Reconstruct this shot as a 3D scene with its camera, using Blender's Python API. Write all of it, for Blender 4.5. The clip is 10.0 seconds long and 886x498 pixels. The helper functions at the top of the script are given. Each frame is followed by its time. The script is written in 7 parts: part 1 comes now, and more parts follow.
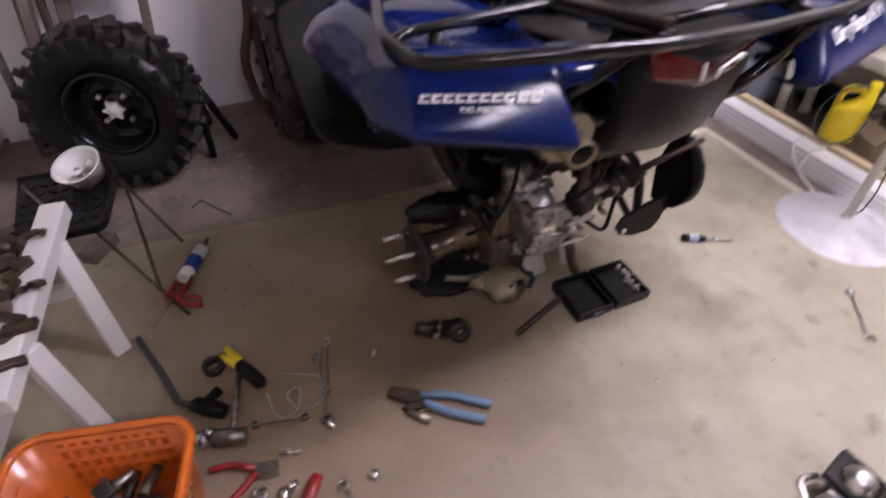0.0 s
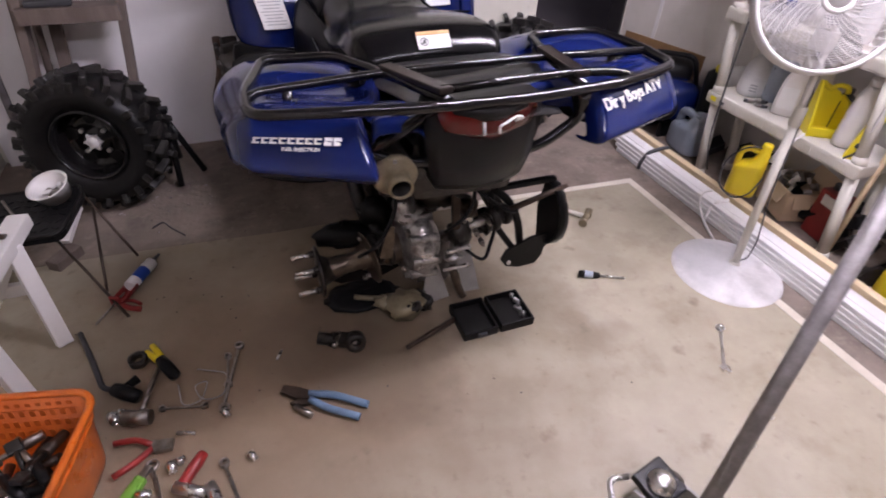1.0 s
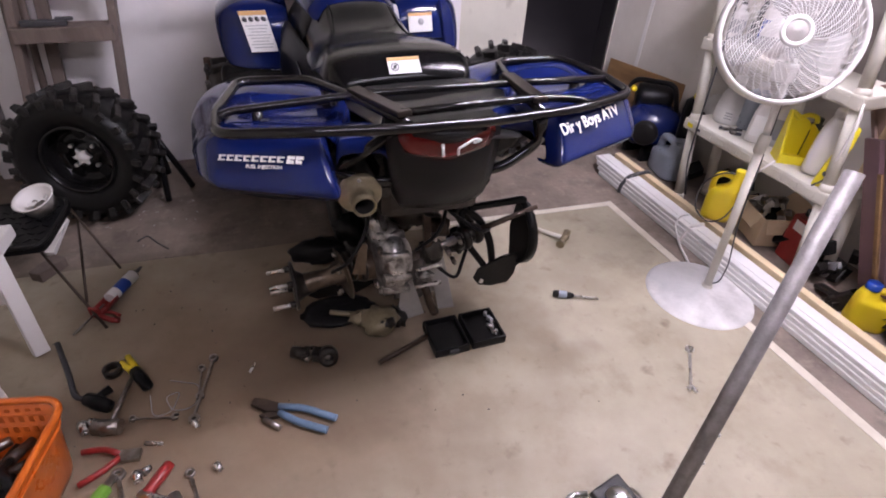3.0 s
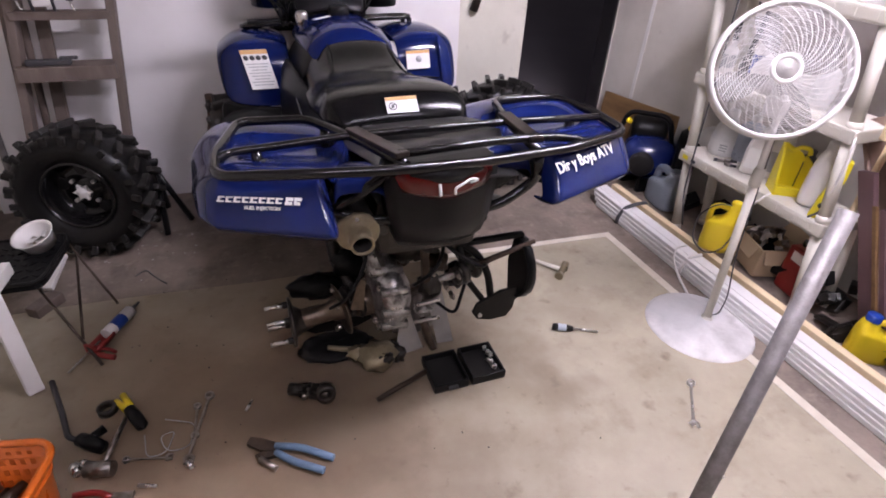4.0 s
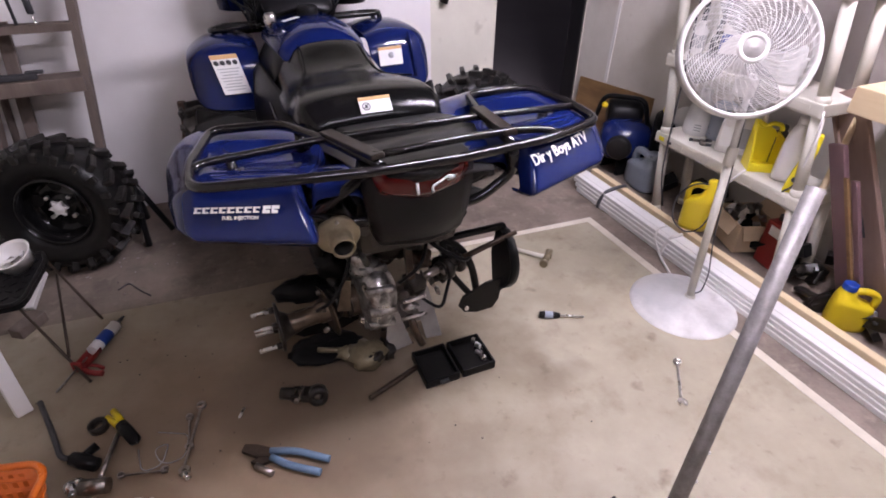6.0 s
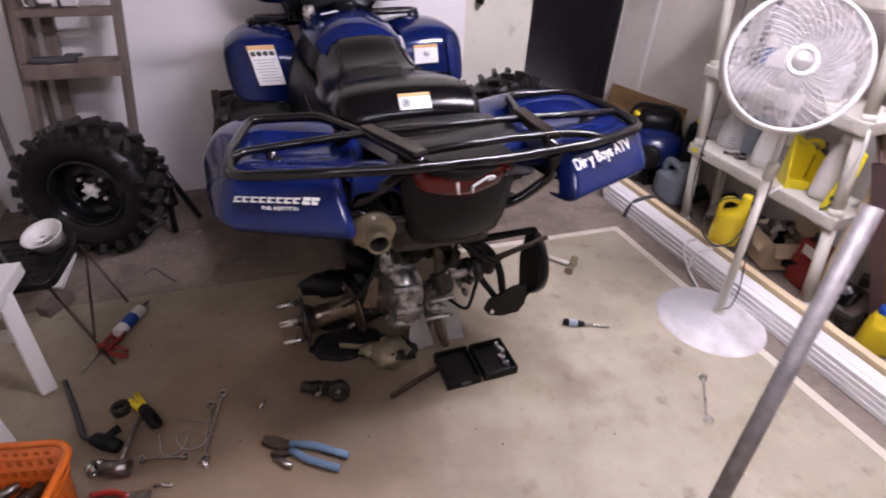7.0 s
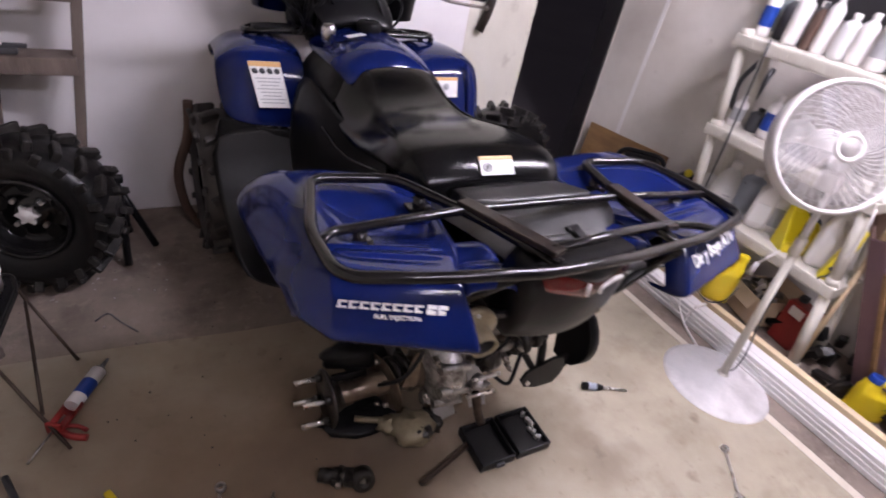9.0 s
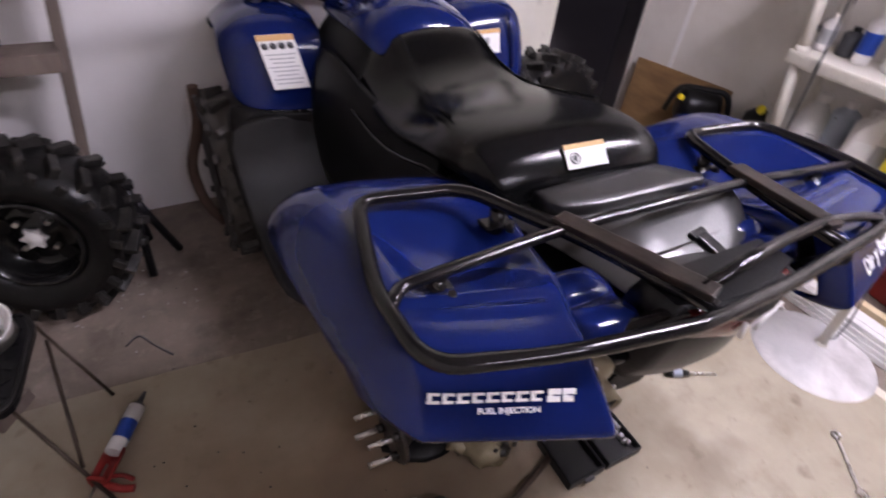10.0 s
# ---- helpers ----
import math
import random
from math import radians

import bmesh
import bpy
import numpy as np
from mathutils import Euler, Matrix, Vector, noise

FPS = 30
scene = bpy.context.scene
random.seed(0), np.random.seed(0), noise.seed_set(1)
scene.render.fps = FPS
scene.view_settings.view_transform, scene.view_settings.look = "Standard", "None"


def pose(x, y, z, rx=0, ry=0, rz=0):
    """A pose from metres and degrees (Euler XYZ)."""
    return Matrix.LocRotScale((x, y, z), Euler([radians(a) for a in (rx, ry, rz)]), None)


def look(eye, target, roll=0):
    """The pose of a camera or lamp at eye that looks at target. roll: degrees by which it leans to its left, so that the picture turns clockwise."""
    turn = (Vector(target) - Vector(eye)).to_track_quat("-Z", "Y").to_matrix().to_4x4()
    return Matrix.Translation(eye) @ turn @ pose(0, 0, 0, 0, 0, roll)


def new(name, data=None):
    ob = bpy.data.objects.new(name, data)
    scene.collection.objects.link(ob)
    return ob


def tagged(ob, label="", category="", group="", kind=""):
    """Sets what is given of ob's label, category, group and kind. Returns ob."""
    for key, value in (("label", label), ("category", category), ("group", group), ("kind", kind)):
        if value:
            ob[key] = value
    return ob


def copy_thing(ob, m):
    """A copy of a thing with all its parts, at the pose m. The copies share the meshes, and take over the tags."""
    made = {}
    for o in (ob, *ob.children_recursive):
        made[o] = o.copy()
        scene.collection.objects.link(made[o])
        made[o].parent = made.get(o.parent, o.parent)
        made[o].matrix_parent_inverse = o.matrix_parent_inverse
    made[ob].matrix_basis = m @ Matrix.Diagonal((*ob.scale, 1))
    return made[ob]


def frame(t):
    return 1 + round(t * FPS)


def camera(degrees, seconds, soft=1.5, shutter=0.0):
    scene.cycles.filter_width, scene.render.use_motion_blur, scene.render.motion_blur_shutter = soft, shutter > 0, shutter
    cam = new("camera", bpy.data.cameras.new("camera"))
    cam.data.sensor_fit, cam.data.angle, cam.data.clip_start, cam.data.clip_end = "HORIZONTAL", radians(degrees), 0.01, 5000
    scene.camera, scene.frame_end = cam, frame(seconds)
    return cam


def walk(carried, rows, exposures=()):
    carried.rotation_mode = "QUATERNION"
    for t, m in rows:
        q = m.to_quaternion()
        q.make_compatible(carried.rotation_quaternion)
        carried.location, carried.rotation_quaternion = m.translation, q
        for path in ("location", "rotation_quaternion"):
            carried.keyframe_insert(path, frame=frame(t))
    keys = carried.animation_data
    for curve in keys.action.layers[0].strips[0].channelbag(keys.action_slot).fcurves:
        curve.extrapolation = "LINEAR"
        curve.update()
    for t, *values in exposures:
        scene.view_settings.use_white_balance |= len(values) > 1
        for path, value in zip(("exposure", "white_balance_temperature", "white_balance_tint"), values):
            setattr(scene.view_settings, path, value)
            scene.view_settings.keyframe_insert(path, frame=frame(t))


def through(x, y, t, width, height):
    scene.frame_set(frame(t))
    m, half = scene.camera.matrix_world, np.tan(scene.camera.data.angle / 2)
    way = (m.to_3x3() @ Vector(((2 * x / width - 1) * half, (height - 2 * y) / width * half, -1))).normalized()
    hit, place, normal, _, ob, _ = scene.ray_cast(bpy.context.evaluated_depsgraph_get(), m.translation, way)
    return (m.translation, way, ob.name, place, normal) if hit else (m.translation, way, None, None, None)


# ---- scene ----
cam = camera(80.6, 10.0, soft=1.8, shutter=0.5)
PATH = [
    (0, (-0.0542, 0.0066, 1.1340), (0.2594, 0.6592, 0.4442), 1.95),
    (0.5, (0.0690, -0.1326, 1.2212), (0.4097, 0.5691, 0.5954), 5.51),
    (1, (0.1865, -0.3072, 1.2446), (0.4874, 0.4108, 0.6169), 2.70),
    (1.5, (0.2446, -0.3534, 1.2694), (0.5546, 0.3756, 0.6591), 2.23),
    (2, (0.2484, -0.3734, 1.2557), (0.5553, 0.3546, 0.6427), 4.26),
    (3.3, (0.2528, -0.3611, 1.2740), (0.5655, 0.3936, 0.6972), 3.05),
    (3.5, (0.2604, -0.3568, 1.2813), (0.5794, 0.4113, 0.7260), 2.45),
    (4, (0.2571, -0.3555, 1.2859), (0.5753, 0.4127, 0.7304), 3.24),
    (4.5, (0.2610, -0.3560, 1.2936), (0.5836, 0.4114, 0.7395), 4.74),
    (5, (0.2552, -0.3535, 1.3013), (0.5789, 0.4364, 0.7804), 1.30),
    (5.5, (0.2706, -0.3604, 1.2962), (0.6084, 0.3926, 0.7315), 0.60),
    (6.8, (0.2534, -0.3550, 1.3116), (0.5804, 0.4000, 0.7433), 1.77),
    (7, (0.2297, -0.3316, 1.2897), (0.5441, 0.4299, 0.7229), 2.79),
    (7.5, (0.1733, -0.2871, 1.2838), (0.4985, 0.4757, 0.7248), 5.56),
    (8, (0.1151, -0.2034, 1.2602), (0.5269, 0.4986, 0.6791), 6.45),
    (8.5, (0.0075, -0.0416, 1.3176), (0.4759, 0.6596, 0.7800), 7.85),
    (9, (-0.0276, 0.0498, 1.3055), (0.4462, 0.7399, 0.7585), 12.21),
    (9.5, (-0.0552, 0.2856, 1.2756), (0.3417, 0.9883, 0.6851), 9.23),
    (10, (0.0105, 0.3262, 1.2801), (0.4267, 0.9720, 0.6399), 6.52),
]
walk(cam, [(t, look(eye, target, roll)) for t, eye, target, roll in PATH])

# ---- light: night outside, two fluorescent fixtures on the ceiling ----
world = bpy.data.worlds.new("night")
scene.world = world
world.use_nodes = True
world.node_tree.nodes["Background"].inputs["Color"].default_value = (0.03, 0.027, 0.036, 1)
world.node_tree.nodes["Background"].inputs["Strength"].default_value = 0.9
scene.view_settings.exposure = 0.0


TUBE_COLOUR = (0.90, 0.835, 1.0)
# the two ceiling fixtures: place, turn and strength of their tubes
FIXTURES = ((1.65, 0.30, 90, 270.0), (0.35, -0.95, 90, 55.0))


# ---- materials ----
def material(name, base, rough=0.5, metal=0.0, other=None, scale=8.0, amount=0.5, bump=0.0, bump_scale=60.0, fine=0.25, coat=0.0, rough_var=0.1, stretch=(1, 1, 1), stain=None, spec=0.5):
    """A surface of two colours mixed by coarse and fine noise, with uneven gloss and fine relief."""
    m = bpy.data.materials.new(name)
    m.use_nodes = True
    t = m.node_tree
    n, link = t.nodes, t.links.new
    shader = n["Principled BSDF"]
    other = other or tuple(c * 0.75 for c in base)
    place = n.new("ShaderNodeTexCoord")
    mapping = n.new("ShaderNodeMapping")
    mapping.inputs["Scale"].default_value = stretch
    link(place.outputs["Object"], mapping.inputs["Vector"])
    coarse, small = n.new("ShaderNodeTexNoise"), n.new("ShaderNodeTexNoise")
    for tex, s, d in ((coarse, scale, 5.0), (small, scale * 9, 3.0)):
        tex.inputs["Scale"].default_value, tex.inputs["Detail"].default_value, tex.inputs["Roughness"].default_value = s, d, 0.62
        link(mapping.outputs["Vector"], tex.inputs["Vector"])
    ramp = n.new("ShaderNodeMapRange")
    ramp.inputs["From Min"].default_value, ramp.inputs["From Max"].default_value = 0.36, 0.66
    link(coarse.outputs["Fac"], ramp.inputs["Value"])
    add = n.new("ShaderNodeMath")
    add.operation = "MULTIPLY_ADD"
    add.inputs[1].default_value = 1.0 - fine
    scaled = n.new("ShaderNodeMath")
    scaled.operation = "MULTIPLY"
    scaled.inputs[1].default_value = fine
    link(small.outputs["Fac"], scaled.inputs[0])
    link(ramp.outputs["Result"], add.inputs[0])
    link(scaled.outputs["Value"], add.inputs[2])
    amt = n.new("ShaderNodeMath")
    amt.operation = "MULTIPLY"
    amt.use_clamp = True
    amt.inputs[1].default_value = amount
    link(add.outputs["Value"], amt.inputs[0])
    mix = n.new("ShaderNodeMix")
    mix.data_type = "RGBA"
    mix.inputs["A"].default_value, mix.inputs["B"].default_value = (*base, 1), (*other, 1)
    link(amt.outputs["Value"], mix.inputs["Factor"])
    colour = mix.outputs["Result"]
    if stain:
        for s, low, high in ((1.7, 0.56, 0.80), (11.0, 0.64, 0.76)):
            blot, edge, over = n.new("ShaderNodeTexNoise"), n.new("ShaderNodeMapRange"), n.new("ShaderNodeMix")
            blot.inputs["Scale"].default_value, blot.inputs["Detail"].default_value = s, 6.0
            link(mapping.outputs["Vector"], blot.inputs["Vector"])
            edge.inputs["From Min"].default_value, edge.inputs["From Max"].default_value, edge.inputs["To Max"].default_value = low, high, 0.6
            link(blot.outputs["Fac"], edge.inputs["Value"])
            over.data_type = "RGBA"
            link(edge.outputs["Result"], over.inputs["Factor"])
            link(colour, over.inputs["A"])
            over.inputs["B"].default_value = (*stain, 1)
            colour = over.outputs["Result"]
    link(colour, shader.inputs["Base Color"])
    gloss = n.new("ShaderNodeMapRange")
    gloss.inputs["To Min"].default_value, gloss.inputs["To Max"].default_value = max(0.03, rough - rough_var), min(1.0, rough + rough_var)
    link(coarse.outputs["Fac"], gloss.inputs["Value"])
    link(gloss.outputs["Result"], shader.inputs["Roughness"])
    shader.inputs["Metallic"].default_value = metal
    shader.inputs["Specular IOR Level"].default_value = spec
    shader.inputs["Coat Weight"].default_value = coat
    shader.inputs["Coat Roughness"].default_value = 0.08
    if bump:
        grain, relief = n.new("ShaderNodeTexNoise"), n.new("ShaderNodeBump")
        grain.inputs["Scale"].default_value, grain.inputs["Detail"].default_value = bump_scale, 4.0
        link(mapping.outputs["Vector"], grain.inputs["Vector"])
        link(grain.outputs["Fac"], relief.inputs["Height"])
        relief.inputs["Strength"].default_value, relief.inputs["Distance"].default_value = bump, 0.004
        link(relief.outputs["Normal"], shader.inputs["Normal"])
    return m


def glow(name, colour, strength):
    m = bpy.data.materials.new(name)
    m.use_nodes = True
    shader = m.node_tree.nodes["Principled BSDF"]
    shader.inputs["Base Color"].default_value = (*colour, 1)
    shader.inputs["Emission Color"].default_value = (*colour, 1)
    shader.inputs["Emission Strength"].default_value = strength
    return m


def clear(name, colour, rough=0.25, through=0.7):
    m = material(name, colour, rough, scale=20)
    m.node_tree.nodes["Principled BSDF"].inputs["Transmission Weight"].default_value = through
    m.node_tree.nodes["Principled BSDF"].inputs["IOR"].default_value = 1.3
    return m


CONCRETE = material("brownish concrete", (0.265, 0.212, 0.175), 0.75, other=(0.11, 0.084, 0.066), scale=3.6, amount=0.85, bump=0.5, bump_scale=45, fine=0.4, stain=(0.07, 0.06, 0.05))
COATING = material("beige floor coating", (0.455, 0.408, 0.315), 0.55, other=(0.28, 0.238, 0.165), scale=2.4, amount=0.85, bump=0.25, bump_scale=30, fine=0.35, rough_var=0.18, stain=(0.11, 0.085, 0.06))


def darkened(m, centre, inner, outer, colour, most):
    """A ragged patch with an uneven edge, mixed towards a darker colour."""
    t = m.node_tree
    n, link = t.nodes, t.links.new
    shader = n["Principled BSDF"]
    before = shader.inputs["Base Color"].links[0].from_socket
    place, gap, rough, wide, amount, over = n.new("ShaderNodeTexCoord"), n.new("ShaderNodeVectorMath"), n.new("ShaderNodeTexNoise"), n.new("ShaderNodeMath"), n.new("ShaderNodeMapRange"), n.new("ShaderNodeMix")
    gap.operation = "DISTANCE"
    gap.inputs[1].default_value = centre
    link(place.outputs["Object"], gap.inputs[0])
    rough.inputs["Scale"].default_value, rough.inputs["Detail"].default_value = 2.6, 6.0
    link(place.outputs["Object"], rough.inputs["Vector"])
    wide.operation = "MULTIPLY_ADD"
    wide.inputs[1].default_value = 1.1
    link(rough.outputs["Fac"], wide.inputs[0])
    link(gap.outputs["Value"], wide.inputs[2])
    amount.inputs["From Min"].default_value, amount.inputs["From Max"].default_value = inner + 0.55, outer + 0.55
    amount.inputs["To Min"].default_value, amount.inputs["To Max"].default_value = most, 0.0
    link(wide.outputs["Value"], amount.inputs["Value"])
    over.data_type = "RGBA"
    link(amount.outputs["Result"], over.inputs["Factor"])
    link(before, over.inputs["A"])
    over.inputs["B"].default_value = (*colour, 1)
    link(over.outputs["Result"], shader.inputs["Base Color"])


def mottled(m, scale, low, high, colour, most):
    """Scattered blotches of trodden-in dirt."""
    t = m.node_tree
    n, link = t.nodes, t.links.new
    shader = n["Principled BSDF"]
    before = shader.inputs["Base Color"].links[0].from_socket
    place, blot, amount, over = n.new("ShaderNodeTexCoord"), n.new("ShaderNodeTexNoise"), n.new("ShaderNodeMapRange"), n.new("ShaderNodeMix")
    blot.inputs["Scale"].default_value, blot.inputs["Detail"].default_value, blot.inputs["Roughness"].default_value = scale, 7.0, 0.65
    link(place.outputs["Object"], blot.inputs["Vector"])
    amount.inputs["From Min"].default_value, amount.inputs["From Max"].default_value, amount.inputs["To Max"].default_value = low, high, most
    link(blot.outputs["Fac"], amount.inputs["Value"])
    over.data_type = "RGBA"
    link(amount.outputs["Result"], over.inputs["Factor"])
    link(before, over.inputs["A"])
    over.inputs["B"].default_value = (*colour, 1)
    link(over.outputs["Result"], shader.inputs["Base Color"])


# Brown ground-in dirt; the floor shade left of the axle is painted in too.
darkened(COATING, (0.12, 0.75, 0), 0.25, 1.1, (0.155, 0.094, 0.052), 0.82)
# Oily dirt together with the bike's shade under the axle, put into the colour.
darkened(COATING, (0.42, 0.83, 0), 0.06, 0.40, (0.065, 0.046, 0.033), 0.55)
mottled(COATING, 6.0, 0.52, 0.72, (0.16, 0.118, 0.075), 0.4)
mottled(COATING, 24.0, 0.61, 0.72, (0.12, 0.088, 0.056), 0.28)
mottled(CONCRETE, 5.0, 0.50, 0.66, (0.075, 0.055, 0.042), 0.6)
mottled(CONCRETE, 17.0, 0.55, 0.68, (0.33, 0.28, 0.235), 0.45)
# Small brown dirt stains.
for at, size in (((1.10, 0.80, 0), 0.06), ((0.98, 0.54, 0), 0.07), ((0.44, 0.70, 0), 0.12), ((1.2, 0.57, 0), 0.05), ((0.72, 0.42, 0), 0.08)):
    darkened(COATING, at, -0.05, size, (0.2, 0.16, 0.11), 0.38)
TAPE = material("off-white tape", (0.68, 0.63, 0.54), 0.6, other=(0.5, 0.45, 0.38), scale=14, amount=0.6)
PLASTER = material("beige wall plaster", (0.72, 0.69, 0.60), 0.8, other=(0.58, 0.55, 0.47), scale=2.0, amount=0.8, bump=0.3, bump_scale=25, stain=(0.42, 0.38, 0.32))
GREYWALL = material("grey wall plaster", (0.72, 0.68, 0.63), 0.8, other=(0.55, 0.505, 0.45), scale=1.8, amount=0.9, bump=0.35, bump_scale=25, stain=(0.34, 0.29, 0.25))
# A browner, darker patch of wall behind the shelf.
darkened(GREYWALL, (2.5, 0.75, 1.05), 0.25, 0.75, (0.22, 0.175, 0.165), 0.75)
PANEL = material("white wallboard", (0.84, 0.81, 0.81), 0.65, other=(0.70, 0.66, 0.65), scale=3, amount=0.5, bump=0.1, bump_scale=20)
# Ceiling and front wall stay out of view; dark to lessen bounced light.
CEILING = material("bare ceiling boards", (0.22, 0.19, 0.16), 0.8, scale=2)
ROUGHWALL = material("bare dark block wall", (0.16, 0.15, 0.14), 0.85, other=(0.11, 0.1, 0.095), scale=3)
DARK = material("dark paint", (0.02, 0.018, 0.02), 0.5, scale=4)
NIGHT = material("night ground", (0.3, 0.27, 0.28), 0.9, scale=1)
BLUE = material("glossy blue plastic", (0.004, 0.0102, 0.073), 0.15, other=(0.003, 0.0075, 0.05), scale=5, amount=0.5, coat=0.22, rough_var=0.07, spec=0.25, bump=0.05, bump_scale=14)
BLACKPL = material("black textured plastic", (0.006, 0.006, 0.007), 0.34, other=(0.012, 0.0115, 0.011), scale=7, amount=0.5, bump=0.1, bump_scale=160, spec=0.15)
SATIN = material("satin black plastic", (0.014, 0.0135, 0.0135), 0.36, other=(0.045, 0.042, 0.04), scale=12, amount=0.6, bump=0.1, bump_scale=60, spec=0.85, rough_var=0.08)
GREYPL = material("dark grey plastic", (0.009, 0.0088, 0.0088), 0.4, other=(0.019, 0.0175, 0.0165), scale=6, amount=0.6, bump=0.15, bump_scale=140, spec=0.18)
VINYL = material("black seat vinyl", (0.003, 0.003, 0.0035), 0.17, other=(0.006, 0.0058, 0.0058), scale=9, amount=0.5, rough_var=0.06, bump=0.06, bump_scale=220, spec=0.21)
TUBE = material("black painted steel tube", (0.005, 0.005, 0.006), 0.15, other=(0.016, 0.013, 0.0115), scale=18, amount=0.5, coat=0.2, spec=0.3)
WORN = material("worn black bracket", (0.010, 0.009, 0.0085), 0.34, other=(0.045, 0.03, 0.022), scale=26, amount=0.7, spec=0.25, bump=0.15)
RUBBER = material("black tyre rubber", (0.004, 0.004, 0.0045), 0.36, other=(0.011, 0.01, 0.009), scale=9, amount=0.6, bump=0.25, bump_scale=70, spec=0.22)
MUDRUBBER = material("muddy tyre rubber", (0.014, 0.013, 0.0125), 0.6, other=(0.07, 0.058, 0.05), scale=10, amount=0.7, bump=0.3, bump_scale=60)
TREAD = material("dusty tread rubber", (0.005, 0.005, 0.0052), 0.4, other=(0.055, 0.05, 0.046), scale=9, amount=0.75, bump=0.3, bump_scale=70, spec=0.25)
RIM = material("gloss black wheel paint", (0.004, 0.004, 0.0045), 0.2, other=(0.012, 0.011, 0.01), scale=10, coat=0.2, spec=0.3)
CHROME = material("bright chrome", (0.75, 0.74, 0.73), 0.28, 1.0, other=(0.5, 0.48, 0.46), scale=25)
STEEL = material("tool steel", (0.40, 0.375, 0.35), 0.34, 1.0, other=(0.15, 0.12, 0.10), scale=40, amount=0.8, bump=0.15, bump_scale=120)
ALU = material("cast aluminium", (0.66, 0.65, 0.64), 0.3, 0.85, other=(0.05, 0.042, 0.036), scale=30, amount=0.95, bump=0.6, bump_scale=70)
RUST = material("rusty greasy steel", (0.075, 0.05, 0.035), 0.45, 0.5, other=(0.02, 0.015, 0.012), scale=18, amount=0.8, bump=0.4, bump_scale=80)
OILYSTEEL = material("oily brown steel", (0.20, 0.155, 0.115), 0.3, 0.75, other=(0.04, 0.03, 0.022), scale=16, amount=0.8, bump=0.25, bump_scale=60)
GREASE = material("greasy black steel", (0.010, 0.009, 0.0085), 0.34, 0.3, other=(0.035, 0.028, 0.022), scale=20, amount=0.7, bump=0.4, bump_scale=70)
TAN = material("tan painted muffler", (0.29, 0.25, 0.16), 0.45, 0.3, other=(0.12, 0.085, 0.05), scale=17, amount=0.8, bump=0.2, bump_scale=50)
PALESTEEL = material("pale grey painted steel", (0.42, 0.40, 0.38), 0.5, other=(0.25, 0.235, 0.22), scale=12, amount=0.7)
SOOT = material("sooty pipe inside", (0.02, 0.017, 0.015), 0.9, scale=20)
RED = material("red lens", (0.085, 0.004, 0.004), 0.12, other=(0.05, 0.002, 0.002), scale=8, coat=0.3, spec=0.3)
WHITEPL = material("white plastic", (0.78, 0.755, 0.74), 0.38, other=(0.66, 0.62, 0.59), scale=6, amount=0.5)
FANBASE = material("dusty white enamel", (0.84, 0.815, 0.805), 0.5, other=(0.42, 0.40, 0.395), scale=6, amount=1.0, bump=0.15, fine=0.25, stain=(0.34, 0.33, 0.325))
# A greyer ragged patch over the far side of the base.
darkened(FANBASE, (-0.05, 0.09, 0.02), 0.06, 0.2, (0.36, 0.355, 0.36), 0.7)
CREAM = material("cream resin shelf", (0.64, 0.61, 0.54), 0.5, other=(0.52, 0.485, 0.42), scale=6, amount=0.5)
WHITE = material("white decal", (0.82, 0.81, 0.8), 0.4, scale=30, amount=0.2)
ORANGELB = material("orange label strip", (0.66, 0.40, 0.17), 0.4, scale=30, amount=0.2)
INK = material("dark print", (0.05, 0.05, 0.055), 0.5, scale=30)
PALEINK = material("pale print", (0.42, 0.42, 0.43), 0.5, scale=30)
WOOD = material("weathered ladder wood", (0.18, 0.138, 0.118), 0.7, other=(0.085, 0.064, 0.052), scale=5, amount=0.8, bump=0.3, bump_scale=60, stretch=(3, 3, 0.5))
PINE = material("pale pine board", (0.72, 0.58, 0.38), 0.6, other=(0.58, 0.43, 0.26), scale=4, amount=0.7, bump=0.15, stretch=(4, 0.5, 4))
PLY = material("brown plywood", (0.30, 0.175, 0.075), 0.65, other=(0.13, 0.07, 0.03), scale=5, amount=0.8, stretch=(3, 0.6, 3))
PURPLE = material("purple-brown stained board", (0.15, 0.085, 0.105), 0.55, other=(0.22, 0.13, 0.13), scale=5, amount=0.7, stretch=(3, 3, 0.5))
PINKBOARD = material("pinkish brown board", (0.34, 0.235, 0.20), 0.6, other=(0.22, 0.14, 0.12), scale=5, amount=0.8, stretch=(3, 3, 0.5))
TRIM = material("white vinyl trim", (0.80, 0.785, 0.78), 0.35, other=(0.7, 0.67, 0.66), scale=5, amount=0.4)
YELLOW = material("yellow plastic", (0.78, 0.60, 0.02), 0.35, other=(0.7, 0.5, 0.02), scale=7, amount=0.4)
LIME = material("fluorescent yellow plastic", (0.81, 0.68, 0.022), 0.38, other=(0.73, 0.58, 0.02), scale=7, amount=0.4)
REDPL = material("red paint", (0.27, 0.018, 0.016), 0.4, other=(0.17, 0.013, 0.012), scale=9)
DEEPBLUE = material("deep blue enamel", (0.006, 0.017, 0.12), 0.25, other=(0.004, 0.011, 0.07), scale=8, coat=0.3)
BLUEPL = material("bright blue plastic", (0.009, 0.045, 0.28), 0.35, scale=8)
CYAN = material("pale blue grip", (0.115, 0.19, 0.29), 0.55, other=(0.07, 0.11, 0.17), scale=18, amount=0.8)
GREEN = material("green plastic", (0.17, 0.38, 0.05), 0.35, scale=10)
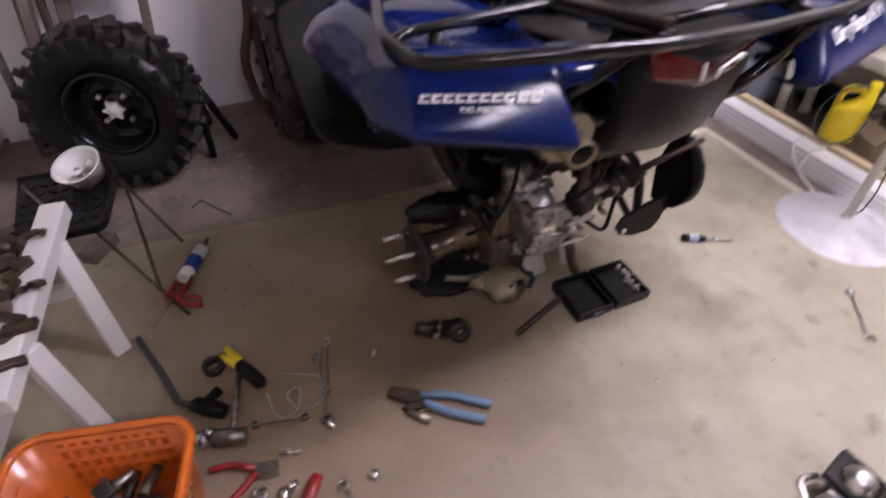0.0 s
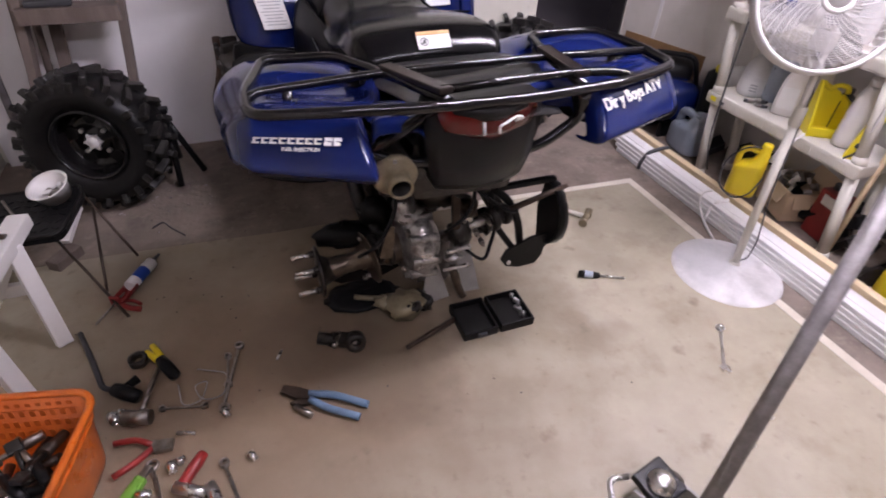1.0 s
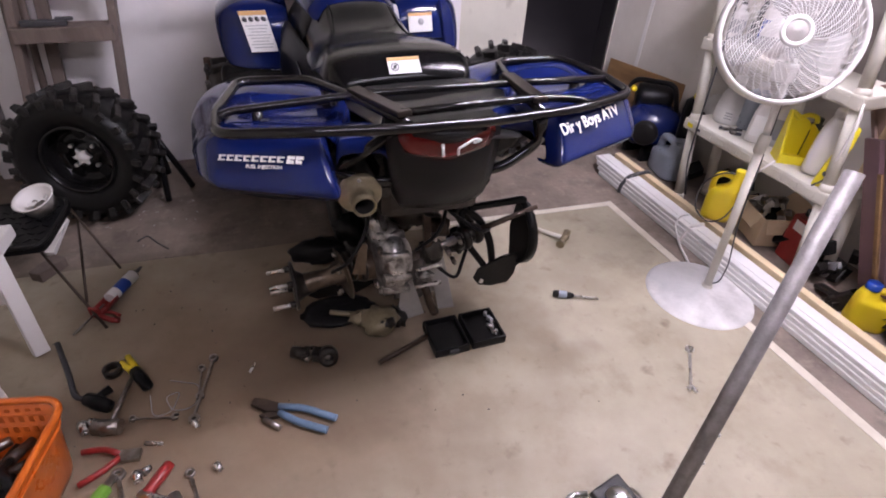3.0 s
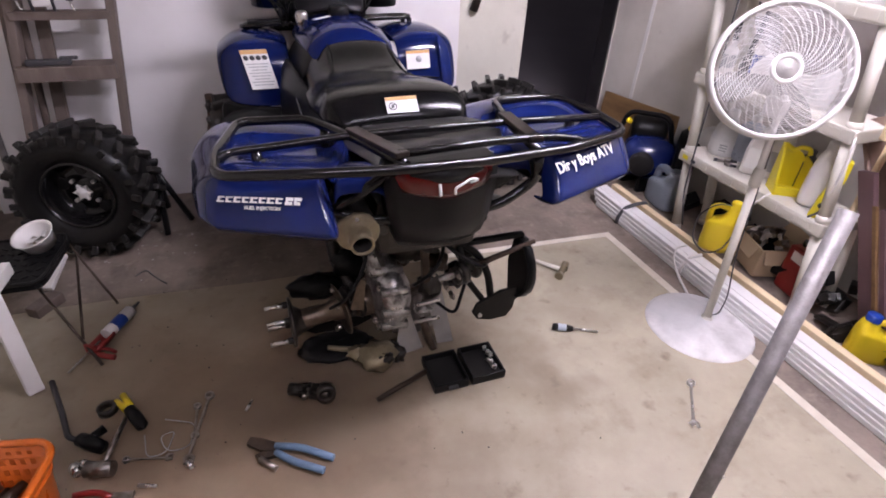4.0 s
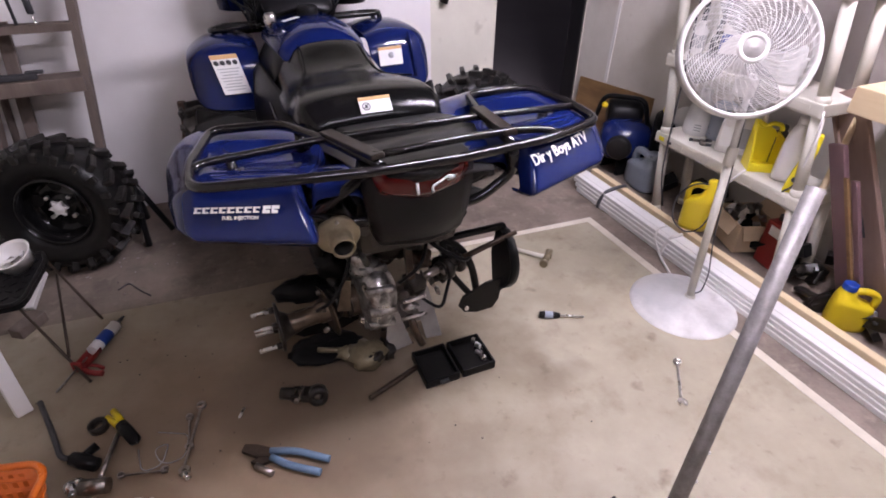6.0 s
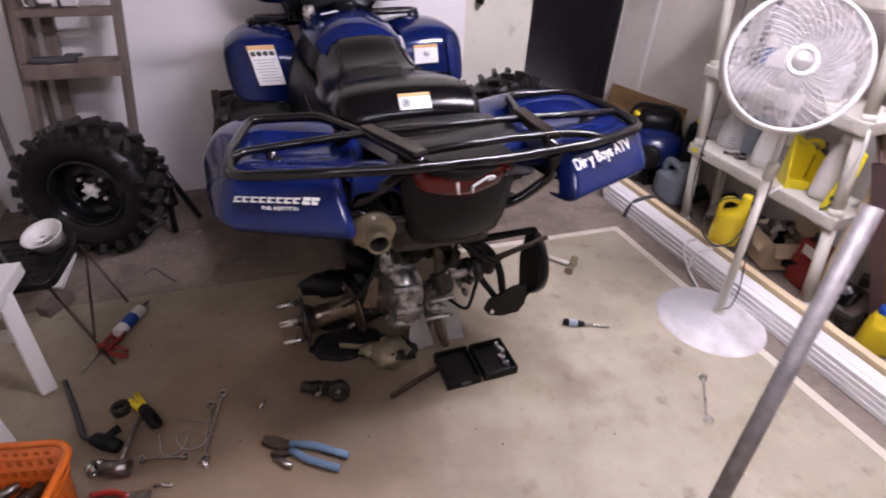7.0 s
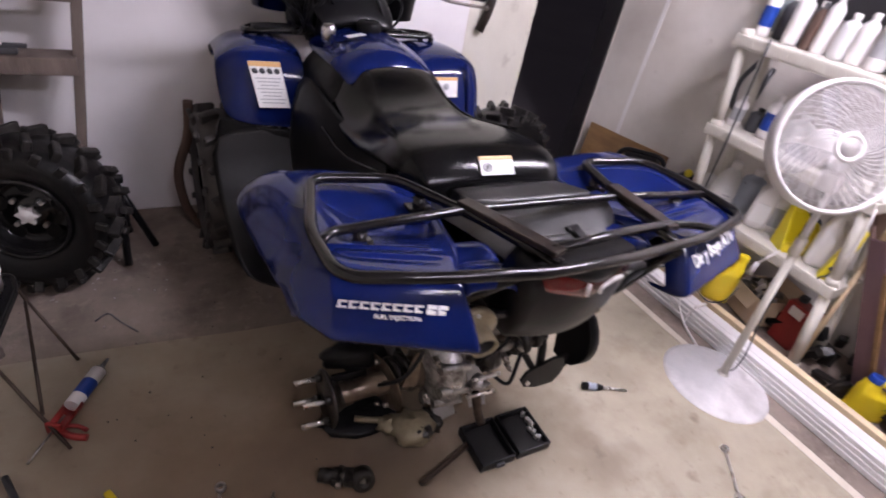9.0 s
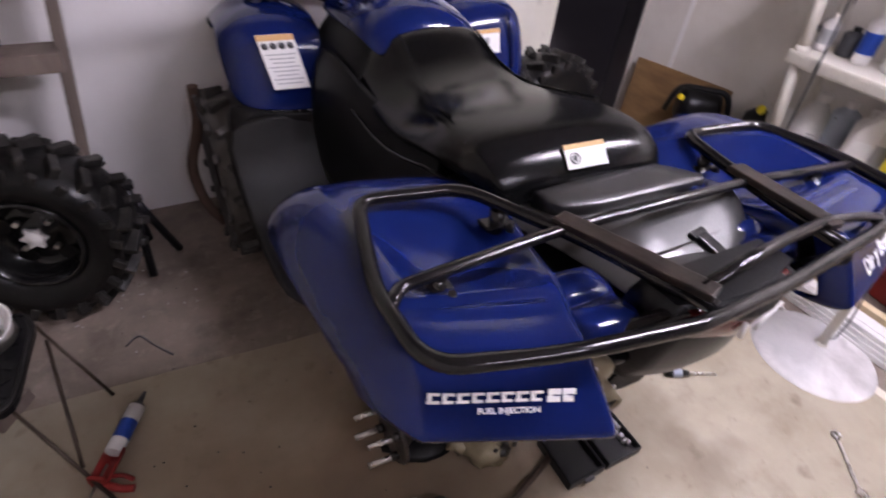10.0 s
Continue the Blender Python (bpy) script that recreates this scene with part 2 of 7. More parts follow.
ORANGE = material("orange plastic crate", (0.62, 0.14, 0.014), 0.3, other=(0.40, 0.07, 0.008), scale=9, amount=0.8, coat=0.3)
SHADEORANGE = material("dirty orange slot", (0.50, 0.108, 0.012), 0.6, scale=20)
CARD = material("brown cardboard", (0.56, 0.43, 0.29), 0.75, other=(0.44, 0.32, 0.2), scale=8)
CANVAS = material("grey-green cloth", (0.28, 0.33, 0.33), 0.85, other=(0.2, 0.24, 0.24), scale=10)
BLADE = material("clear fan blade", (0.42, 0.41, 0.43), 0.3, scale=20)
BLADE.node_tree.nodes["Principled BSDF"].inputs["Alpha"].default_value = 0.3
SMOKE = clear("smoky blue plastic", (0.50, 0.56, 0.66), 0.3, 0.35)
FROST = clear("translucent plastic", (0.80, 0.79, 0.78), 0.35, 0.15)
GALV = material("dull galvanised tube", (0.30, 0.28, 0.28), 0.55, 0.35, other=(0.12, 0.105, 0.10), scale=30, amount=0.9, bump=0.4, bump_scale=90, fine=0.45)
BRICKRED = material("reddish mud", (0.1, 0.06, 0.045), 0.9, scale=9)


# ---- builders ----
class Geo:
    """Vertices and faces of one mesh, put together from simple solids."""

    def __init__(self):
        self.v, self.f, self.s = [], [], []

    def put(self, verts, faces, m=None, smooth=False):
        k = len(self.v)
        self.v += [tuple(m @ Vector(p)) if m else tuple(p) for p in verts]
        self.f += [tuple(k + i for i in q) for q in faces]
        self.s += [smooth] * len(faces)
        return self

    def box(self, c, size, m=None, bevel=0.0):
        x, y, z = (s / 2 for s in size)
        if bevel <= 0:
            vs = [(c[0] + a * x, c[1] + b * y, c[2] + d * z) for a in (-1, 1) for b in (-1, 1) for d in (-1, 1)]
            return self.put(vs, [(0, 1, 3, 2), (4, 6, 7, 5), (0, 4, 5, 1), (2, 3, 7, 6), (0, 2, 6, 4), (1, 5, 7, 3)], m)
        bm = bmesh.new()
        bmesh.ops.create_cube(bm, size=1.0, matrix=Matrix.Translation(c) @ Matrix.Diagonal((*size, 1)))
        bmesh.ops.bevel(bm, geom=bm.edges[:], offset=min(bevel, min(size) * 0.45), segments=2, affect="EDGES", profile=0.6)
        bm.verts.index_update()
        self.put([v.co[:] for v in bm.verts], [[v.index for v in f.verts] for f in bm.faces], m)
        bm.free()
        return self

    def ring_skin(self, rings, cap=True, closed=True, m=None, smooth=True):
        """Skins rings of equally many points one after the other."""
        n = len(rings[0])
        vs = [p for r in rings for p in r]
        fs = []
        for a in range(len(rings) - 1):
            for b in range(n if closed else n - 1):
                c = (b + 1) % n
                fs.append((a * n + b, a * n + c, (a + 1) * n + c, (a + 1) * n + b))
        self.put(vs, fs, m, smooth)
        if cap and closed:
            k = len(self.v) - len(vs)
            self.f += [tuple(range(k + n - 1, k - 1, -1)), tuple(range(k + (len(rings) - 1) * n, k + len(rings) * n))]
            self.s += [False, False]
        return self

    def rod(self, a, b, r, r2=None, n=14, cap=True, m=None):
        return self.tube([a, b], r, n, cap, r2, m)

    def tube(self, points, r, n=10, cap=True, r2=None, m=None, bend=0.0, loop=False):
        pts = [Vector(p) for p in points]
        if bend:
            pts = rounded(pts, bend, loop)
        k = len(pts)
        rings, up = [], None
        for i, p in enumerate(pts):
            if loop:
                d = (pts[(i + 1) % k] - pts[i - 1]).normalized()
            else:
                d = (pts[min(i + 1, k - 1)] - pts[max(i - 1, 0)]).normalized()
            if up is None:
                up = d.orthogonal().normalized()
            up = (up - d * up.dot(d)).normalized()
            side = d.cross(up)
            rr = r if r2 is None else r + (r2 - r) * i / (k - 1)
            rings.append([p + up * rr * math.cos(2 * math.pi * j / n) + side * rr * math.sin(2 * math.pi * j / n) for j in range(n)])
        if loop:
            rings.append(rings[0])
        return self.ring_skin(rings, cap and not loop, True, m)

    def lathe(self, profile, n=32, m=None, smooth=True, cap=False):
        """Turns (radius, height) pairs round the z axis."""
        rings = [[(r * math.cos(2 * math.pi * j / n), r * math.sin(2 * math.pi * j / n), z) for j in range(n)] for r, z in profile]
        return self.ring_skin(rings, cap, True, m, smooth)

    def plate(self, outline, z0, z1, m=None):
        """A flat outline (x, y) given a thickness from z0 to z1."""
        n = len(outline)
        vs = [(x, y, z0) for x, y in outline] + [(x, y, z1) for x, y in outline]
        fs = [tuple(range(n - 1, -1, -1)), tuple(range(n, 2 * n))] + [(i, (i + 1) % n, n + (i + 1) % n, n + i) for i in range(n)]
        return self.put(vs, fs, m)

    def ball(self, c, r, n=12, m=None, squash=(1, 1, 1)):
        prof = [(max(1e-4, math.sin(math.pi * i / n)), -math.cos(math.pi * i / n)) for i in range(n + 1)]
        mm = (m or Matrix()) @ Matrix.Translation(c) @ Matrix.Diagonal((r * squash[0], r * squash[1], r * squash[2], 1))
        return self.lathe(prof, n * 2, mm)


def rounded(pts, bend, loop=False):
    """Rounds the corners of a line of points."""
    out, k = [], len(pts)
    for i in range(k):
        if not loop and i in (0, k - 1):
            out.append(pts[i])
            continue
        a, p, b = pts[i - 1], pts[i], pts[(i + 1) % k]
        da, db = a - p, b - p
        s = min(bend, da.length * 0.45, db.length * 0.45)
        p0, p1 = p + da.normalized() * s, p + db.normalized() * s
        for j in range(6):
            t = j / 5
            out.append(p0 * (1 - t) ** 2 + p * 2 * t * (1 - t) + p1 * t * t)
    return out


def mesh_of(name, geo, mat):
    me = bpy.data.meshes.new(name)
    me.from_pydata(geo.v, [], geo.f)
    me.polygons.foreach_set("use_smooth", geo.s)
    me.update()
    bm = bmesh.new()
    bm.from_mesh(me)
    bmesh.ops.remove_doubles(bm, verts=bm.verts[:], dist=1e-6)
    bmesh.ops.recalc_face_normals(bm, faces=bm.faces[:])
    bm.to_mesh(me)
    bm.free()
    me.materials.append(mat)
    return me


def thing(name, label, category, m=None, geo=None, mat=None, group="", kind=""):
    """A top-level thing: one mesh, or an Empty for its parts."""
    ob = new(name, mesh_of(name, geo, mat) if geo else None)
    if not geo:
        ob.empty_display_size = 0.05
    ob.matrix_world = m or Matrix()
    return tagged(ob, label, category, group, kind)


def part(name, geo, mat, parent, label="", m=None, sub=0, thick=0.0):
    """One mesh under a thing or a part. sub: smoothing levels; thick: sheet thickness."""
    ob = new(name, mesh_of(name, geo, mat))
    ob.parent = parent
    if m:
        ob.matrix_local = m
    if thick:
        mod = ob.modifiers.new("thickness", "SOLIDIFY")
        mod.thickness, mod.offset = thick, -1
    if sub:
        mod = ob.modifiers.new("smooth", "SUBSURF")
        mod.levels = mod.render_levels = sub
    if label:
        tagged(ob, label)
    return ob


def structure(name, geo, mat, label):
    return thing(name, label, name.split("_")[0], None, geo, mat, kind="structure")


def letters(text, size, mat, parent, m, name="lettering", depth=0.0006, squeeze=1.0):
    cu = bpy.data.curves.new(name, "FONT")
    cu.body, cu.size, cu.extrude, cu.align_x, cu.align_y = text, size, depth, "CENTER", "CENTER"
    cu.offset = size * 0.018
    cu.materials.append(mat)
    ob = new(name, cu)
    me = bpy.data.meshes.new_from_object(ob)
    bpy.data.objects.remove(ob)
    bpy.data.curves.remove(cu)
    ob = new(name, me)
    ob.parent = parent
    ob.matrix_local = m @ Matrix.Diagonal((squeeze, 1, 1, 1))
    return ob


def axis_pose(a, b, turn=0.0):
    """A pose at a whose z axis points to b."""
    a, b = Vector(a), Vector(b)
    return Matrix.Translation(a) @ (b - a).to_track_quat("Z", "Y").to_matrix().to_4x4() @ pose(0, 0, 0, 0, 0, turn)


# ---- the room ----
XL, XR, YB, YF, H = -0.86, 2.5, 2.31, -3.9, 2.42
structure("floor", Geo().box(((XL + XR) / 2, (YB + YF) / 2, -0.06), (XR - XL + 0.4, YB - YF + 0.4, 0.12)), CONCRETE, "grey stained concrete garage floor")
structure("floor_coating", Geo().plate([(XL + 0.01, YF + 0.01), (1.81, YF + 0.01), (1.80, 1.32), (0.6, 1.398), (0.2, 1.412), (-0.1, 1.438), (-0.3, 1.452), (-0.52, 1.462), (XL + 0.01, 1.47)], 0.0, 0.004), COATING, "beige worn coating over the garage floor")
structure("floor_tape", Geo().plate([(1.765, YF + 0.02), (1.80, YF + 0.02), (1.80, 1.325), (1.765, 1.295)], 0.004, 0.0055).plate([(1.764, 1.2945), (1.799, 1.3245), (0.62, 1.398), (0.62, 1.373)], 0.004, 0.0054), TAPE, "off-white tape edging the floor coating")
structure("wall_left", Geo().box((XL - 0.06, (YB + YF) / 2, H / 2), (0.12, YB - YF, H)), PLASTER, "beige plastered garage wall")
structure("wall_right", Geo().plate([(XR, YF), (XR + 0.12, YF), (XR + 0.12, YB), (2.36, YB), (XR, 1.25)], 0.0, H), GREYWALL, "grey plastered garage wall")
structure("wall_front", Geo().box(((XL + XR) / 2, YF - 0.06, H / 2), (XR - XL + 0.24, 0.12, H)), ROUGHWALL, "unseen garage front wall, coloured dark")
DX0, DX1, DH = 1.765, 2.352, 2.03
structure("wall_back", Geo().box(((XL + DX0) / 2 - 0.06, YB + 0.06, H / 2), (DX0 - XL + 0.12, 0.12, H)).box(((DX1 + XR) / 2 + 0.06, YB + 0.062, H / 2), (XR - DX1 + 0.12, 0.12, H)).box(((DX0 + DX1) / 2, YB + 0.06, (DH + H) / 2), (DX1 - DX0, 0.12, H - DH)), PLASTER, "beige plastered wall with an open doorway")
# Dark strip added over the jamb, whose inner face would show bright.
structure("door_lining", Geo().box((DX1 - 0.006, YB + 0.059, DH / 2), (0.012, 0.122, DH - 0.004)), DARK, "dark strip covering the jamb of the open doorway")
structure("ceiling", Geo().box(((XL + XR) / 2, (YB + YF) / 2, H + 0.05), (XR - XL + 0.24, YB - YF + 0.24, 0.1)), CEILING, "unseen garage ceiling, coloured dark brown")
structure("ground", Geo().box((2.2, 12.6, -0.08), (40, 20, 0.1)), NIGHT, "dark ground outside at night")
far = thing("street_light", "small bright light far off in the night", "light", pose(4.05, 9.5, 1.45))
part("lamp_glass", Geo().box((0, 0, 0), (0.16, 0.05, 0.2), bevel=0.02), glow("far lamp", (1.0, 0.86, 0.75), 6.0), far)
part("lamp_post", Geo().rod((0, 0.06, -1.48), (0, 0.06, 0.0), 0.03), DARK, far)
copy_thing(far, pose(4.75, 9.5, 1.42) @ Matrix.Diagonal((0.5, 1, 1, 1)))
structure("trim_seam", Geo().box((0, 0, 0), (0.004, 0.022, 1.9), pose(2.3925, 2.06, 1.3, 0.8, 0, 7.5)), WHITEPL, "thin white filled wall seam")

for fx, fy, turn, strength in FIXTURES:
    LIT = glow("lit fluorescent tube", TUBE_COLOUR, strength)
    lamp = thing("ceiling_light", "white fluorescent ceiling fixture with two lit tubes", "ceiling light", pose(fx, fy, 0, 0, 0, turn), group="ceiling lights")
    part("housing", Geo().box((0, 0, H - 0.03), (0.14, 1.3, 0.06), bevel=0.01), WHITEPL, lamp)
    for sx in (-1, 1):
        part("reflector", Geo().box((0, 0, 0), (0.14, 1.3, 0.004), pose(sx * 0.12, 0, H - 0.085, 0, sx * 25, 0)), WHITEPL, lamp)
        part("tube", Geo().rod((sx * 0.05, -0.58, H - 0.085), (sx * 0.05, 0.58, H - 0.085), 0.016), LIT, lamp)

panel = thing("wallboard", "large white wallboard leaning against the back wall", "board", pose(0.27, 2.285, 0.5, -1.2))
part("sheet", Geo().box((0, 0, 0), (2.20, 0.018, 1.0), bevel=0.003), PANEL, panel)
part("paper_edge", Geo().box((1.1005, 0, 0), (0.003, 0.0185, 0.99)), TAPE, panel)


# ---- the quad bike: origin on the floor under its middle, +y ahead ----
CX = 0.64
atv = thing("quad_bike", "blue four-wheeler with rear wheels taken off, black racks and seat", "quad bike", pose(CX, 0, 0))


def mirrored(pts):
    return [(-x, y, z) for x, y, z in pts]


def sheet(rows, flip=False):
    """An open surface from rows of points, mirrored to the other side on demand."""
    g = Geo()
    g.ring_skin([mirrored(r) if flip else r for r in rows], cap=False, closed=False)
    return g


# rows of the rear fender from the flap's lip forwards: inner edge, deck edge, outer edge, step of the deck
REAR = [
    ((-0.244, 0.540, 0.676), (-0.450, 0.602, 0.696), (-0.480, 0.655, 0.702), 0),
    ((-0.240, 0.508, 0.670), (-0.453, 0.574, 0.690), (-0.492, 0.642, 0.693), 0),
    ((-0.237, 0.484, 0.692), (-0.456, 0.555, 0.710), (-0.500, 0.638, 0.699), 0),
    ((-0.238, 0.487, 0.702), (-0.456, 0.557, 0.720), (-0.502, 0.640, 0.704), 0),
    ((-0.250, 0.547, 0.776), (-0.446, 0.608, 0.786), (-0.508, 0.660, 0.728), 0),
    ((-0.252, 0.560, 0.789), (-0.444, 0.620, 0.795), (-0.510, 0.668, 0.732), 0),
    ((-0.235, 0.600, 0.786), (-0.440, 0.645, 0.797), (-0.515, 0.685, 0.733), 0),
    ((-0.228, 0.614, 0.785), (-0.440, 0.655, 0.797), (-0.516, 0.692, 0.733), 0.004),
    ((-0.220, 0.628, 0.784), (-0.440, 0.664, 0.797), (-0.517, 0.700, 0.733), -0.004),
    ((-0.212, 0.642, 0.783), (-0.439, 0.674, 0.798), (-0.518, 0.708, 0.733), 0.004),
    ((-0.206, 0.656, 0.782), (-0.438, 0.684, 0.799), (-0.519, 0.716, 0.732), -0.003),
    ((-0.190, 0.690, 0.778), (-0.437, 0.705, 0.800), (-0.520, 0.735, 0.732), 0.008),
    ((-0.185, 0.715, 0.772), (-0.436, 0.725, 0.802), (-0.523, 0.750, 0.732), 0.018),
    ((-0.165, 0.800, 0.770), (-0.438, 0.815, 0.806), (-0.530, 0.840, 0.728), 0.020),
    ((-0.162, 0.835, 0.776), (-0.438, 0.845, 0.806), (-0.532, 0.868, 0.727), 0.002),
    ((-0.160, 0.920, 0.772), (-0.436, 0.930, 0.802), (-0.532, 0.945, 0.722), -0.012),
    ((-0.168, 0.990, 0.758), (-0.430, 1.000, 0.790), (-0.524, 1.010, 0.716), -0.010),
    ((-0.180, 1.045, 0.728), (-0.430, 1.055, 0.752), (-0.505, 1.052, 0.705), 0),
    ((-0.190, 1.080, 0.670), (-0.430, 1.088, 0.690), (-0.490, 1.075, 0.680), 0),
    ((-0.195, 1.092, 0.600), (-0.430, 1.100, 0.610), (-0.480, 1.085, 0.640), 0),
]


def fender_row(inner, edge, outer, step, first):
    """One row across a fender: a short return, the deck with its moulded step, and the sloping outer side."""
    a, b, c = Vector(inner), Vector(edge), Vector(outer)
    row = [a + Vector((0.012, 0.05, -0.004))] if first else [a + Vector((0.012, 0.004, -0.03))]
    for f in (0.0, 0.07, 0.2, 0.5, 0.78, 0.9, 0.975, 1.0):
        row.append(a.lerp(b, f) - Vector((0, 0, step if 0.1 < f < 0.82 else 0)))
    for f in (0.05, 0.15, 0.35, 0.65, 0.92, 1.0):
        row.append(b.lerp(c, f) + Vector((-0.011, 0, 0.012)) * 4 * f * (1 - f))
    return [tuple(p) for p in row] + [tuple(c + Vector((0.006, 0, -0.012)))]


for flip in (False, True):
    fender = part("rear_fender", sheet([fender_row(*r, i < 6) for i, r in enumerate(REAR)], flip), BLUE, atv, m=pose(0.0, 0.012, 0.012) if flip else None, thick=0.005, sub=2)
    part("inner_ledge", sheet([[(-0.225, y, z - 0.03), (-0.222, y, z), (-0.20, y, z + 0.004), (-0.145, y, z + 0.002), (-0.118, y, z - 0.004), (-0.11, y, z - 0.04)] for y, z in ((0.585, 0.735), (0.59, 0.757), (0.605, 0.766), (0.63, 0.765), (0.634, 0.757), (0.648, 0.757), (0.652, 0.766), (0.685, 0.77), (0.70, 0.762), (0.704, 0.735))], flip), BLUE, fender, thick=0.004, sub=1)
    # inner wheel arch, dark
    part("wheel_arch", sheet([[(-0.24, 0.60, 0.70), (-0.30, 0.60, 0.70), (-0.46, 0.63, 0.70)], [(-0.20, 0.72, 0.735), (-0.32, 0.72, 0.74), (-0.49, 0.74, 0.71)], [(-0.18, 0.95, 0.735), (-0.32, 0.95, 0.745), (-0.51, 0.95, 0.68)], [(-0.19, 1.08, 0.60), (-0.32, 1.09, 0.60), (-0.49, 1.07, 0.62)], [(-0.2, 1.10, 0.42), (-0.32, 1.11, 0.42), (-0.47, 1.10, 0.44)]], flip), BLACKPL, atv, thick=0.006, sub=1)

# lettering of the rear flaps: a name drawn as plain blocks, a line of words under it
LFLAP = Matrix.Translation((-0.366, 0.5500, 0.764)) @ pose(0, 0, 0, 0, 0, -19) @ pose(0, 0, 0, 50, 0, 0)
for i in range(10):
    x0 = -0.076 + i * 0.0158 + (0.003 if i > 7 else 0)
    g = Geo().box((0, 0, 0), (0.0142 if i > 7 else 0.0125, 0.0066 if i > 7 else 0.0032, 0.0016), LFLAP @ pose(x0 + 0.001, 0.0042, 0.0), bevel=0.0005)
    g.box((0, 0, 0), (0.0118 if i % 2 else 0.0142, 0.0066 if i > 7 else 0.0032, 0.0016), LFLAP @ pose(x0 - 0.001, -0.0042, 0.0), bevel=0.0005)
    g.box((0, 0, 0), (0.0045, 0.0115, 0.0012), LFLAP @ pose(x0 - 0.004, 0, 0.0))
    part("name_block", g, WHITE, atv)
letters("FUEL INJECTION", 0.0092, WHITE, atv, LFLAP @ pose(0.004, -0.0158, 0.0), squeeze=1.0)
letters("Dir y Boys ATV", 0.036, WHITE, atv, Matrix.Translation((0.325, 0.5520, 0.783)) @ pose(0, 0, 0, 0, 0, 19) @ pose(0, 0, 0, 50, 0, 0) @ pose(0, 0, 0, 0, 0, 3), squeeze=0.82)

# rear rack
rack = part("rear_rack", Geo().tube([(-0.085, 0.545, 0.808), (-0.15, 0.70, 0.816), (-0.242, 0.862, 0.822), (-0.405, 0.885, 0.82), (-0.454, 0.70, 0.814), (-0.443, 0.586, 0.806), (-0.30, 0.55, 0.81), (-0.105, 0.533, 0.806), (0.08, 0.536, 0.806), (0.29, 0.556, 0.81), (0.458, 0.612, 0.814), (0.464, 0.75, 0.818), (0.438, 0.897, 0.819), (0.265, 0.912, 0.817), (0.222, 0.72, 0.815), (0.205, 0.545, 0.81)], 0.0108, 12, bend=0.038), TUBE, atv)
part("rack_crossbar", Geo().tube([(-0.449, 0.665, 0.812), (-0.425, 0.692, 0.815), (-0.15, 0.722, 0.82), (0.225, 0.728, 0.82), (0.462, 0.715, 0.817)], 0.009, 12, bend=0.05), TUBE, rack)
part("rack_bar", Geo().tube([(-0.095, 0.568, 0.824), (0.08, 0.585, 0.828), (0.215, 0.592, 0.828), (0.29, 0.585, 0.824), (0.34, 0.572, 0.812)], 0.009, 12, bend=0.03), TUBE, rack)
for a, b in (((-0.158, 0.74), (-0.09, 0.55)), ((0.224, 0.765), (0.212, 0.575))):
    d = Vector((b[0] - a[0], b[1] - a[1]))
    part("rack_plate", Geo().box((0, 0, 0), (0.032, d.length, 0.012), pose((a[0] + b[0]) / 2, (a[1] + b[1]) / 2, 0.828, 0, 0, math.degrees(math.atan2(d.y, d.x)) - 90), bevel=0.003), WORN, rack, "worn flat black steel bracket")
for x, y in ((-0.37, 0.698), (0.38, 0.722), (-0.21, 0.805), (0.253, 0.84)):
    part("rack_foot", Geo().rod((x, y, 0.755), (x, y, 0.81), 0.012).box((x, y, 0.783), (0.05, 0.03, 0.008), bevel=0.002), TUBE, rack)
    part("bolt", Geo().rod((x + 0.012, y - 0.02, 0.778), (x + 0.012, y - 0.02, 0.796), 0.006, n=6), GREASE, rack)

# tail: black deck under the rack, tail light, tapering rear cover
DECK = [
    [(-0.11, 0.56, 0.75), (-0.07, 0.545, 0.765), (0.12, 0.545, 0.765), (0.19, 0.56, 0.75)],
    [(-0.105, 0.64, 0.75), (-0.07, 0.62, 0.768), (0.12, 0.62, 0.768), (0.19, 0.64, 0.75)],
    [(-0.13, 0.74, 0.755), (-0.08, 0.745, 0.775), (0.1, 0.745, 0.775), (0.19, 0.75, 0.755)],
    [(-0.18, 0.88, 0.75), (-0.1, 0.90, 0.78), (0.1, 0.90, 0.79), (0.18, 0.90, 0.765)],
    [(-0.19, 1.08, 0.70), (-0.1, 1.08, 0.73), (0.1, 1.08, 0.73), (0.19, 1.08, 0.70)],
]
tail = part("tail_deck", sheet(DECK), SATIN, atv, "black plastic deck between the fenders", thick=0.006, sub=2)


def moulded(outline, z0, z1, round_, m=None):
    """A flat moulded cover with a softly rounded rim."""
    cx, cy = sum(p[0] for p in outline) / len(outline), sum(p[1] for p in outline) / len(outline)
    ring = lambda k, z: [(cx + (x - cx) * k, cy + (y - cy) * k, z) for x, y in outline]
    return Geo().ring_skin([ring(1.0, z0), ring(1.0, z1 - round_), ring(0.985, z1 - round_ * 0.35), ring(0.95, z1), ring(0.5, z1 + 0.001)], m=m)


part("seat_tail_cover", moulded([(-0.113, 0.85), (0.10, 0.875), (0.145, 0.874), (0.185, 0.835), (0.209, 0.803), (0.20, 0.79), (0.09, 0.785), (-0.027, 0.782), (-0.095, 0.796)], 0.76, 0.797, 0.006), SATIN, tail, "satin black plastic cover behind the seat")
LID = [(-0.075, 0.725), (0.06, 0.742), (0.18, 0.748), (0.205, 0.738), (0.202, 0.715), (0.18, 0.675), (0.14, 0.638), (0.115, 0.624), (0.03, 0.614), (-0.03, 0.628), (-0.06, 0.66)]
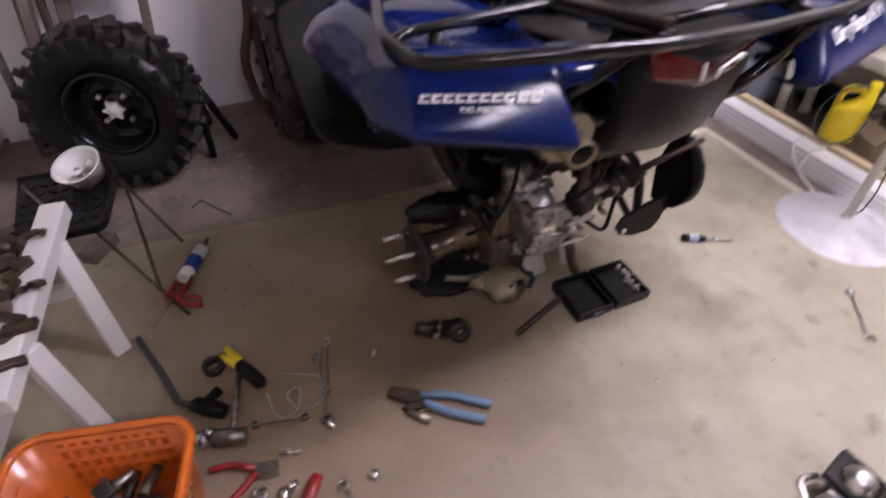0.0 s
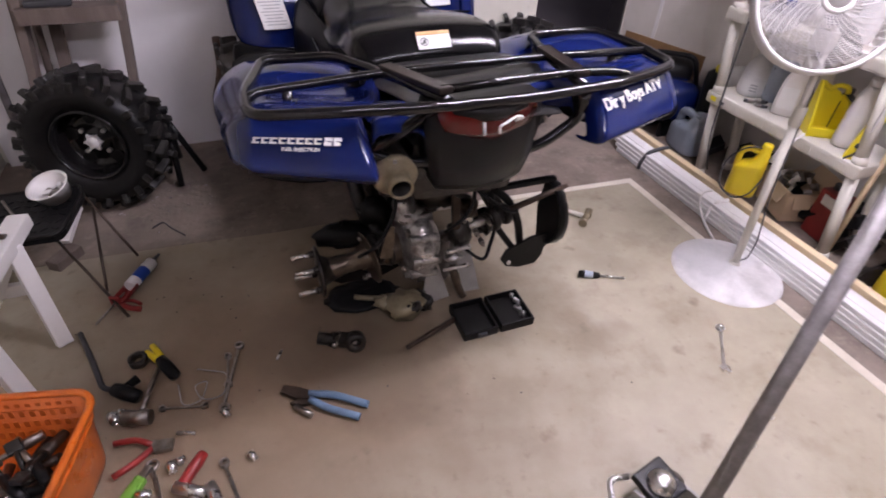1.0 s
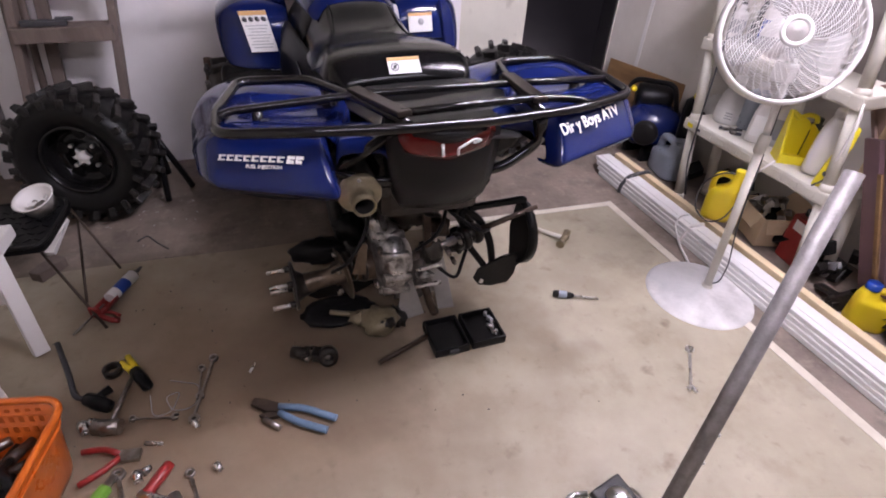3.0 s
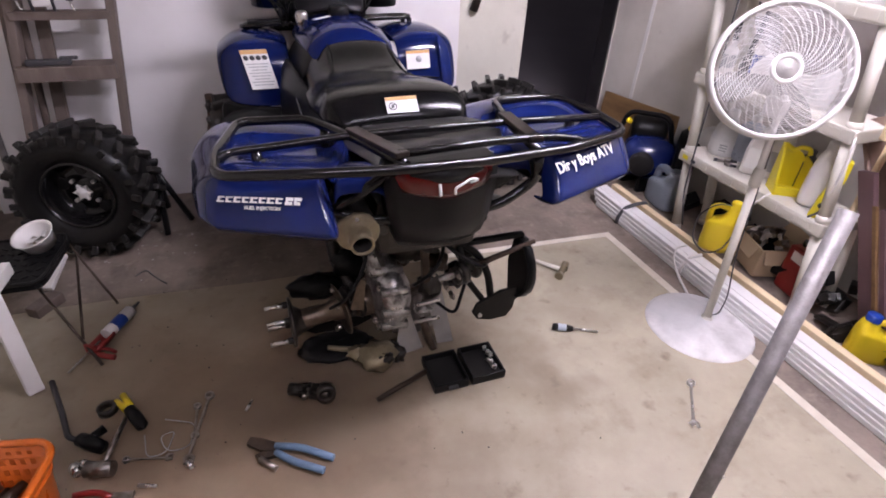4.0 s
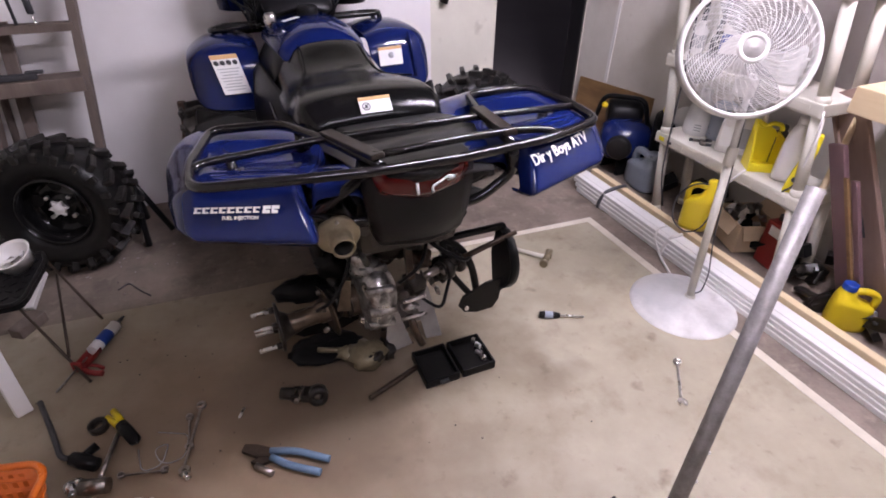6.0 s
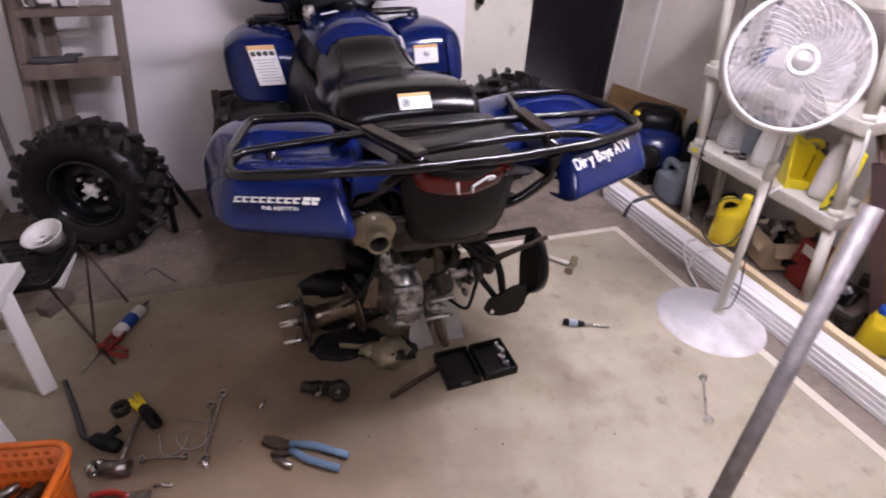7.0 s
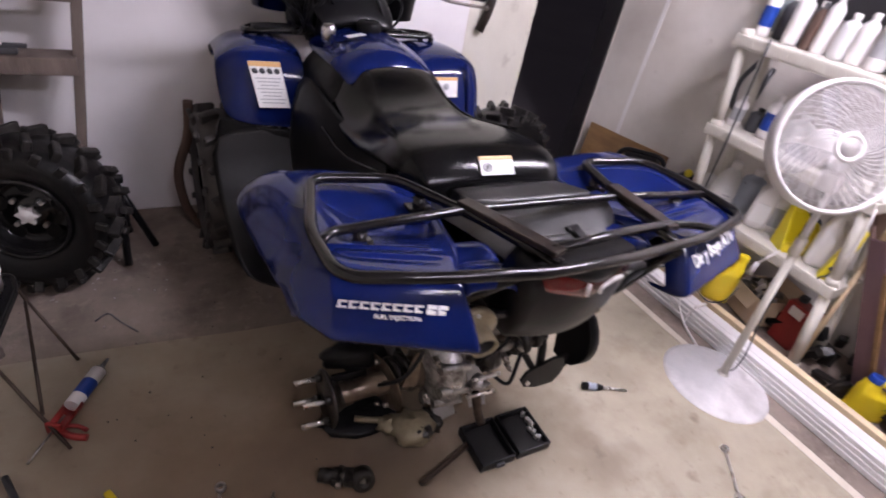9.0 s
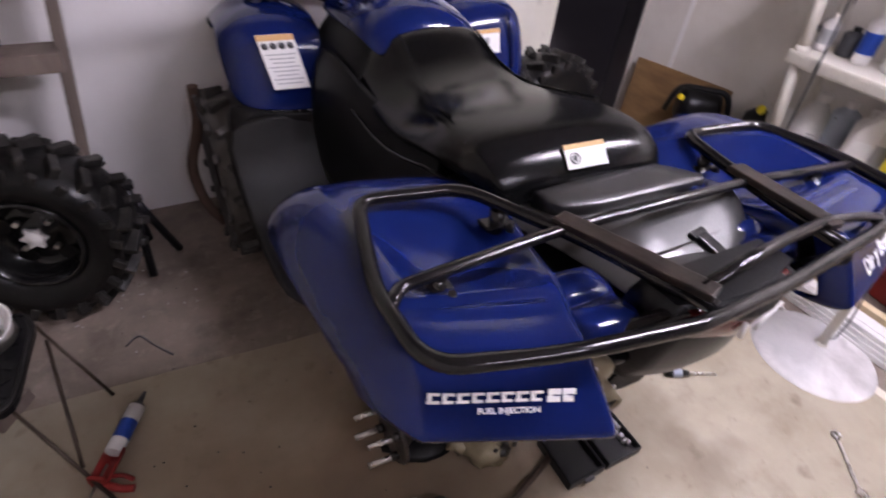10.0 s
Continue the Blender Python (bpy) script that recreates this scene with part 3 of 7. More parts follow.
lid = part("deck_lid", moulded(LID, 0.745, 0.786, 0.012, pose(0.06, 0.70, 0.786, 21, -2, 0) @ pose(-0.06, -0.70, -0.786)), SATIN, tail, "dusty satin black deck lid")
part("lid_seam", Geo().tube([(-0.052, 0.667, 0.775), (0.06, 0.672, 0.776), (0.178, 0.680, 0.779)], 0.0022, 6), GREASE, lid)
part("latch", Geo().box((0, 0, 0), (0.026, 0.05, 0.012), pose(0.075, 0.655, 0.772, 22, 0, 18), bevel=0.004).box((0, 0, 0), (0.036, 0.014, 0.01), pose(0.068, 0.68, 0.781, 20, 0, 12), bevel=0.003), BLACKPL, tail, "black rubber latch")


def arc_ring(z, half, y, bulge, depth, n=11):
    """An outline across the tail: a bowed rear side and a flat front side."""
    pts = [(half * (2 * i / (n - 1) - 1), y - bulge * math.cos(math.pi / 2 * (2 * i / (n - 1) - 1)), z) for i in range(n)]
    return pts + [(half, y + depth, z), (-half, y + depth, z)]


part("rear_cover", Geo().ring_skin([arc_ring(0.80, 0.118, 0.572, 0.022, 0.05), arc_ring(0.775, 0.122, 0.57, 0.026, 0.06), arc_ring(0.735, 0.12, 0.566, 0.024, 0.07), arc_ring(0.66, 0.112, 0.572, 0.026, 0.08), arc_ring(0.61, 0.103, 0.584, 0.024, 0.08), arc_ring(0.585, 0.09, 0.60, 0.02, 0.07)]), BLACKPL, atv, "black plastic rear cover")
light = part("tail_light", Geo().ring_skin([arc_ring(0.792, 0.1, 0.560, 0.022, 0.01), arc_ring(0.775, 0.103, 0.554, 0.024, 0.016), arc_ring(0.745, 0.09, 0.554, 0.022, 0.016), arc_ring(0.727, 0.055, 0.556, 0.018, 0.01)]), RED, atv, "glossy red tail light lens")
part("light_hood", Geo().ring_skin([arc_ring(0.797, 0.075, 0.552, 0.024, 0.02), arc_ring(0.785, 0.078, 0.546, 0.024, 0.024), arc_ring(0.77, 0.06, 0.549, 0.022, 0.02)]), BLACKPL, light)
part("sticker_stroke", Geo().tube([(-0.022, 0.5285, 0.768), (-0.02, 0.5265, 0.742)], 0.0032, 6).tube([(0.012, 0.527, 0.742), (0.010, 0.5265, 0.756), (0.03, 0.528, 0.765), (0.045, 0.529, 0.774), (0.065, 0.533, 0.768), (0.045, 0.531, 0.764)], 0.0028, 6, bend=0.01), WHITE, light, "white glued strokes")

# seat: a broad rear pad, a dip, and a steep nose with flared knee panels
SEAT = (
    (0.862, 0.12, 0.13, 0.778, 0.768, 0.0), (0.855, 0.15, 0.158, 0.792, 0.764, 0.0), (0.866, 0.166, 0.174, 0.810, 0.764, 0.0),
    (0.888, 0.175, 0.186, 0.832, 0.766, 0.0), (0.915, 0.179, 0.195, 0.846, 0.766, 0.0), (0.96, 0.180, 0.202, 0.853, 0.766, 0.0),
    (1.06, 0.174, 0.208, 0.847, 0.750, 0.0), (1.15, 0.158, 0.214, 0.829, 0.722, 0.0), (1.22, 0.142, 0.218, 0.816, 0.702, 0.01),
    (1.29, 0.128, 0.220, 0.815, 0.692, 0.03), (1.36, 0.118, 0.218, 0.828, 0.69, 0.07), (1.43, 0.113, 0.216, 0.856, 0.70, 0.13),
    (1.475, 0.113, 0.214, 0.871, 0.72, 0.20), (1.492, 0.105, 0.205, 0.868, 0.73, 0.21),
)


def seat_ring(y, top_half, low_half, top, low, ahead, crown=0.011):
    """One outline across the seat, from one lower edge over the top to the other."""
    shift = 0.027 * min(1.0, max(0.0, (y - 1.0) / 0.4))
    side = [(low_half, low, 1.0), (low_half * 0.72 + top_half * 0.28, low * 0.62 + top * 0.38, 0.55), (top_half + 0.006, top - min(0.018, (top - low) * 0.3), 0.08), (top_half - 0.012, top - 0.001, 0.0), (top_half * 0.55, top + crown * 0.7, 0.0)]
    return [(shift - x, y + ahead * f, z) for x, z, f in side] + [(shift, y, top + crown)] + [(shift + x, y + ahead * f, z) for x, z, f in reversed(side)]


seat = part("seat", Geo().ring_skin([seat_ring(*r) for r in SEAT]), VINYL, atv, "black vinyl seat", sub=2)
part("seat_label", Geo().box((0, 0, 0), (0.082, 0.042, 0.001), pose(0.0, 0.8745, 0.8345, 47)), WHITE, seat, "white warning label")
part("label_strip", Geo().box((0, 0, 0), (0.082, 0.009, 0.0024), pose(0.0, 0.8865, 0.848, 47)), ORANGELB, seat)
part("label_sign", Geo().lathe([(0.0105, 0), (0.0105, 0.001), (0.0085, 0.001), (0.0085, 0)], 20, pose(-0.024, 0.8715, 0.8332, 47)).box((0, 0, 0.0005), (0.019, 0.002, 0.001), pose(-0.024, 0.8715, 0.8332, 47, 0, 0) @ pose(0, 0, 0, 0, 0, 45)).ball((0, 0, 0.0005), 0.004, 6, pose(-0.024, 0.8715, 0.8332, 47), (1, 1.4, 0.2)), INK, seat)
for side in (3, 7):
    part("seat_seam", Geo().tube([seat_ring(*r)[side] for r in SEAT[6:13]], 0.0026, 8), VINYL, seat)
for side in (0, 10):
    part("seat_piping", Geo().tube([seat_ring(*r)[side] for r in SEAT[5:14]], 0.0045, 8), VINYL, seat)

# middle body: side covers, foot wells
for flip in (False, True):
    part("side_cover", sheet([[(-0.12, 1.10, 0.74), (-0.17, 1.09, 0.66), (-0.19, 1.09, 0.45)], [(-0.14, 1.25, 0.74), (-0.19, 1.25, 0.62), (-0.2, 1.25, 0.4)], [(-0.165, 1.42, 0.755), (-0.21, 1.42, 0.64), (-0.22, 1.42, 0.4)], [(-0.18, 1.56, 0.79), (-0.225, 1.57, 0.68), (-0.23, 1.58, 0.4)], [(-0.19, 1.70, 0.81), (-0.235, 1.70, 0.72), (-0.24, 1.70, 0.42)]], flip), BLACKPL, atv, thick=0.006, sub=1)
    part("foot_well", sheet([[(-0.19, 1.08, 0.36), (-0.34, 1.08, 0.36), (-0.48, 1.08, 0.42)], [(-0.2, 1.3, 0.29), (-0.34, 1.3, 0.29), (-0.48, 1.3, 0.31)], [(-0.2, 1.52, 0.30), (-0.34, 1.52, 0.30), (-0.48, 1.52, 0.33)], [(-0.2, 1.66, 0.46), (-0.34, 1.66, 0.46), (-0.49, 1.66, 0.46)], [(-0.2, 1.71, 0.62), (-0.34, 1.70, 0.62), (-0.49, 1.70, 0.60)]], flip), GREYPL, atv, "dark grey foot well", thick=0.006, sub=1)

# tank cover and front body
ACROSS = (-1, -0.8, -0.4, 0, 0.4, 0.8, 1)
part("tank_shroud", sheet([[(x * half + 0.012, y, low + high * (1 - abs(x) ** 3)) for x in ACROSS] for y, half, low, high in ((1.50, 0.20, 0.72, 0.13), (1.56, 0.205, 0.72, 0.185), (1.68, 0.21, 0.74, 0.172), (1.82, 0.205, 0.74, 0.165))]), BLACKPL, atv, "black plastic tank shroud", thick=0.006, sub=2)
tank = part("tank_cover", sheet([[(x * half + 0.014, y, low + high * (1 - abs(x) ** 3)) for x in ACROSS] for y, half, low, high in ((1.475, 0.135, 0.815, 0.05), (1.50, 0.15, 0.835, 0.07), (1.57, 0.162, 0.85, 0.076), (1.69, 0.172, 0.855, 0.074), (1.82, 0.172, 0.855, 0.07))]), BLUE, atv, "glossy blue tank cover", thick=0.008, sub=2)
part("sticker", Geo().box((0, 0, 0), (0.06, 0.03, 0.001), pose(-0.06, 1.62, 0.931, -2, -8, 12)), WHITE, tank)
part("fuel_cap", Geo().lathe([(0.0, 0.03), (0.032, 0.03), (0.038, 0.022), (0.038, 0.0)], 24, pose(0.02, 1.72, 0.925)), BLACKPL, tank)
FRONT = [
    [(-0.205, 1.70, 0.60), (-0.30, 1.70, 0.60), (-0.40, 1.70, 0.61), (-0.46, 1.71, 0.62), (-0.495, 1.76, 0.63)],
    [(-0.22, 1.715, 0.71), (-0.30, 1.715, 0.715), (-0.40, 1.72, 0.72), (-0.465, 1.74, 0.72), (-0.505, 1.80, 0.71)],
    [(-0.22, 1.740, 0.79), (-0.30, 1.745, 0.80), (-0.40, 1.75, 0.805), (-0.460, 1.775, 0.80), (-0.505, 1.84, 0.78)],
    [(-0.215, 1.785, 0.822), (-0.29, 1.795, 0.845), (-0.38, 1.805, 0.85), (-0.445, 1.825, 0.838), (-0.495, 1.87, 0.80)],
    [(-0.21, 1.95, 0.835), (-0.28, 1.96, 0.86), (-0.37, 1.97, 0.86), (-0.435, 1.98, 0.845), (-0.49, 1.98, 0.80)],
    [(-0.20, 2.15, 0.80), (-0.27, 2.17, 0.82), (-0.36, 2.18, 0.82), (-0.425, 2.18, 0.80), (-0.48, 2.16, 0.76)],
    [(-0.18, 2.21, 0.72), (-0.26, 2.23, 0.73), (-0.34, 2.23, 0.72), (-0.41, 2.22, 0.71), (-0.46, 2.20, 0.69)],
]


def front_rows(rows, flip):
    """The front body sits a little to one side of the rear, as the bike stands slightly askew."""
    return [[((-x if flip else x) * 0.945 + 0.035, y, z) for x, y, z in r] for r in rows]


for flip in (False, True):
    ff = part("front_fender", sheet(front_rows(FRONT, flip)), BLUE, atv, thick=0.006, sub=2)
    sx = 1 if flip else -1
    if flip:
        part("fender_ridge", Geo().tube([(sx * 0.39 + 0.035, 1.712, 0.66), (sx * 0.385 + 0.035, 1.722, 0.74), (sx * 0.375 + 0.035, 1.752, 0.825)], 0.006, 8, bend=0.03), BLUE, ff)
    part("lower_guard", sheet(front_rows([[(-0.205, 1.70, 0.61), (-0.33, 1.695, 0.61), (-0.46, 1.705, 0.63), (-0.51, 1.77, 0.64)], [(-0.2, 1.69, 0.52), (-0.33, 1.685, 0.52), (-0.47, 1.70, 0.53), (-0.525, 1.77, 0.55)], [(-0.2, 1.66, 0.43), (-0.33, 1.655, 0.43), (-0.46, 1.67, 0.44), (-0.51, 1.74, 0.47)]], flip)), BLACKPL, ff, "black plastic splash guard", thick=0.006, sub=1)
LABEL = pose(-0.292, 1.714, 0.745, 74, 0, -3) @ Matrix(((1, -0.2, 0, 0), (0, 1, 0, 0), (0, 0, 1, 0), (0, 0, 0, 1)))
ff = part("warning_label", Geo().box((0, 0, 0), (0.097, 0.142, 0.001), LABEL), WHITE, atv, "white warning label with small print")
part("label_strip", Geo().box((0, 0.063, 0.001), (0.097, 0.015, 0.0018), LABEL), ORANGELB, ff)
for i in range(4):
    part("label_picture", Geo().lathe([(0.0001, 0.001), (0.009, 0.001), (0.009, 0.0)], 14, LABEL @ pose(-0.034 + i * 0.0225, 0.042, 0.0012)), INK, ff)
for i in range(8):
    part("print_line", Geo().box((0, 0.02 - i * 0.0108, 0.001), (0.08 - 0.012 * (i % 3), 0.003, 0.0014), LABEL), PALEINK, ff)
fr = part("warning_label", Geo().box((0, 0, 0), (0.096, 0.07, 0.001), pose(0.324, 1.716, 0.748, 74, 0, 3)), WHITE, atv, "white warning label")
part("label_strip", Geo().box((0, 0.029, 0.001), (0.096, 0.011, 0.0018), pose(0.324, 1.716, 0.748, 74, 0, 3)), ORANGELB, fr)
part("label_picture", Geo().lathe([(0.0001, 0.001), (0.012, 0.001), (0.012, 0.0)], 14, pose(0.324, 1.716, 0.748, 74, 0, 3) @ pose(0.002, 0.002, 0.0012)), PALEINK, fr)

# front rack, handlebar and meter
frack = part("front_rack", Geo().tube([(-0.30, 1.90, 0.868), (-0.15, 1.91, 0.874), (0.2, 1.92, 0.874), (0.35, 1.93, 0.874), (0.37, 1.99, 0.87), (0.33, 2.06, 0.862), (-0.27, 2.04, 0.858), (-0.33, 1.96, 0.86)], 0.0095, 10, bend=0.05, loop=True), TUBE, atv)
for x in (-0.25, -0.1, 0.1, 0.25):
    part("rack_bar", Geo().rod((x + 0.03, 1.92, 0.872), (x + 0.03, 2.05, 0.86), 0.008), TUBE, frack)
part("rack_plate", Geo().box((-0.22, 1.93, 0.879), (0.16, 0.05, 0.01), bevel=0.004), BLACKPL, frack, "flat black plate")
for x in (-0.30, 0.33):
    part("rack_foot", Geo().rod((x + 0.03, 1.95, 0.83), (x + 0.03, 1.95, 0.866), 0.011), TUBE, frack)
    part("rack_foot", Geo().rod((x + 0.03, 2.04, 0.81), (x + 0.03, 2.04, 0.86), 0.011), TUBE, frack)
bar = part("handlebar", Geo().tube([(-0.33, 1.77, 1.045), (-0.15, 1.84, 1.06), (-0.06, 1.88, 1.0), (0.06, 1.88, 1.0), (0.16, 1.84, 1.06), (0.44, 1.77, 1.05)], 0.011, 10, bend=0.05), TUBE, atv)
for a, b in (((-0.335, 1.768, 1.045), (-0.23, 1.81, 1.053)), ((0.33, 1.797, 1.053), (0.445, 1.768, 1.049))):
    part("grip", Geo().rod(a, b, 0.017), BLACKPL, bar)
part("brake_lever", Geo().tube([(0.24, 1.80, 1.045), (0.30, 1.75, 1.028), (0.42, 1.72, 1.022)], 0.0055, 8, bend=0.03).ball((0.425, 1.72, 1.022), 0.009, 6), STEEL, bar)
part("brake_lever", Geo().tube([(-0.18, 1.79, 1.045), (-0.22, 1.75, 1.028), (-0.33, 1.72, 1.022)], 0.0055, 8, bend=0.03), STEEL, bar)
part("switch_box", Geo().box((0, 0, 0), (0.06, 0.05, 0.05), pose(-0.19, 1.815, 1.055, 0, 0, 15), bevel=0.008), BLACKPL, bar)
part("throttle_box", Geo().box((0, 0, 0), (0.07, 0.06, 0.05), pose(0.235, 1.815, 1.055, 0, 0, -15), bevel=0.012), BLACKPL, bar)
part("switch_button", Geo().box((-0.205, 1.785, 1.065), (0.016, 0.012, 0.012), bevel=0.003), REDPL, bar, "red switch button")
part("meter_cover", Geo().ring_skin([[(x * 0.125, 1.74, 0.915 + 0.03 * (1 - x * x)) for x in (-1, -0.5, 0, 0.5, 1)], [(x * 0.14, 1.80, 0.965 + 0.04 * (1 - x * x)) for x in (-1, -0.5, 0, 0.5, 1)], [(x * 0.14, 1.88, 1.015 + 0.04 * (1 - x * x)) for x in (-1, -0.5, 0, 0.5, 1)], [(x * 0.10, 1.96, 1.02 + 0.02 * (1 - x * x)) for x in (-1, -0.5, 0, 0.5, 1)]], cap=False, closed=False), BLACKPL, bar, thick=0.02, sub=1)
part("front_cowl", Geo().box((0.01, 2.0, 0.985), (0.36, 0.1, 0.27), bevel=0.045).box((0.01, 1.95, 0.93), (0.26, 0.08, 0.2), bevel=0.03), BLACKPL, bar, "black handlebar cowl")
part("meter_glass", Geo().box((0, 0, 0), (0.10, 0.05, 0.006), pose(0.0, 1.80, 1.04, 35), bevel=0.01), RIM, bar)
part("gear_knob", Geo().rod((-0.115, 1.70, 0.84), (-0.12, 1.69, 0.89), 0.006).lathe([(0.001, 0.068), (0.016, 0.066), (0.022, 0.055), (0.021, 0.035), (0.014, 0.0), (0.001, 0.0)], 20, pose(-0.12, 1.688, 0.88)), CHROME, atv, "shiny gear lever knob")
for i, (x, dz) in enumerate(((-0.10, 0.03), (-0.06, 0.05), (0.05, 0.04), (0.1, 0.02), (-0.14, 0.0))):
    part("cable", Geo().tube([(x, 1.90, 0.90), (x * 1.2, 1.84, 0.96 + dz), (x * 1.6, 1.80, 1.02 + dz), (x * 1.3, 1.88, 1.05 + dz), (x, 1.98, 0.98)], 0.005, 6, bend=0.05), BLACKPL, bar)

random.seed(44)
for k in range(12):
    x0 = random.uniform(-0.17, 0.17)
    part("control_cable", Geo().tube([(x0, 1.92, 0.86), (x0 * 1.3 + random.uniform(-0.05, 0.05), 1.80 + random.uniform(-0.03, 0.05), 0.93), (x0 * 1.5 + random.uniform(-0.06, 0.06), 1.78 + random.uniform(-0.02, 0.08), 1.0 + random.uniform(0, 0.07)), (x0 + random.uniform(-0.06, 0.06), 1.88, 1.03)], random.uniform(0.004, 0.007), 6, bend=0.05), BLACKPL, bar)
part("brake_reservoir", Geo().box((0, 0, 0), (0.06, 0.045, 0.05), pose(0.18, 1.83, 1.07, 0, 6, -15), bevel=0.008), BLACKPL, bar)
part("steering_cover", Geo().lathe([(0.0001, 0.13), (0.05, 0.12), (0.085, 0.08), (0.1, 0.0), (0.0001, 0.0)], 20, pose(-0.01, 1.86, 0.87)), BLACKPL, bar)

# chassis and engine, dark under the body
part("frame", Geo().tube([(-0.12, 0.62, 0.62), (-0.13, 0.9, 0.66), (-0.13, 1.2, 0.5), (-0.13, 1.3, 0.25), (-0.13, 2.1, 0.26), (-0.13, 2.2, 0.5)], 0.016, 8, bend=0.06).tube([(0.12, 0.62, 0.62), (0.13, 0.9, 0.66), (0.13, 1.2, 0.5), (0.13, 1.3, 0.25), (0.13, 2.1, 0.26), (0.13, 2.2, 0.5)], 0.016, 8, bend=0.06), GREASE, atv)
part("engine", Geo().box((0, 1.45, 0.42), (0.24, 0.5, 0.3), bevel=0.04).rod((-0.16, 1.45, 0.38), (0.16, 1.45, 0.38), 0.12).box((0.0, 1.52, 0.62), (0.16, 0.2, 0.2), bevel=0.02), GREASE, atv)
part("front_bumper", Geo().tube([(-0.25, 2.2, 0.35), (-0.27, 2.24, 0.6), (-0.2, 2.25, 0.8), (0.2, 2.25, 0.8), (0.27, 2.24, 0.6), (0.25, 2.2, 0.35)], 0.016, 10, bend=0.06), TUBE, atv)


# ---- wheels ----
def tyre_geo(r_out, width, r_in):
    """A knobbly tyre round the z axis."""
    w = width / 2
    g = Geo()
    prof = [(r_in, -w * 0.72), (r_in + 0.02, -w * 0.86), (r_in + (r_out - r_in) * 0.5, -w), (r_out - 0.035, -w * 0.97), (r_out - 0.012, -w * 0.82), (r_out - 0.002, -w * 0.4), (r_out, 0)]
    prof = prof + [(r, -z) for r, z in reversed(prof[:-1])]
    g.lathe(prof + [(r_in - 0.004, w * 0.5), (r_in - 0.004, -w * 0.5), prof[0]], 48)
    return g


def lug_on(parent, rubber, r_out, width, lugs, lug_h):
    """Tread lugs and shoulder blocks, alike pieces sharing two meshes."""
    w = width / 2
    tread = mesh_of("tread_lug", Geo().box((0, 0, 0), (lug_h * 2.3, 0.024, w * 0.7), bevel=0.006), rubber)
    block = mesh_of("shoulder_block", Geo().box((0, 0, 0), (0.036, 0.024, 0.016), bevel=0.005), rubber)
    for i in range(lugs):
        for side in (-1, 1):
            base = pose(0, 0, 0, 0, 0, 360 * (i + (0.5 if side > 0 else 0)) / lugs)
            for me, m in ((tread, pose(r_out - 0.002, 0.012 * side, side * w * 0.47, side * 26, 0, 0)), (block, pose(r_out - 0.022, 0.035, side * w * 0.98, 0, -side * 14, 0))):
                ob = new(me.name, me)
                ob.parent = parent
                ob.matrix_local = base @ m


def wheel(name, label, m, rubber=RUBBER, r_out=0.262, width=0.21):
    """A wheel lying round the z axis of m, its outer face towards +z."""
    w = thing(name, label, "wheel", m, group="wheels taken off")
    tyre = part("tyre", tyre_geo(r_out, width, 0.13), rubber, w)
    lug_on(tyre, TREAD, r_out, width, 21, 0.02)
    h = width / 2
    rim = part("rim", Geo().lathe([(0.157, h * 0.78), (0.15, h * 0.84), (0.143, h * 0.8), (0.138, h * 0.4), (0.126, h * 0.12), (0.112, h * 0.0), (0.06, h * 0.12), (0.045, h * 0.3), (0.03, h * 0.3), (0.03, -h * 0.1), (0.10, -h * 0.2), (0.14, -h * 0.3), (0.153, -h * 0.8)], 40, Matrix.Diagonal((0.86, 0.86, 1, 1))), RIM, w, "gloss black steel rim")
    for i in range(5):
        part("rim_window", Geo().plate([(0.052 * math.cos(t) * 0.5 + 0.088, 0.044 * math.sin(t) * 0.55) for t in [2 * math.pi * k / 14 for k in range(14)]], h * 0.06, h * 0.09, pose(0, 0, 0, 0, 0, 72 * i + 20)), RUBBER, rim)
    star = [(0.035 * (1 if k % 2 == 0 else 0.6) * math.cos(math.pi * k / 6), 0.035 * (1 if k % 2 == 0 else 0.6) * math.sin(math.pi * k / 6)) for k in range(12)]
    cap = part("hub_cap", Geo().plate(star, h * 0.28, h * 0.42).lathe([(0.0001, h * 0.5), (0.014, h * 0.48), (0.02, h * 0.42)], 20), WHITEPL, w, "bright white star-shaped hub cap")
    for i in range(4):
        t = math.radians(45 + 90 * i)
        part("lug_nut", Geo().rod((0.055 * math.cos(t), 0.055 * math.sin(t), h * 0.1), (0.055 * math.cos(t), 0.055 * math.sin(t), h * 0.28), 0.008, n=6), CHROME, rim)
    return w


# rear wheel standing by the ladder: outer face towards the room, leaning back
def facing(c, d, lean):
    """A pose at c whose z axis looks along the flat direction d, tipped up by lean degrees."""
    d = Vector((d[0], d[1], 0)).normalized() * math.cos(math.radians(lean)) + Vector((0, 0, math.sin(math.radians(lean))))
    return Matrix.Translation(c) @ d.to_track_quat("Z", "Y").to_matrix().to_4x4()


wheel("spare_wheel", "black knobbly quad wheel standing by the ladder", facing((-0.362, 1.868, 0.264), (-0.27, -0.96), 6), r_out=0.243)
wheel("spare_wheel", "black muddy quad wheel standing by the back wall", facing((1.50, 1.98, 0.283), (0.1, -1), 5), RUBBER)

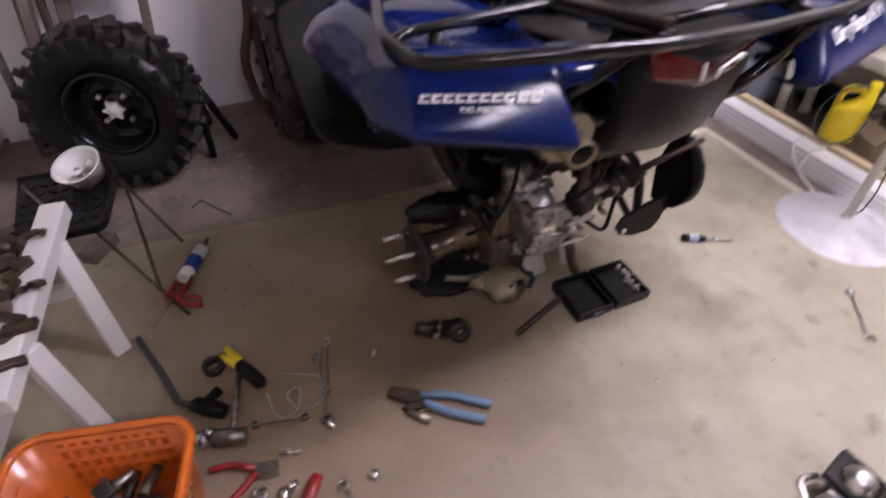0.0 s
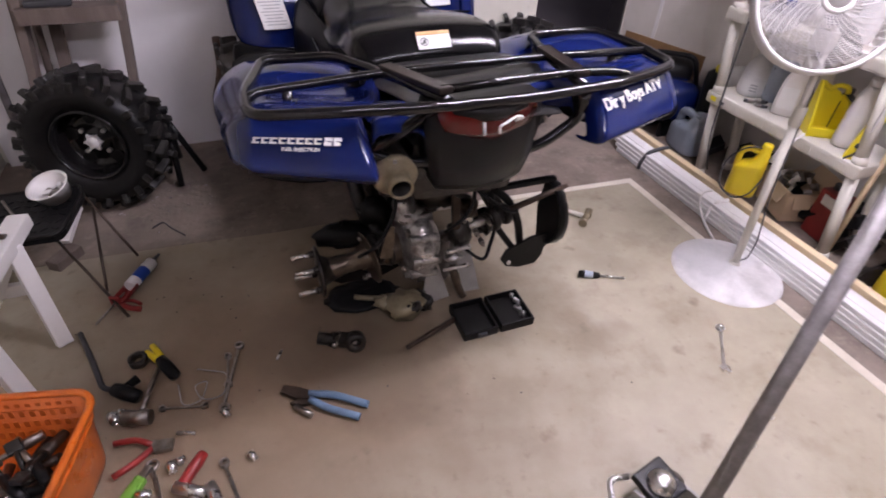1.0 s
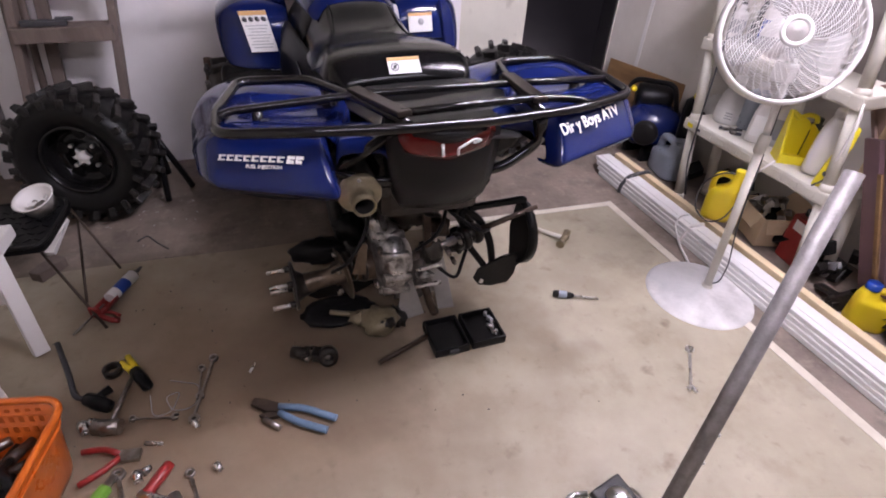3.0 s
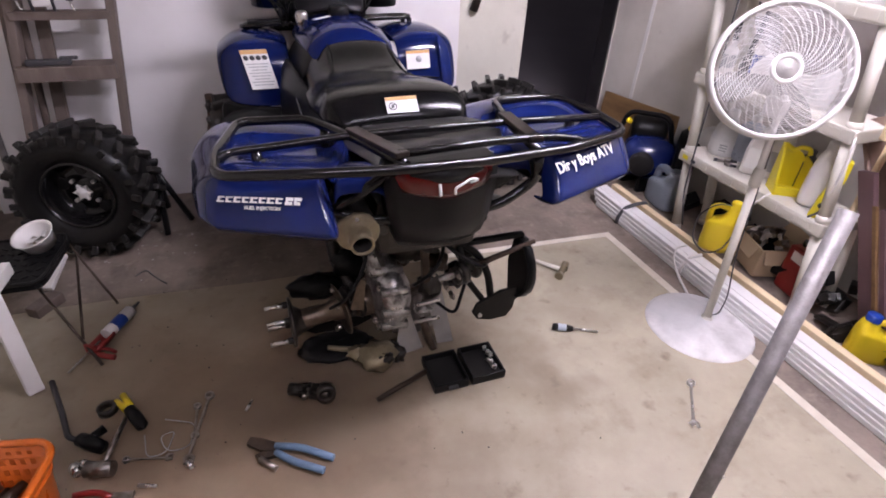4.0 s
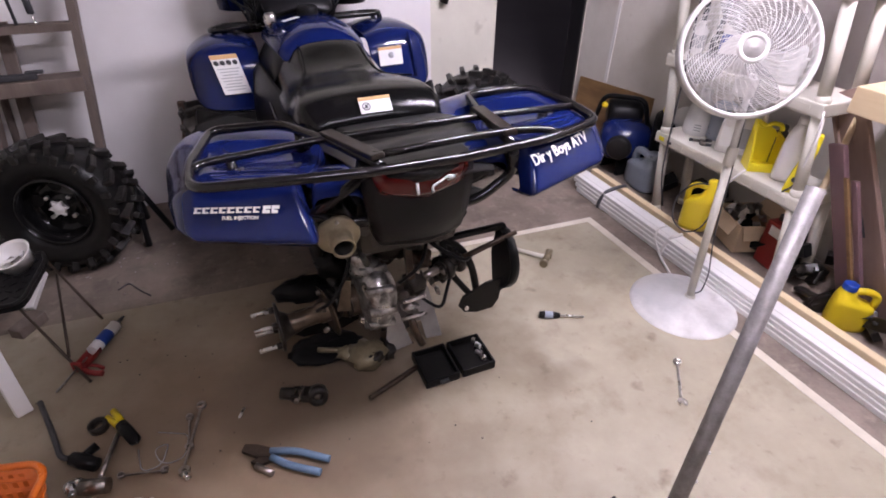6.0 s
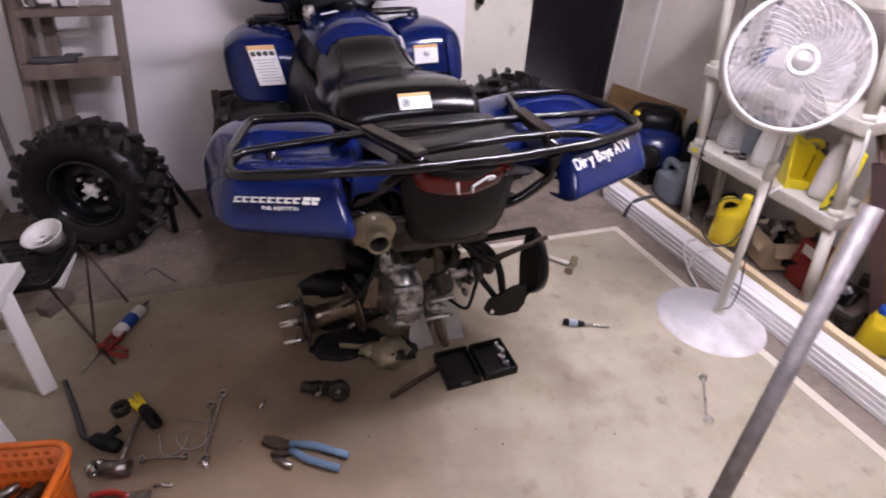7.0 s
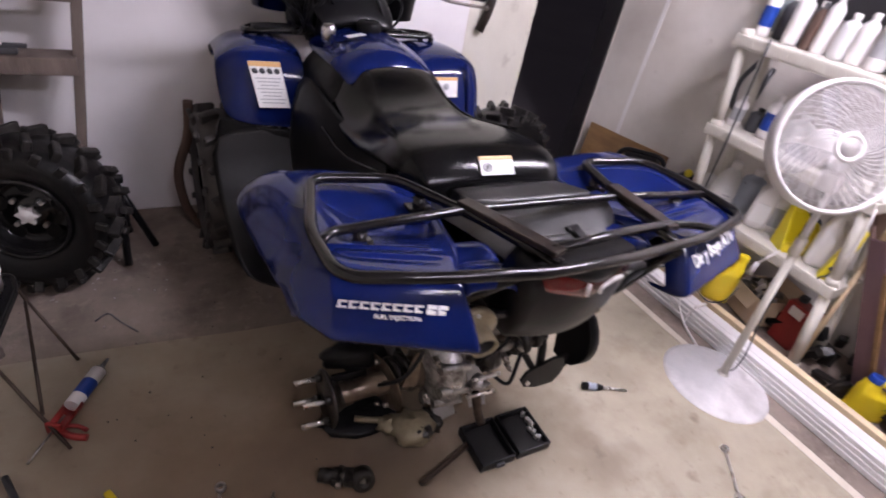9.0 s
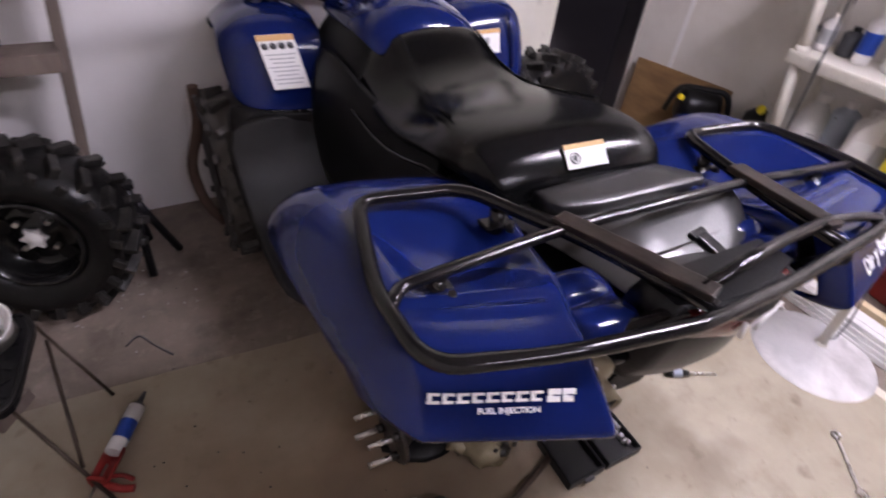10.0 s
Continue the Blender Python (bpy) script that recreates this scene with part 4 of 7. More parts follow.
# front wheels on the quad bike
for sx in (-1, 1):
    fw = part("front_wheel", tyre_geo(0.262, 0.19, 0.15), MUDRUBBER, atv, "muddy front tyre", pose(sx * 0.435 + 0.02, 1.96, 0.285, 0, 90 * sx, 0))
    lug_on(fw, MUDRUBBER, 0.262, 0.19, 16, 0.018)
    part("rim", Geo().lathe([(0.158, 0.07), (0.15, 0.075), (0.14, 0.04), (0.06, 0.02), (0.03, 0.04), (0.0001, 0.04), (0.0001, -0.05), (0.15, -0.05), (0.158, -0.07)], 32), RIM, fw)

# rear axle: final drive, axle tubes, hub with studs on one side, disc and guard on the other
AY = 0.845
random.seed(17)


def lump(c, r, squash, rough=0.22, n=9, m=None):
    """An uneven cast lump: a ball with its surface pushed in and out."""
    g = Geo().ball((0, 0, 0), r, n, None, squash)
    g.v = [tuple(Vector(c) + Vector(p) * (1 + random.uniform(-rough, rough))) for p in g.v]
    g.s = [True] * len(g.s)
    if m:
        g.v = [tuple(m @ Vector(p)) for p in g.v]
    return g


drive = part("final_drive", Geo().lathe([(0.0001, -0.055), (0.05, -0.055), (0.08, -0.046), (0.1, -0.034), (0.117, -0.012), (0.117, 0.012), (0.1, 0.03), (0.075, 0.045), (0.048, 0.06), (0.0001, 0.06)], 28, pose(-0.055, AY, 0.262, 0, 90, 0)), ALU, atv, "cast aluminium final drive case")
part("input_housing", Geo().lathe([(0.045, 0.0), (0.05, 0.02), (0.036, 0.03), (0.038, 0.055), (0.03, 0.07), (0.0001, 0.07)], 18, axis_pose((-0.07, AY, 0.345), (-0.095, AY + 0.02, 0.42))), ALU, drive)
for i in range(10):
    t = 2 * math.pi * i / 10
    part("case_bolt", Geo().rod((-0.1, AY + 0.108 * math.cos(t), 0.262 + 0.108 * math.sin(t)), (-0.02, AY + 0.108 * math.cos(t), 0.262 + 0.108 * math.sin(t)), 0.014, n=8), ALU, drive)
for i in range(8):
    t = 45 * i + 12
    part("case_rib", Geo().box((0, 0, 0), (0.06, 0.014, 0.07), pose(-0.055, AY, 0.262) @ pose(0, 0, 0, t) @ pose(-0.014, 0, 0.078), bevel=0.004), ALU, drive)
axle = part("axle_tube", Geo().lathe([(0.0001, 0.0), (0.03, 0.0), (0.034, 0.006), (0.033, 0.04), (0.029, 0.045), (0.029, 0.10), (0.035, 0.108), (0.036, 0.17), (0.044, 0.185), (0.05, 0.24), (0.0001, 0.24)], 24, axis_pose((-0.335, AY, 0.2), (-0.1, AY, 0.245))), OILYSTEEL, atv, "oily brown axle tube")
part("axle_shaft", Geo().rod((0.0, AY - 0.03, 0.268), (0.2, AY - 0.042, 0.345), 0.013, n=14), STEEL, axle, "bright oily axle shaft")
part("axle_end", Geo().rod((0.2, AY - 0.042, 0.345), (0.385, AY - 0.05, 0.412), 0.01, 0.0075, n=12), RUST, axle, "brown rusty axle end")
for x, r in ((-0.15, 0.058), (-0.178, 0.05), (0.15, 0.03), (0.17, 0.038), (0.188, 0.024), (0.206, 0.034)):
    part("collar", Geo().lathe([(0.0001, -0.011), (r * 0.9, -0.011), (r, -0.004), (r * 0.94, 0.006), (r * 0.8, 0.011), (0.0001, 0.011)], 18, pose(x, AY - (0.035 if x > 0 else 0), 0.252 + 0.37 * (x + 0.015 if x > 0 else 0.05 * x), 0, 84, 10)), GREASE, axle)
part("bearing_housing", lump((0.17, AY + 0.01, 0.285), 0.036, (1, 1, 1.2)), GREASE, axle)
part("bracket_lump", lump((0.09, AY - 0.02, 0.365), 0.033, (1.1, 1, 0.9)), RUST, atv)
part("bracket_lump", lump((0.055, AY - 0.06, 0.31), 0.034, (1, 1, 1.3)), GREASE, atv)
part("bracket_lump", lump((0.02, AY + 0.04, 0.42), 0.07, (1.3, 0.8, 1)), GREASE, atv)
hub = part("wheel_hub", Geo().lathe([(0.0001, -0.008), (0.076, -0.007), (0.08, -0.003), (0.076, 0.003), (0.05, 0.007), (0.036, 0.03), (0.03, 0.045), (0.0001, 0.045)], 22, pose(-0.35, AY, 0.200, 0, 90, 0)), GREASE, atv, "greasy wheel hub")
for i in range(4):
    t = math.radians(45 + 90 * i)
    y, z = AY + 0.056 * math.cos(t), 0.200 + 0.056 * math.sin(t)
    part("wheel_stud", Geo().rod((-0.352, y, z), (-0.425, y, z - 0.008), 0.0068, n=10), CHROME, hub, "bright threaded stud")
    part("stud_collar", Geo().rod((-0.352, y, z), (-0.372, y, z - 0.002), 0.011, n=10), GREASE, hub)
part("brake_plate", Geo().lathe([(0.03, 0.0), (0.082, 0.0), (0.085, 0.002), (0.082, 0.004), (0.03, 0.004)], 28, pose(-0.205, AY, 0.222, 0, 84, 12)), OILYSTEEL, atv)
part("rubber_boot", lump((-0.255, AY + 0.075, 0.27), 0.075, (1.25, 0.6, 0.55), 0.12, 9), BLACKPL, atv, "black rubber boot")
part("rubber_boot", lump((-0.15, AY + 0.09, 0.32), 0.055, (1, 0.7, 1), 0.22, 7), BLACKPL, atv, "black rubber boot")
part("mud_flap", Geo().plate([(-0.33, 0.09), (-0.30, 0.16), (-0.12, 0.17), (-0.08, 0.09), (-0.15, 0.06), (-0.28, 0.06)], -0.006, 0.006, pose(0, 0.93, 0, 80, 0, 0)), BLACKPL, atv)
# swing arm and shock absorbers
arm = part("swing_arm", Geo().tube([(0.16, 1.25, 0.36), (0.2, 1.0, 0.36), (0.2, AY, 0.33)], 0.024, 12, bend=0.05), GREASE, atv)
part("arm_tube", Geo().tube([(-0.16, 1.25, 0.36), (-0.18, 1.0, 0.31), (-0.15, AY, 0.255)], 0.024, 12, bend=0.05), GREASE, arm)
part("arm_cross", Geo().tube([(-0.18, 1.0, 0.31), (0.2, 1.0, 0.36)], 0.02), GREASE, arm)
for sx in (-1, 1):
    shock = part("shock_absorber", Geo().rod((sx * 0.1, 0.93, 0.34), (sx * 0.09, 0.85, 0.66), 0.016), GREASE, atv)
    part("spring", Geo().tube([(sx * 0.1 + 0.036 * math.cos(t * 0.7), 0.925 - 0.0016 * t + 0.036 * math.sin(t * 0.7), 0.37 + 0.0062 * t) for t in range(42)], 0.006, 6), GREASE, shock)
# disc guard on the far end: a half-round plate with a rim, struts and a flap
GUARD = [(AY - 0.11 * math.cos(math.radians(a)), 0.305 + (0.11 + 0.006 * (a // 10 % 2)) * math.sin(math.radians(a))) for a in range(-78, 100, 10)]
guard = part("disc_guard", Geo().plate(GUARD + [(AY + 0.03, 0.30), (AY + 0.01, 0.2)], -0.004, 0.004, Matrix(((0, 0, 1, 0.355), (1, 0, 0, 0), (0, 1, 0, 0), (0, 0, 0, 1)))), BLACKPL, atv, "black half-round disc guard")
part("guard_rim", Geo().ring_skin([[(0.353 + w, y, z) for w in (-0.008, 0.02)] for y, z in GUARD], cap=False, closed=False), BLACKPL, guard, thick=0.005)
part("guard_bar", Geo().box((0, 0, 0), (0.18, 0.02, 0.018), pose(0.27, 0.82, 0.425, 0, -2, 0), bevel=0.006), BLACKPL, guard)
for line, r in (([(0.155, 0.82, 0.44), (0.17, 0.82, 0.34), (0.19, 0.82, 0.282), (0.251, 0.815, 0.19), (0.275, 0.81, 0.15)], 0.0105), ([(0.155, 0.82, 0.43), (0.215, 0.82, 0.38), (0.258, 0.82, 0.30), (0.282, 0.81, 0.15)], 0.012)):
    part("guard_strut", Geo().tube(line, r, 10, bend=0.05), BLACKPL, guard)
part("skid_flap", Geo().plate([(0.222, 0.196), (0.208, 0.16), (0.225, 0.135), (0.27, 0.122), (0.325, 0.128), (0.345, 0.16), (0.348, 0.19), (0.37, 0.21), (0.37, 0.245), (0.30, 0.235)], -0.005, 0.005, pose(0, 0.80, 0, 90, 0, 0)), GREYPL, guard, "dark grey plastic flap")
part("flap_bolt", Geo().rod((0.232, 0.79, 0.15), (0.232, 0.80, 0.15), 0.008, n=8), CHROME, guard)
part("brake_cable", Geo().tube([(0.25, AY - 0.03, 0.34), (0.2, AY - 0.09, 0.37), (0.1, AY - 0.06, 0.44), (0.04, 0.9, 0.55)], 0.006, 8, bend=0.06), BLACKPL, atv)
part("drive_shaft", Geo().rod((0.02, 0.95, 0.3), (0.02, 1.25, 0.36), 0.03), RUST, atv)
part("tow_bracket", Geo().box((0, 0, 0), (0.022, 0.02, 0.16), pose(0.038, 0.775, 0.385, 0, -4, 0), bevel=0.004), RUST, atv, "rusty steel strap")
fit = part("drain_fitting", lump((0.032, 0.765, 0.236), 0.025, (1, 0.9, 0.9), 0.42, 5), ALU, atv, "bright oily metal fitting")
for z0, z1 in ((0.262, 0.278), (0.197, 0.208)):
    part("fitting_pin", Geo().rod((0.0, 0.755, z0), (0.078, 0.75, z1), 0.0055), CHROME, fit)
part("link_rod", Geo().tube([(0.03, 0.76, 0.2), (0.045, 0.75, 0.13), (0.06, 0.74, 0.09)], 0.013, 8, bend=0.02), RUST, atv)
# small hardware round the axle: flange bolts, cable loops, pins
for i in range(6):
    t = math.radians(60 * i + 15)
    part("flange_bolt", Geo().rod((-0.214, AY + 0.066 * math.cos(t), 0.222 + 0.066 * math.sin(t)), (-0.226, AY + 0.066 * math.cos(t), 0.221 + 0.066 * math.sin(t)), 0.0075, n=6), STEEL, axle)
for x, z, r in ((-0.115, 0.215, 0.009), (-0.1, 0.335, 0.008), (0.105, 0.30, 0.009), (0.125, 0.262, 0.008), (0.14, 0.335, 0.007), (0.06, 0.36, 0.008)):
    part("hex_bolt", Geo().rod((x, AY - 0.075, z), (x + 0.004, AY - 0.05, z), r, n=6).rod((x, AY - 0.085, z), (x, AY - 0.07, z), r * 0.55, n=8), STEEL, axle)
for line in ([(-0.24, AY - 0.05, 0.27), (-0.2, AY - 0.10, 0.33), (-0.14, AY - 0.07, 0.40), (-0.11, AY - 0.02, 0.5)], [(0.0, AY - 0.09, 0.34), (0.06, AY - 0.11, 0.40), (0.10, AY - 0.06, 0.46), (0.06, AY, 0.55)], [(0.08, AY - 0.06, 0.24), (0.13, AY - 0.09, 0.20), (0.16, AY - 0.06, 0.26), (0.19, AY - 0.03, 0.31)]):
    part("cable", Geo().tube(line, 0.0055, 8, bend=0.05), BLACKPL, atv)
part("brake_arm", Geo().plate([(-0.02, 0.0), (0.02, 0.0), (0.012, 0.10), (-0.008, 0.105)], -0.004, 0.004, pose(-0.165, AY - 0.062, 0.26, 82, 12, 0)), OILYSTEEL, axle, "oily steel brake arm")
# muffler end at the rear
muf = part("muffler", Geo().lathe([(0.048, 0.0), (0.05, 0.015), (0.05, 0.3), (0.042, 0.33), (0.0001, 0.33)], 30, axis_pose((-0.195, 0.575, 0.655), (-0.19, 0.90, 0.64))), GREASE, atv, "dark muffler with a tan end")
part("muffler_cap", Geo().lathe([(0.048, 0.01), (0.05, 0.002), (0.049, -0.004), (0.044, -0.008), (0.031, -0.012), (0.0275, -0.016), (0.0265, -0.03), (0.0262, -0.052), (0.0225, -0.052), (0.0205, -0.03), (0.0205, 0.0)], 32, axis_pose((-0.195, 0.565, 0.655), (-0.193, 0.90, 0.70))), TAN, muf)
part("outlet", Geo().lathe([(0.0001, -0.01), (0.0203, -0.01), (0.0203, -0.048)], 28, axis_pose((-0.195, 0.565, 0.655), (-0.193, 0.90, 0.70))), SOOT, muf)
part("screw", Geo().ball((-0.197, 0.553, 0.694), 0.005, 6), CHROME, muf)
# under-fender clutter of the rear
for p in ([(-0.06, 0.62, 0.62), (0.0, 0.7, 0.5), (0.08, 0.8, 0.42)], [(-0.1, 0.62, 0.66), (-0.12, 0.7, 0.52), (-0.08, 0.8, 0.4)], [(0.1, 0.64, 0.6), (0.13, 0.75, 0.5), (0.16, 0.86, 0.38)]):
    part("hose", Geo().tube(p, 0.009, 8, bend=0.06), BLACKPL, atv)
part("rear_frame_bar", Geo().tube([(-0.26, 0.62, 0.70), (-0.15, 0.6, 0.66), (0.15, 0.6, 0.66), (0.24, 0.6, 0.72), (0.2, 0.54, 0.80)], 0.012, 10, bend=0.04).tube([(-0.1, 0.57, 0.79), (-0.24, 0.62, 0.68)], 0.012), TUBE, atv)
part("chassis_tub", Geo().box((0, 0.85, 0.60), (0.26, 0.4, 0.16), bevel=0.03).box((0, 1.15, 0.45), (0.3, 0.3, 0.3), bevel=0.04), GREASE, atv)

# the bike stands a little askew on its stand: one slanting set through the whole body
def askew(p):
    """Where a point of the bike ends up when it leans and slews on the stand."""
    x, y, z = p.x - 0.64, p.y - 1.2, p.z - 0.75
    return p + Vector((-0.0075 - 0.0298 * x - 0.0113 * y - 0.0043 * z, -0.0021 - 0.1164 * x - 0.0284 * y + 0.0029 * z, 0.0103 + 0.0408 * x - 0.0274 * y - 0.0107 * z))


def drawn_out(p):
    """The tail end reaches a little further back and up than the rest."""
    t = min(1.0, max(0.0, (0.82 - p.y) / 0.25)) ** 1.5 * min(1.0, max(0.0, (p.z - 0.56) / 0.14)) * min(1.0, max(0.0, (0.86 - p.x) / 0.35))
    return p + Vector((-0.022 * t, -0.05 * t, 0.026 * t))


bpy.context.view_layer.update()
for ob in atv.children_recursive:
    if not ob.name.startswith("front_wheel") and not ob.parent.name.startswith("front_wheel"):
        back = ob.matrix_world.inverted()
        for v in ob.data.vertices:
            p = ob.matrix_world @ v.co
            v.co = back @ askew(p if ob.name.startswith(("muffler", "outlet", "screw")) else drawn_out(p))

# axle stand that holds the quad up
stand = thing("jack_stand", "grey steel jack stand holding up the quad bike", "jack stand", pose(CX + 0.07, 0.85, 0))
part("leg_plate", Geo().plate([(-0.10, 0.0), (-0.07, 0.155), (-0.035, 0.16), (0.0, 0.0)], -0.003, 0.003, pose(0, 0.02, 0, 76, 0, 8)), PALESTEEL, stand)
part("leg_plate", Geo().plate([(0.055, 0.0), (0.02, 0.205), (0.075, 0.2), (0.112, 0.0)], -0.003, 0.003, pose(0, 0.03, 0, 76, 0, -6)), PALESTEEL, stand)
part("leg_plate", Geo().plate([(-0.08, 0.0), (-0.05, 0.19), (0.05, 0.19), (0.09, 0.0)], -0.003, 0.003, pose(0, 0.12, 0, 100, 0, 0)), PALESTEEL, stand)
part("post", Geo().rod((-0.01, 0.07, 0.05), (-0.01, 0.07, 0.235), 0.02), GALV, stand)


# ---- pedestal fan ----
fan = thing("pedestal_fan", "white pedestal fan with round dusty base on the floor", "fan", pose(1.732, 0.660, 0))
part("base", Geo().lathe([(0.0001, 0.028), (0.03, 0.03), (0.06, 0.024), (0.14, 0.016), (0.18, 0.011), (0.192, 0.006), (0.195, 0.0), (0.18, 0.0)], 56), FANBASE, fan, "dusty white round base")
part("lower_pole", Geo().rod((0.034, 0.004, 0.02), (0.018, 0.026, 0.6), 0.0135, n=20).lathe([(0.02, 0.0), (0.02, 0.008), (0.015, 0.016)], 20, pose(0.034, 0.004, 0.024)), CREAM, fan)
part("collar", Geo().lathe([(0.014, -0.03), (0.0175, -0.025), (0.0175, 0.025), (0.013, 0.035)], 20, pose(0.018, 0.026, 0.6)), CREAM, fan)
part("upper_pole", Geo().rod((0.018, 0.026, 0.6), (0.010, 0.037, 0.86), 0.0105, n=18), WHITEPL, fan)
HEAD = Matrix.Translation((0.004, 0.080, 0.917)) @ Vector((-0.52, -0.72, 0.38)).to_track_quat("Z", "Y").to_matrix().to_4x4() @ Matrix.Scale(0.94, 4)
head = part("motor_housing", Geo().lathe([(0.0001, -0.12), (0.04, -0.115), (0.06, -0.085), (0.062, -0.05), (0.05, -0.03), (0.0001, -0.03)], 28), WHITEPL, fan, m=HEAD)
part("neck", Geo().rod((0.012, 0.036, 0.80), (0.05, 0.115, 0.9), 0.022).box((0.012, 0.05, 0.82), (0.045, 0.06, 0.06), bevel=0.01), WHITEPL, fan)
FR = 0.196
part("outer_ring", Geo().lathe([(FR - 0.005, 0.014), (FR - 0.001, 0.028), (FR + 0.007, 0.027), (FR + 0.012, 0.018), (FR + 0.013, 0.0), (FR + 0.009, -0.03), (FR + 0.003, -0.034), (FR - 0.005, 0.014)], 72), WHITEPL, head)


def grille(front):
    g = Geo()
    s = 1 if front else -1
    for k in range(21 if front else 6):
        u = (k + 1) / (22 if front else 7)
        r = 0.044 + (FR - 0.05) * u
        z = s * (0.052 - 0.035 * u ** 2.2)
        g.tube([(r * math.cos(2 * math.pi * j / 56), r * math.sin(2 * math.pi * j / 56), z) for j in range(56)], 0.00085 if front else 0.0008, 5, loop=True)
    for k in range(40 if front else 14):
        a0 = 2 * math.pi * k / (40 if front else 14)
        line = []
        for j in range(11):
            u = j / 10
            r = 0.04 + (FR - 0.043) * u
            a = a0 + s * 0.95 * u ** 0.8
            line.append((r * math.cos(a), r * math.sin(a), s * (0.054 - 0.035 * u ** 2.2)))
        g.tube(line, 0.00125 if front else 0.0008, 5)
    return g


part("front_grille", grille(True), WHITEPL, head, "white spiral wire grille")
part("back_grille", grille(False), WHITEPL, head)
part("centre_badge", Geo().lathe([(0.045, 0.046), (0.046, 0.055), (0.042, 0.060), (0.033, 0.059), (0.031, 0.055)], 40), WHITEPL, head)
part("badge_disc", Geo().lathe([(0.032, 0.053), (0.031, 0.056), (0.0001, 0.058)], 32).box((0, 0, 0.0585), (0.026, 0.004, 0.001)), PALESTEEL, head)
for k in range(4):
    rows = []
    for j in range(7):
        u = j / 6
        r = 0.035 + 0.145 * u
        half = 0.5 * (0.35 + 0.4 * math.sin(math.pi * min(1, u * 0.8 + 0.1)))
        rows.append([(r * math.cos(half * v), r * math.sin(half * v), 0.004 + 0.03 * v) for v in (-1, -0.5, 0, 0.5, 1)])
    part("blade", Geo().ring_skin(rows, cap=False, closed=False, m=pose(0, 0, -0.005, 0, 0, 90 * k + 25)), BLADE, head, thick=0.002)
cord = thing("power_cord", "thin dark power cord hanging down the fan pole", "cord", None, Geo().tube([(1.752, 0.690, 0.80), (1.768, 0.678, 0.55), (1.778, 0.665, 0.3), (1.805, 0.648, 0.13), (1.80, 0.65, 0.05), (1.79, 0.675, 0.026)], 0.0026, 6, bend=0.08), INK)

# ---- bundle of white trim along the right-hand wall ----
BUNDLE = pose(1.957, 0.79, 0, 0, 0, -0.4)
bundle = thing("trim_bundle", "bundle of long white vinyl trim lying along the wall", "trim", BUNDLE)
for k, (x, z, w, h) in enumerate(((-0.03, 0.011, 0.06, 0.02), (-0.027, 0.031, 0.06, 0.018), (-0.0235, 0.050, 0.06, 0.018), (-0.008, 0.069, 0.082, 0.018), (0.032, 0.03, 0.03, 0.055))):
    g = Geo().box((x, -0.76 + 0.02 * k, z), (w, 3.1, h - 0.0008), bevel=0.0025).box((x - w * 0.1, -0.76 + 0.02 * k, z + h / 2), (w * 0.16, 3.09, 0.003), bevel=0.001)
    part("trim_length", g, TRIM, bundle)
part("wrap", Geo().tube([(-0.064, 0.16, 0.006), (-0.064, 0.16, 0.03), (-0.055, 0.16, 0.05), (-0.03, 0.16, 0.082), (0.03, 0.16, 0.082)], 0.008, 8, bend=0.01), WHITEPL, bundle)
thing("strap", "black strap round the white trim bundle", "strap", BUNDLE, Geo().tube([(-0.066, 0.6, 0.004), (-0.066, 0.6, 0.035), (-0.034, 0.6, 0.084), (0.03, 0.6, 0.094), (0.088, 0.6, 0.094), (0.09, 0.6, 0.05)], 0.009, 8, bend=0.015), INK)
thing("cable_tie", "loose white plastic tie on the trim bundle", "cable tie", None, Geo().tube([(1.97, 1.02, 0.09), (1.93, 1.03, 0.085), (1.885, 1.0, 0.06), (1.87, 0.93, 0.012), (1.84, 0.85, 0.005), (1.82, 0.81, 0.005)], 0.005, 6, bend=0.05), WHITEPL)
thing("pine_board", "long pale pine board on edge behind the trim bundle", "board", BUNDLE, Geo().box((0.068, -0.72, 0.044), (0.034, 3.1, 0.088), bevel=0.003), PINE)

# ---- resin shelf unit ----
SX0, SX1, SY0, SY1 = 2.12, 2.36, 0.622, 1.345


def lean(z):
    """How far the rickety shelf unit leans towards the back wall at a height."""
    return 0.15 * (z - 0.33)


shelf = thing("shelf_unit", "cream resin shelf unit crowded with bottles", "shelf", pose(0, 0, 0))
for z in (0.383, 0.718, 1.075):
    board = part("shelf_board", Geo().box(((SX0 + SX1) / 2, (SY0 + SY1) / 2 + lean(z), z - 0.022), (SX1 - SX0, SY1 - SY0, 0.05), bevel=0.008), CREAM, shelf)
    for k in range(9):
        y = SY0 + lean(z) + 0.07 + k * (SY1 - SY0 - 0.14) / 8
        part("slot", Geo().box((SX0 - 0.0005, y, z - 0.022), (0.003, 0.05, 0.026)), CREAM, board)
for x in (SX0 + 0.03, SX1 - 0.03):
    for y in (SY0 + 0.03, SY1 - 0.03):
        g = Geo()
        for low, high in ((0.0, 0.34), (0.38, 0.68), (0.71, 1.03), (1.07, 1.34 if y < 1 else 1.09)):
            g.rod((x, y + lean(low), low), (x, y + lean(high), high), 0.021, n=18)
            g.rod((x, y + lean(low), low), (x, y + lean(low + 0.03), low + 0.03), 0.027, 0.024, n=18)
        part("post", g, CREAM, shelf)
part("yellow_tag", Geo().box((SX0 - 0.003, 1.31, 0.362), (0.002, 0.03, 0.018)), LIME, shelf)
part("printed_tag", Geo().box((SX0 - 0.003, 1.262, 0.36), (0.002, 0.026, 0.012)), INK, shelf)


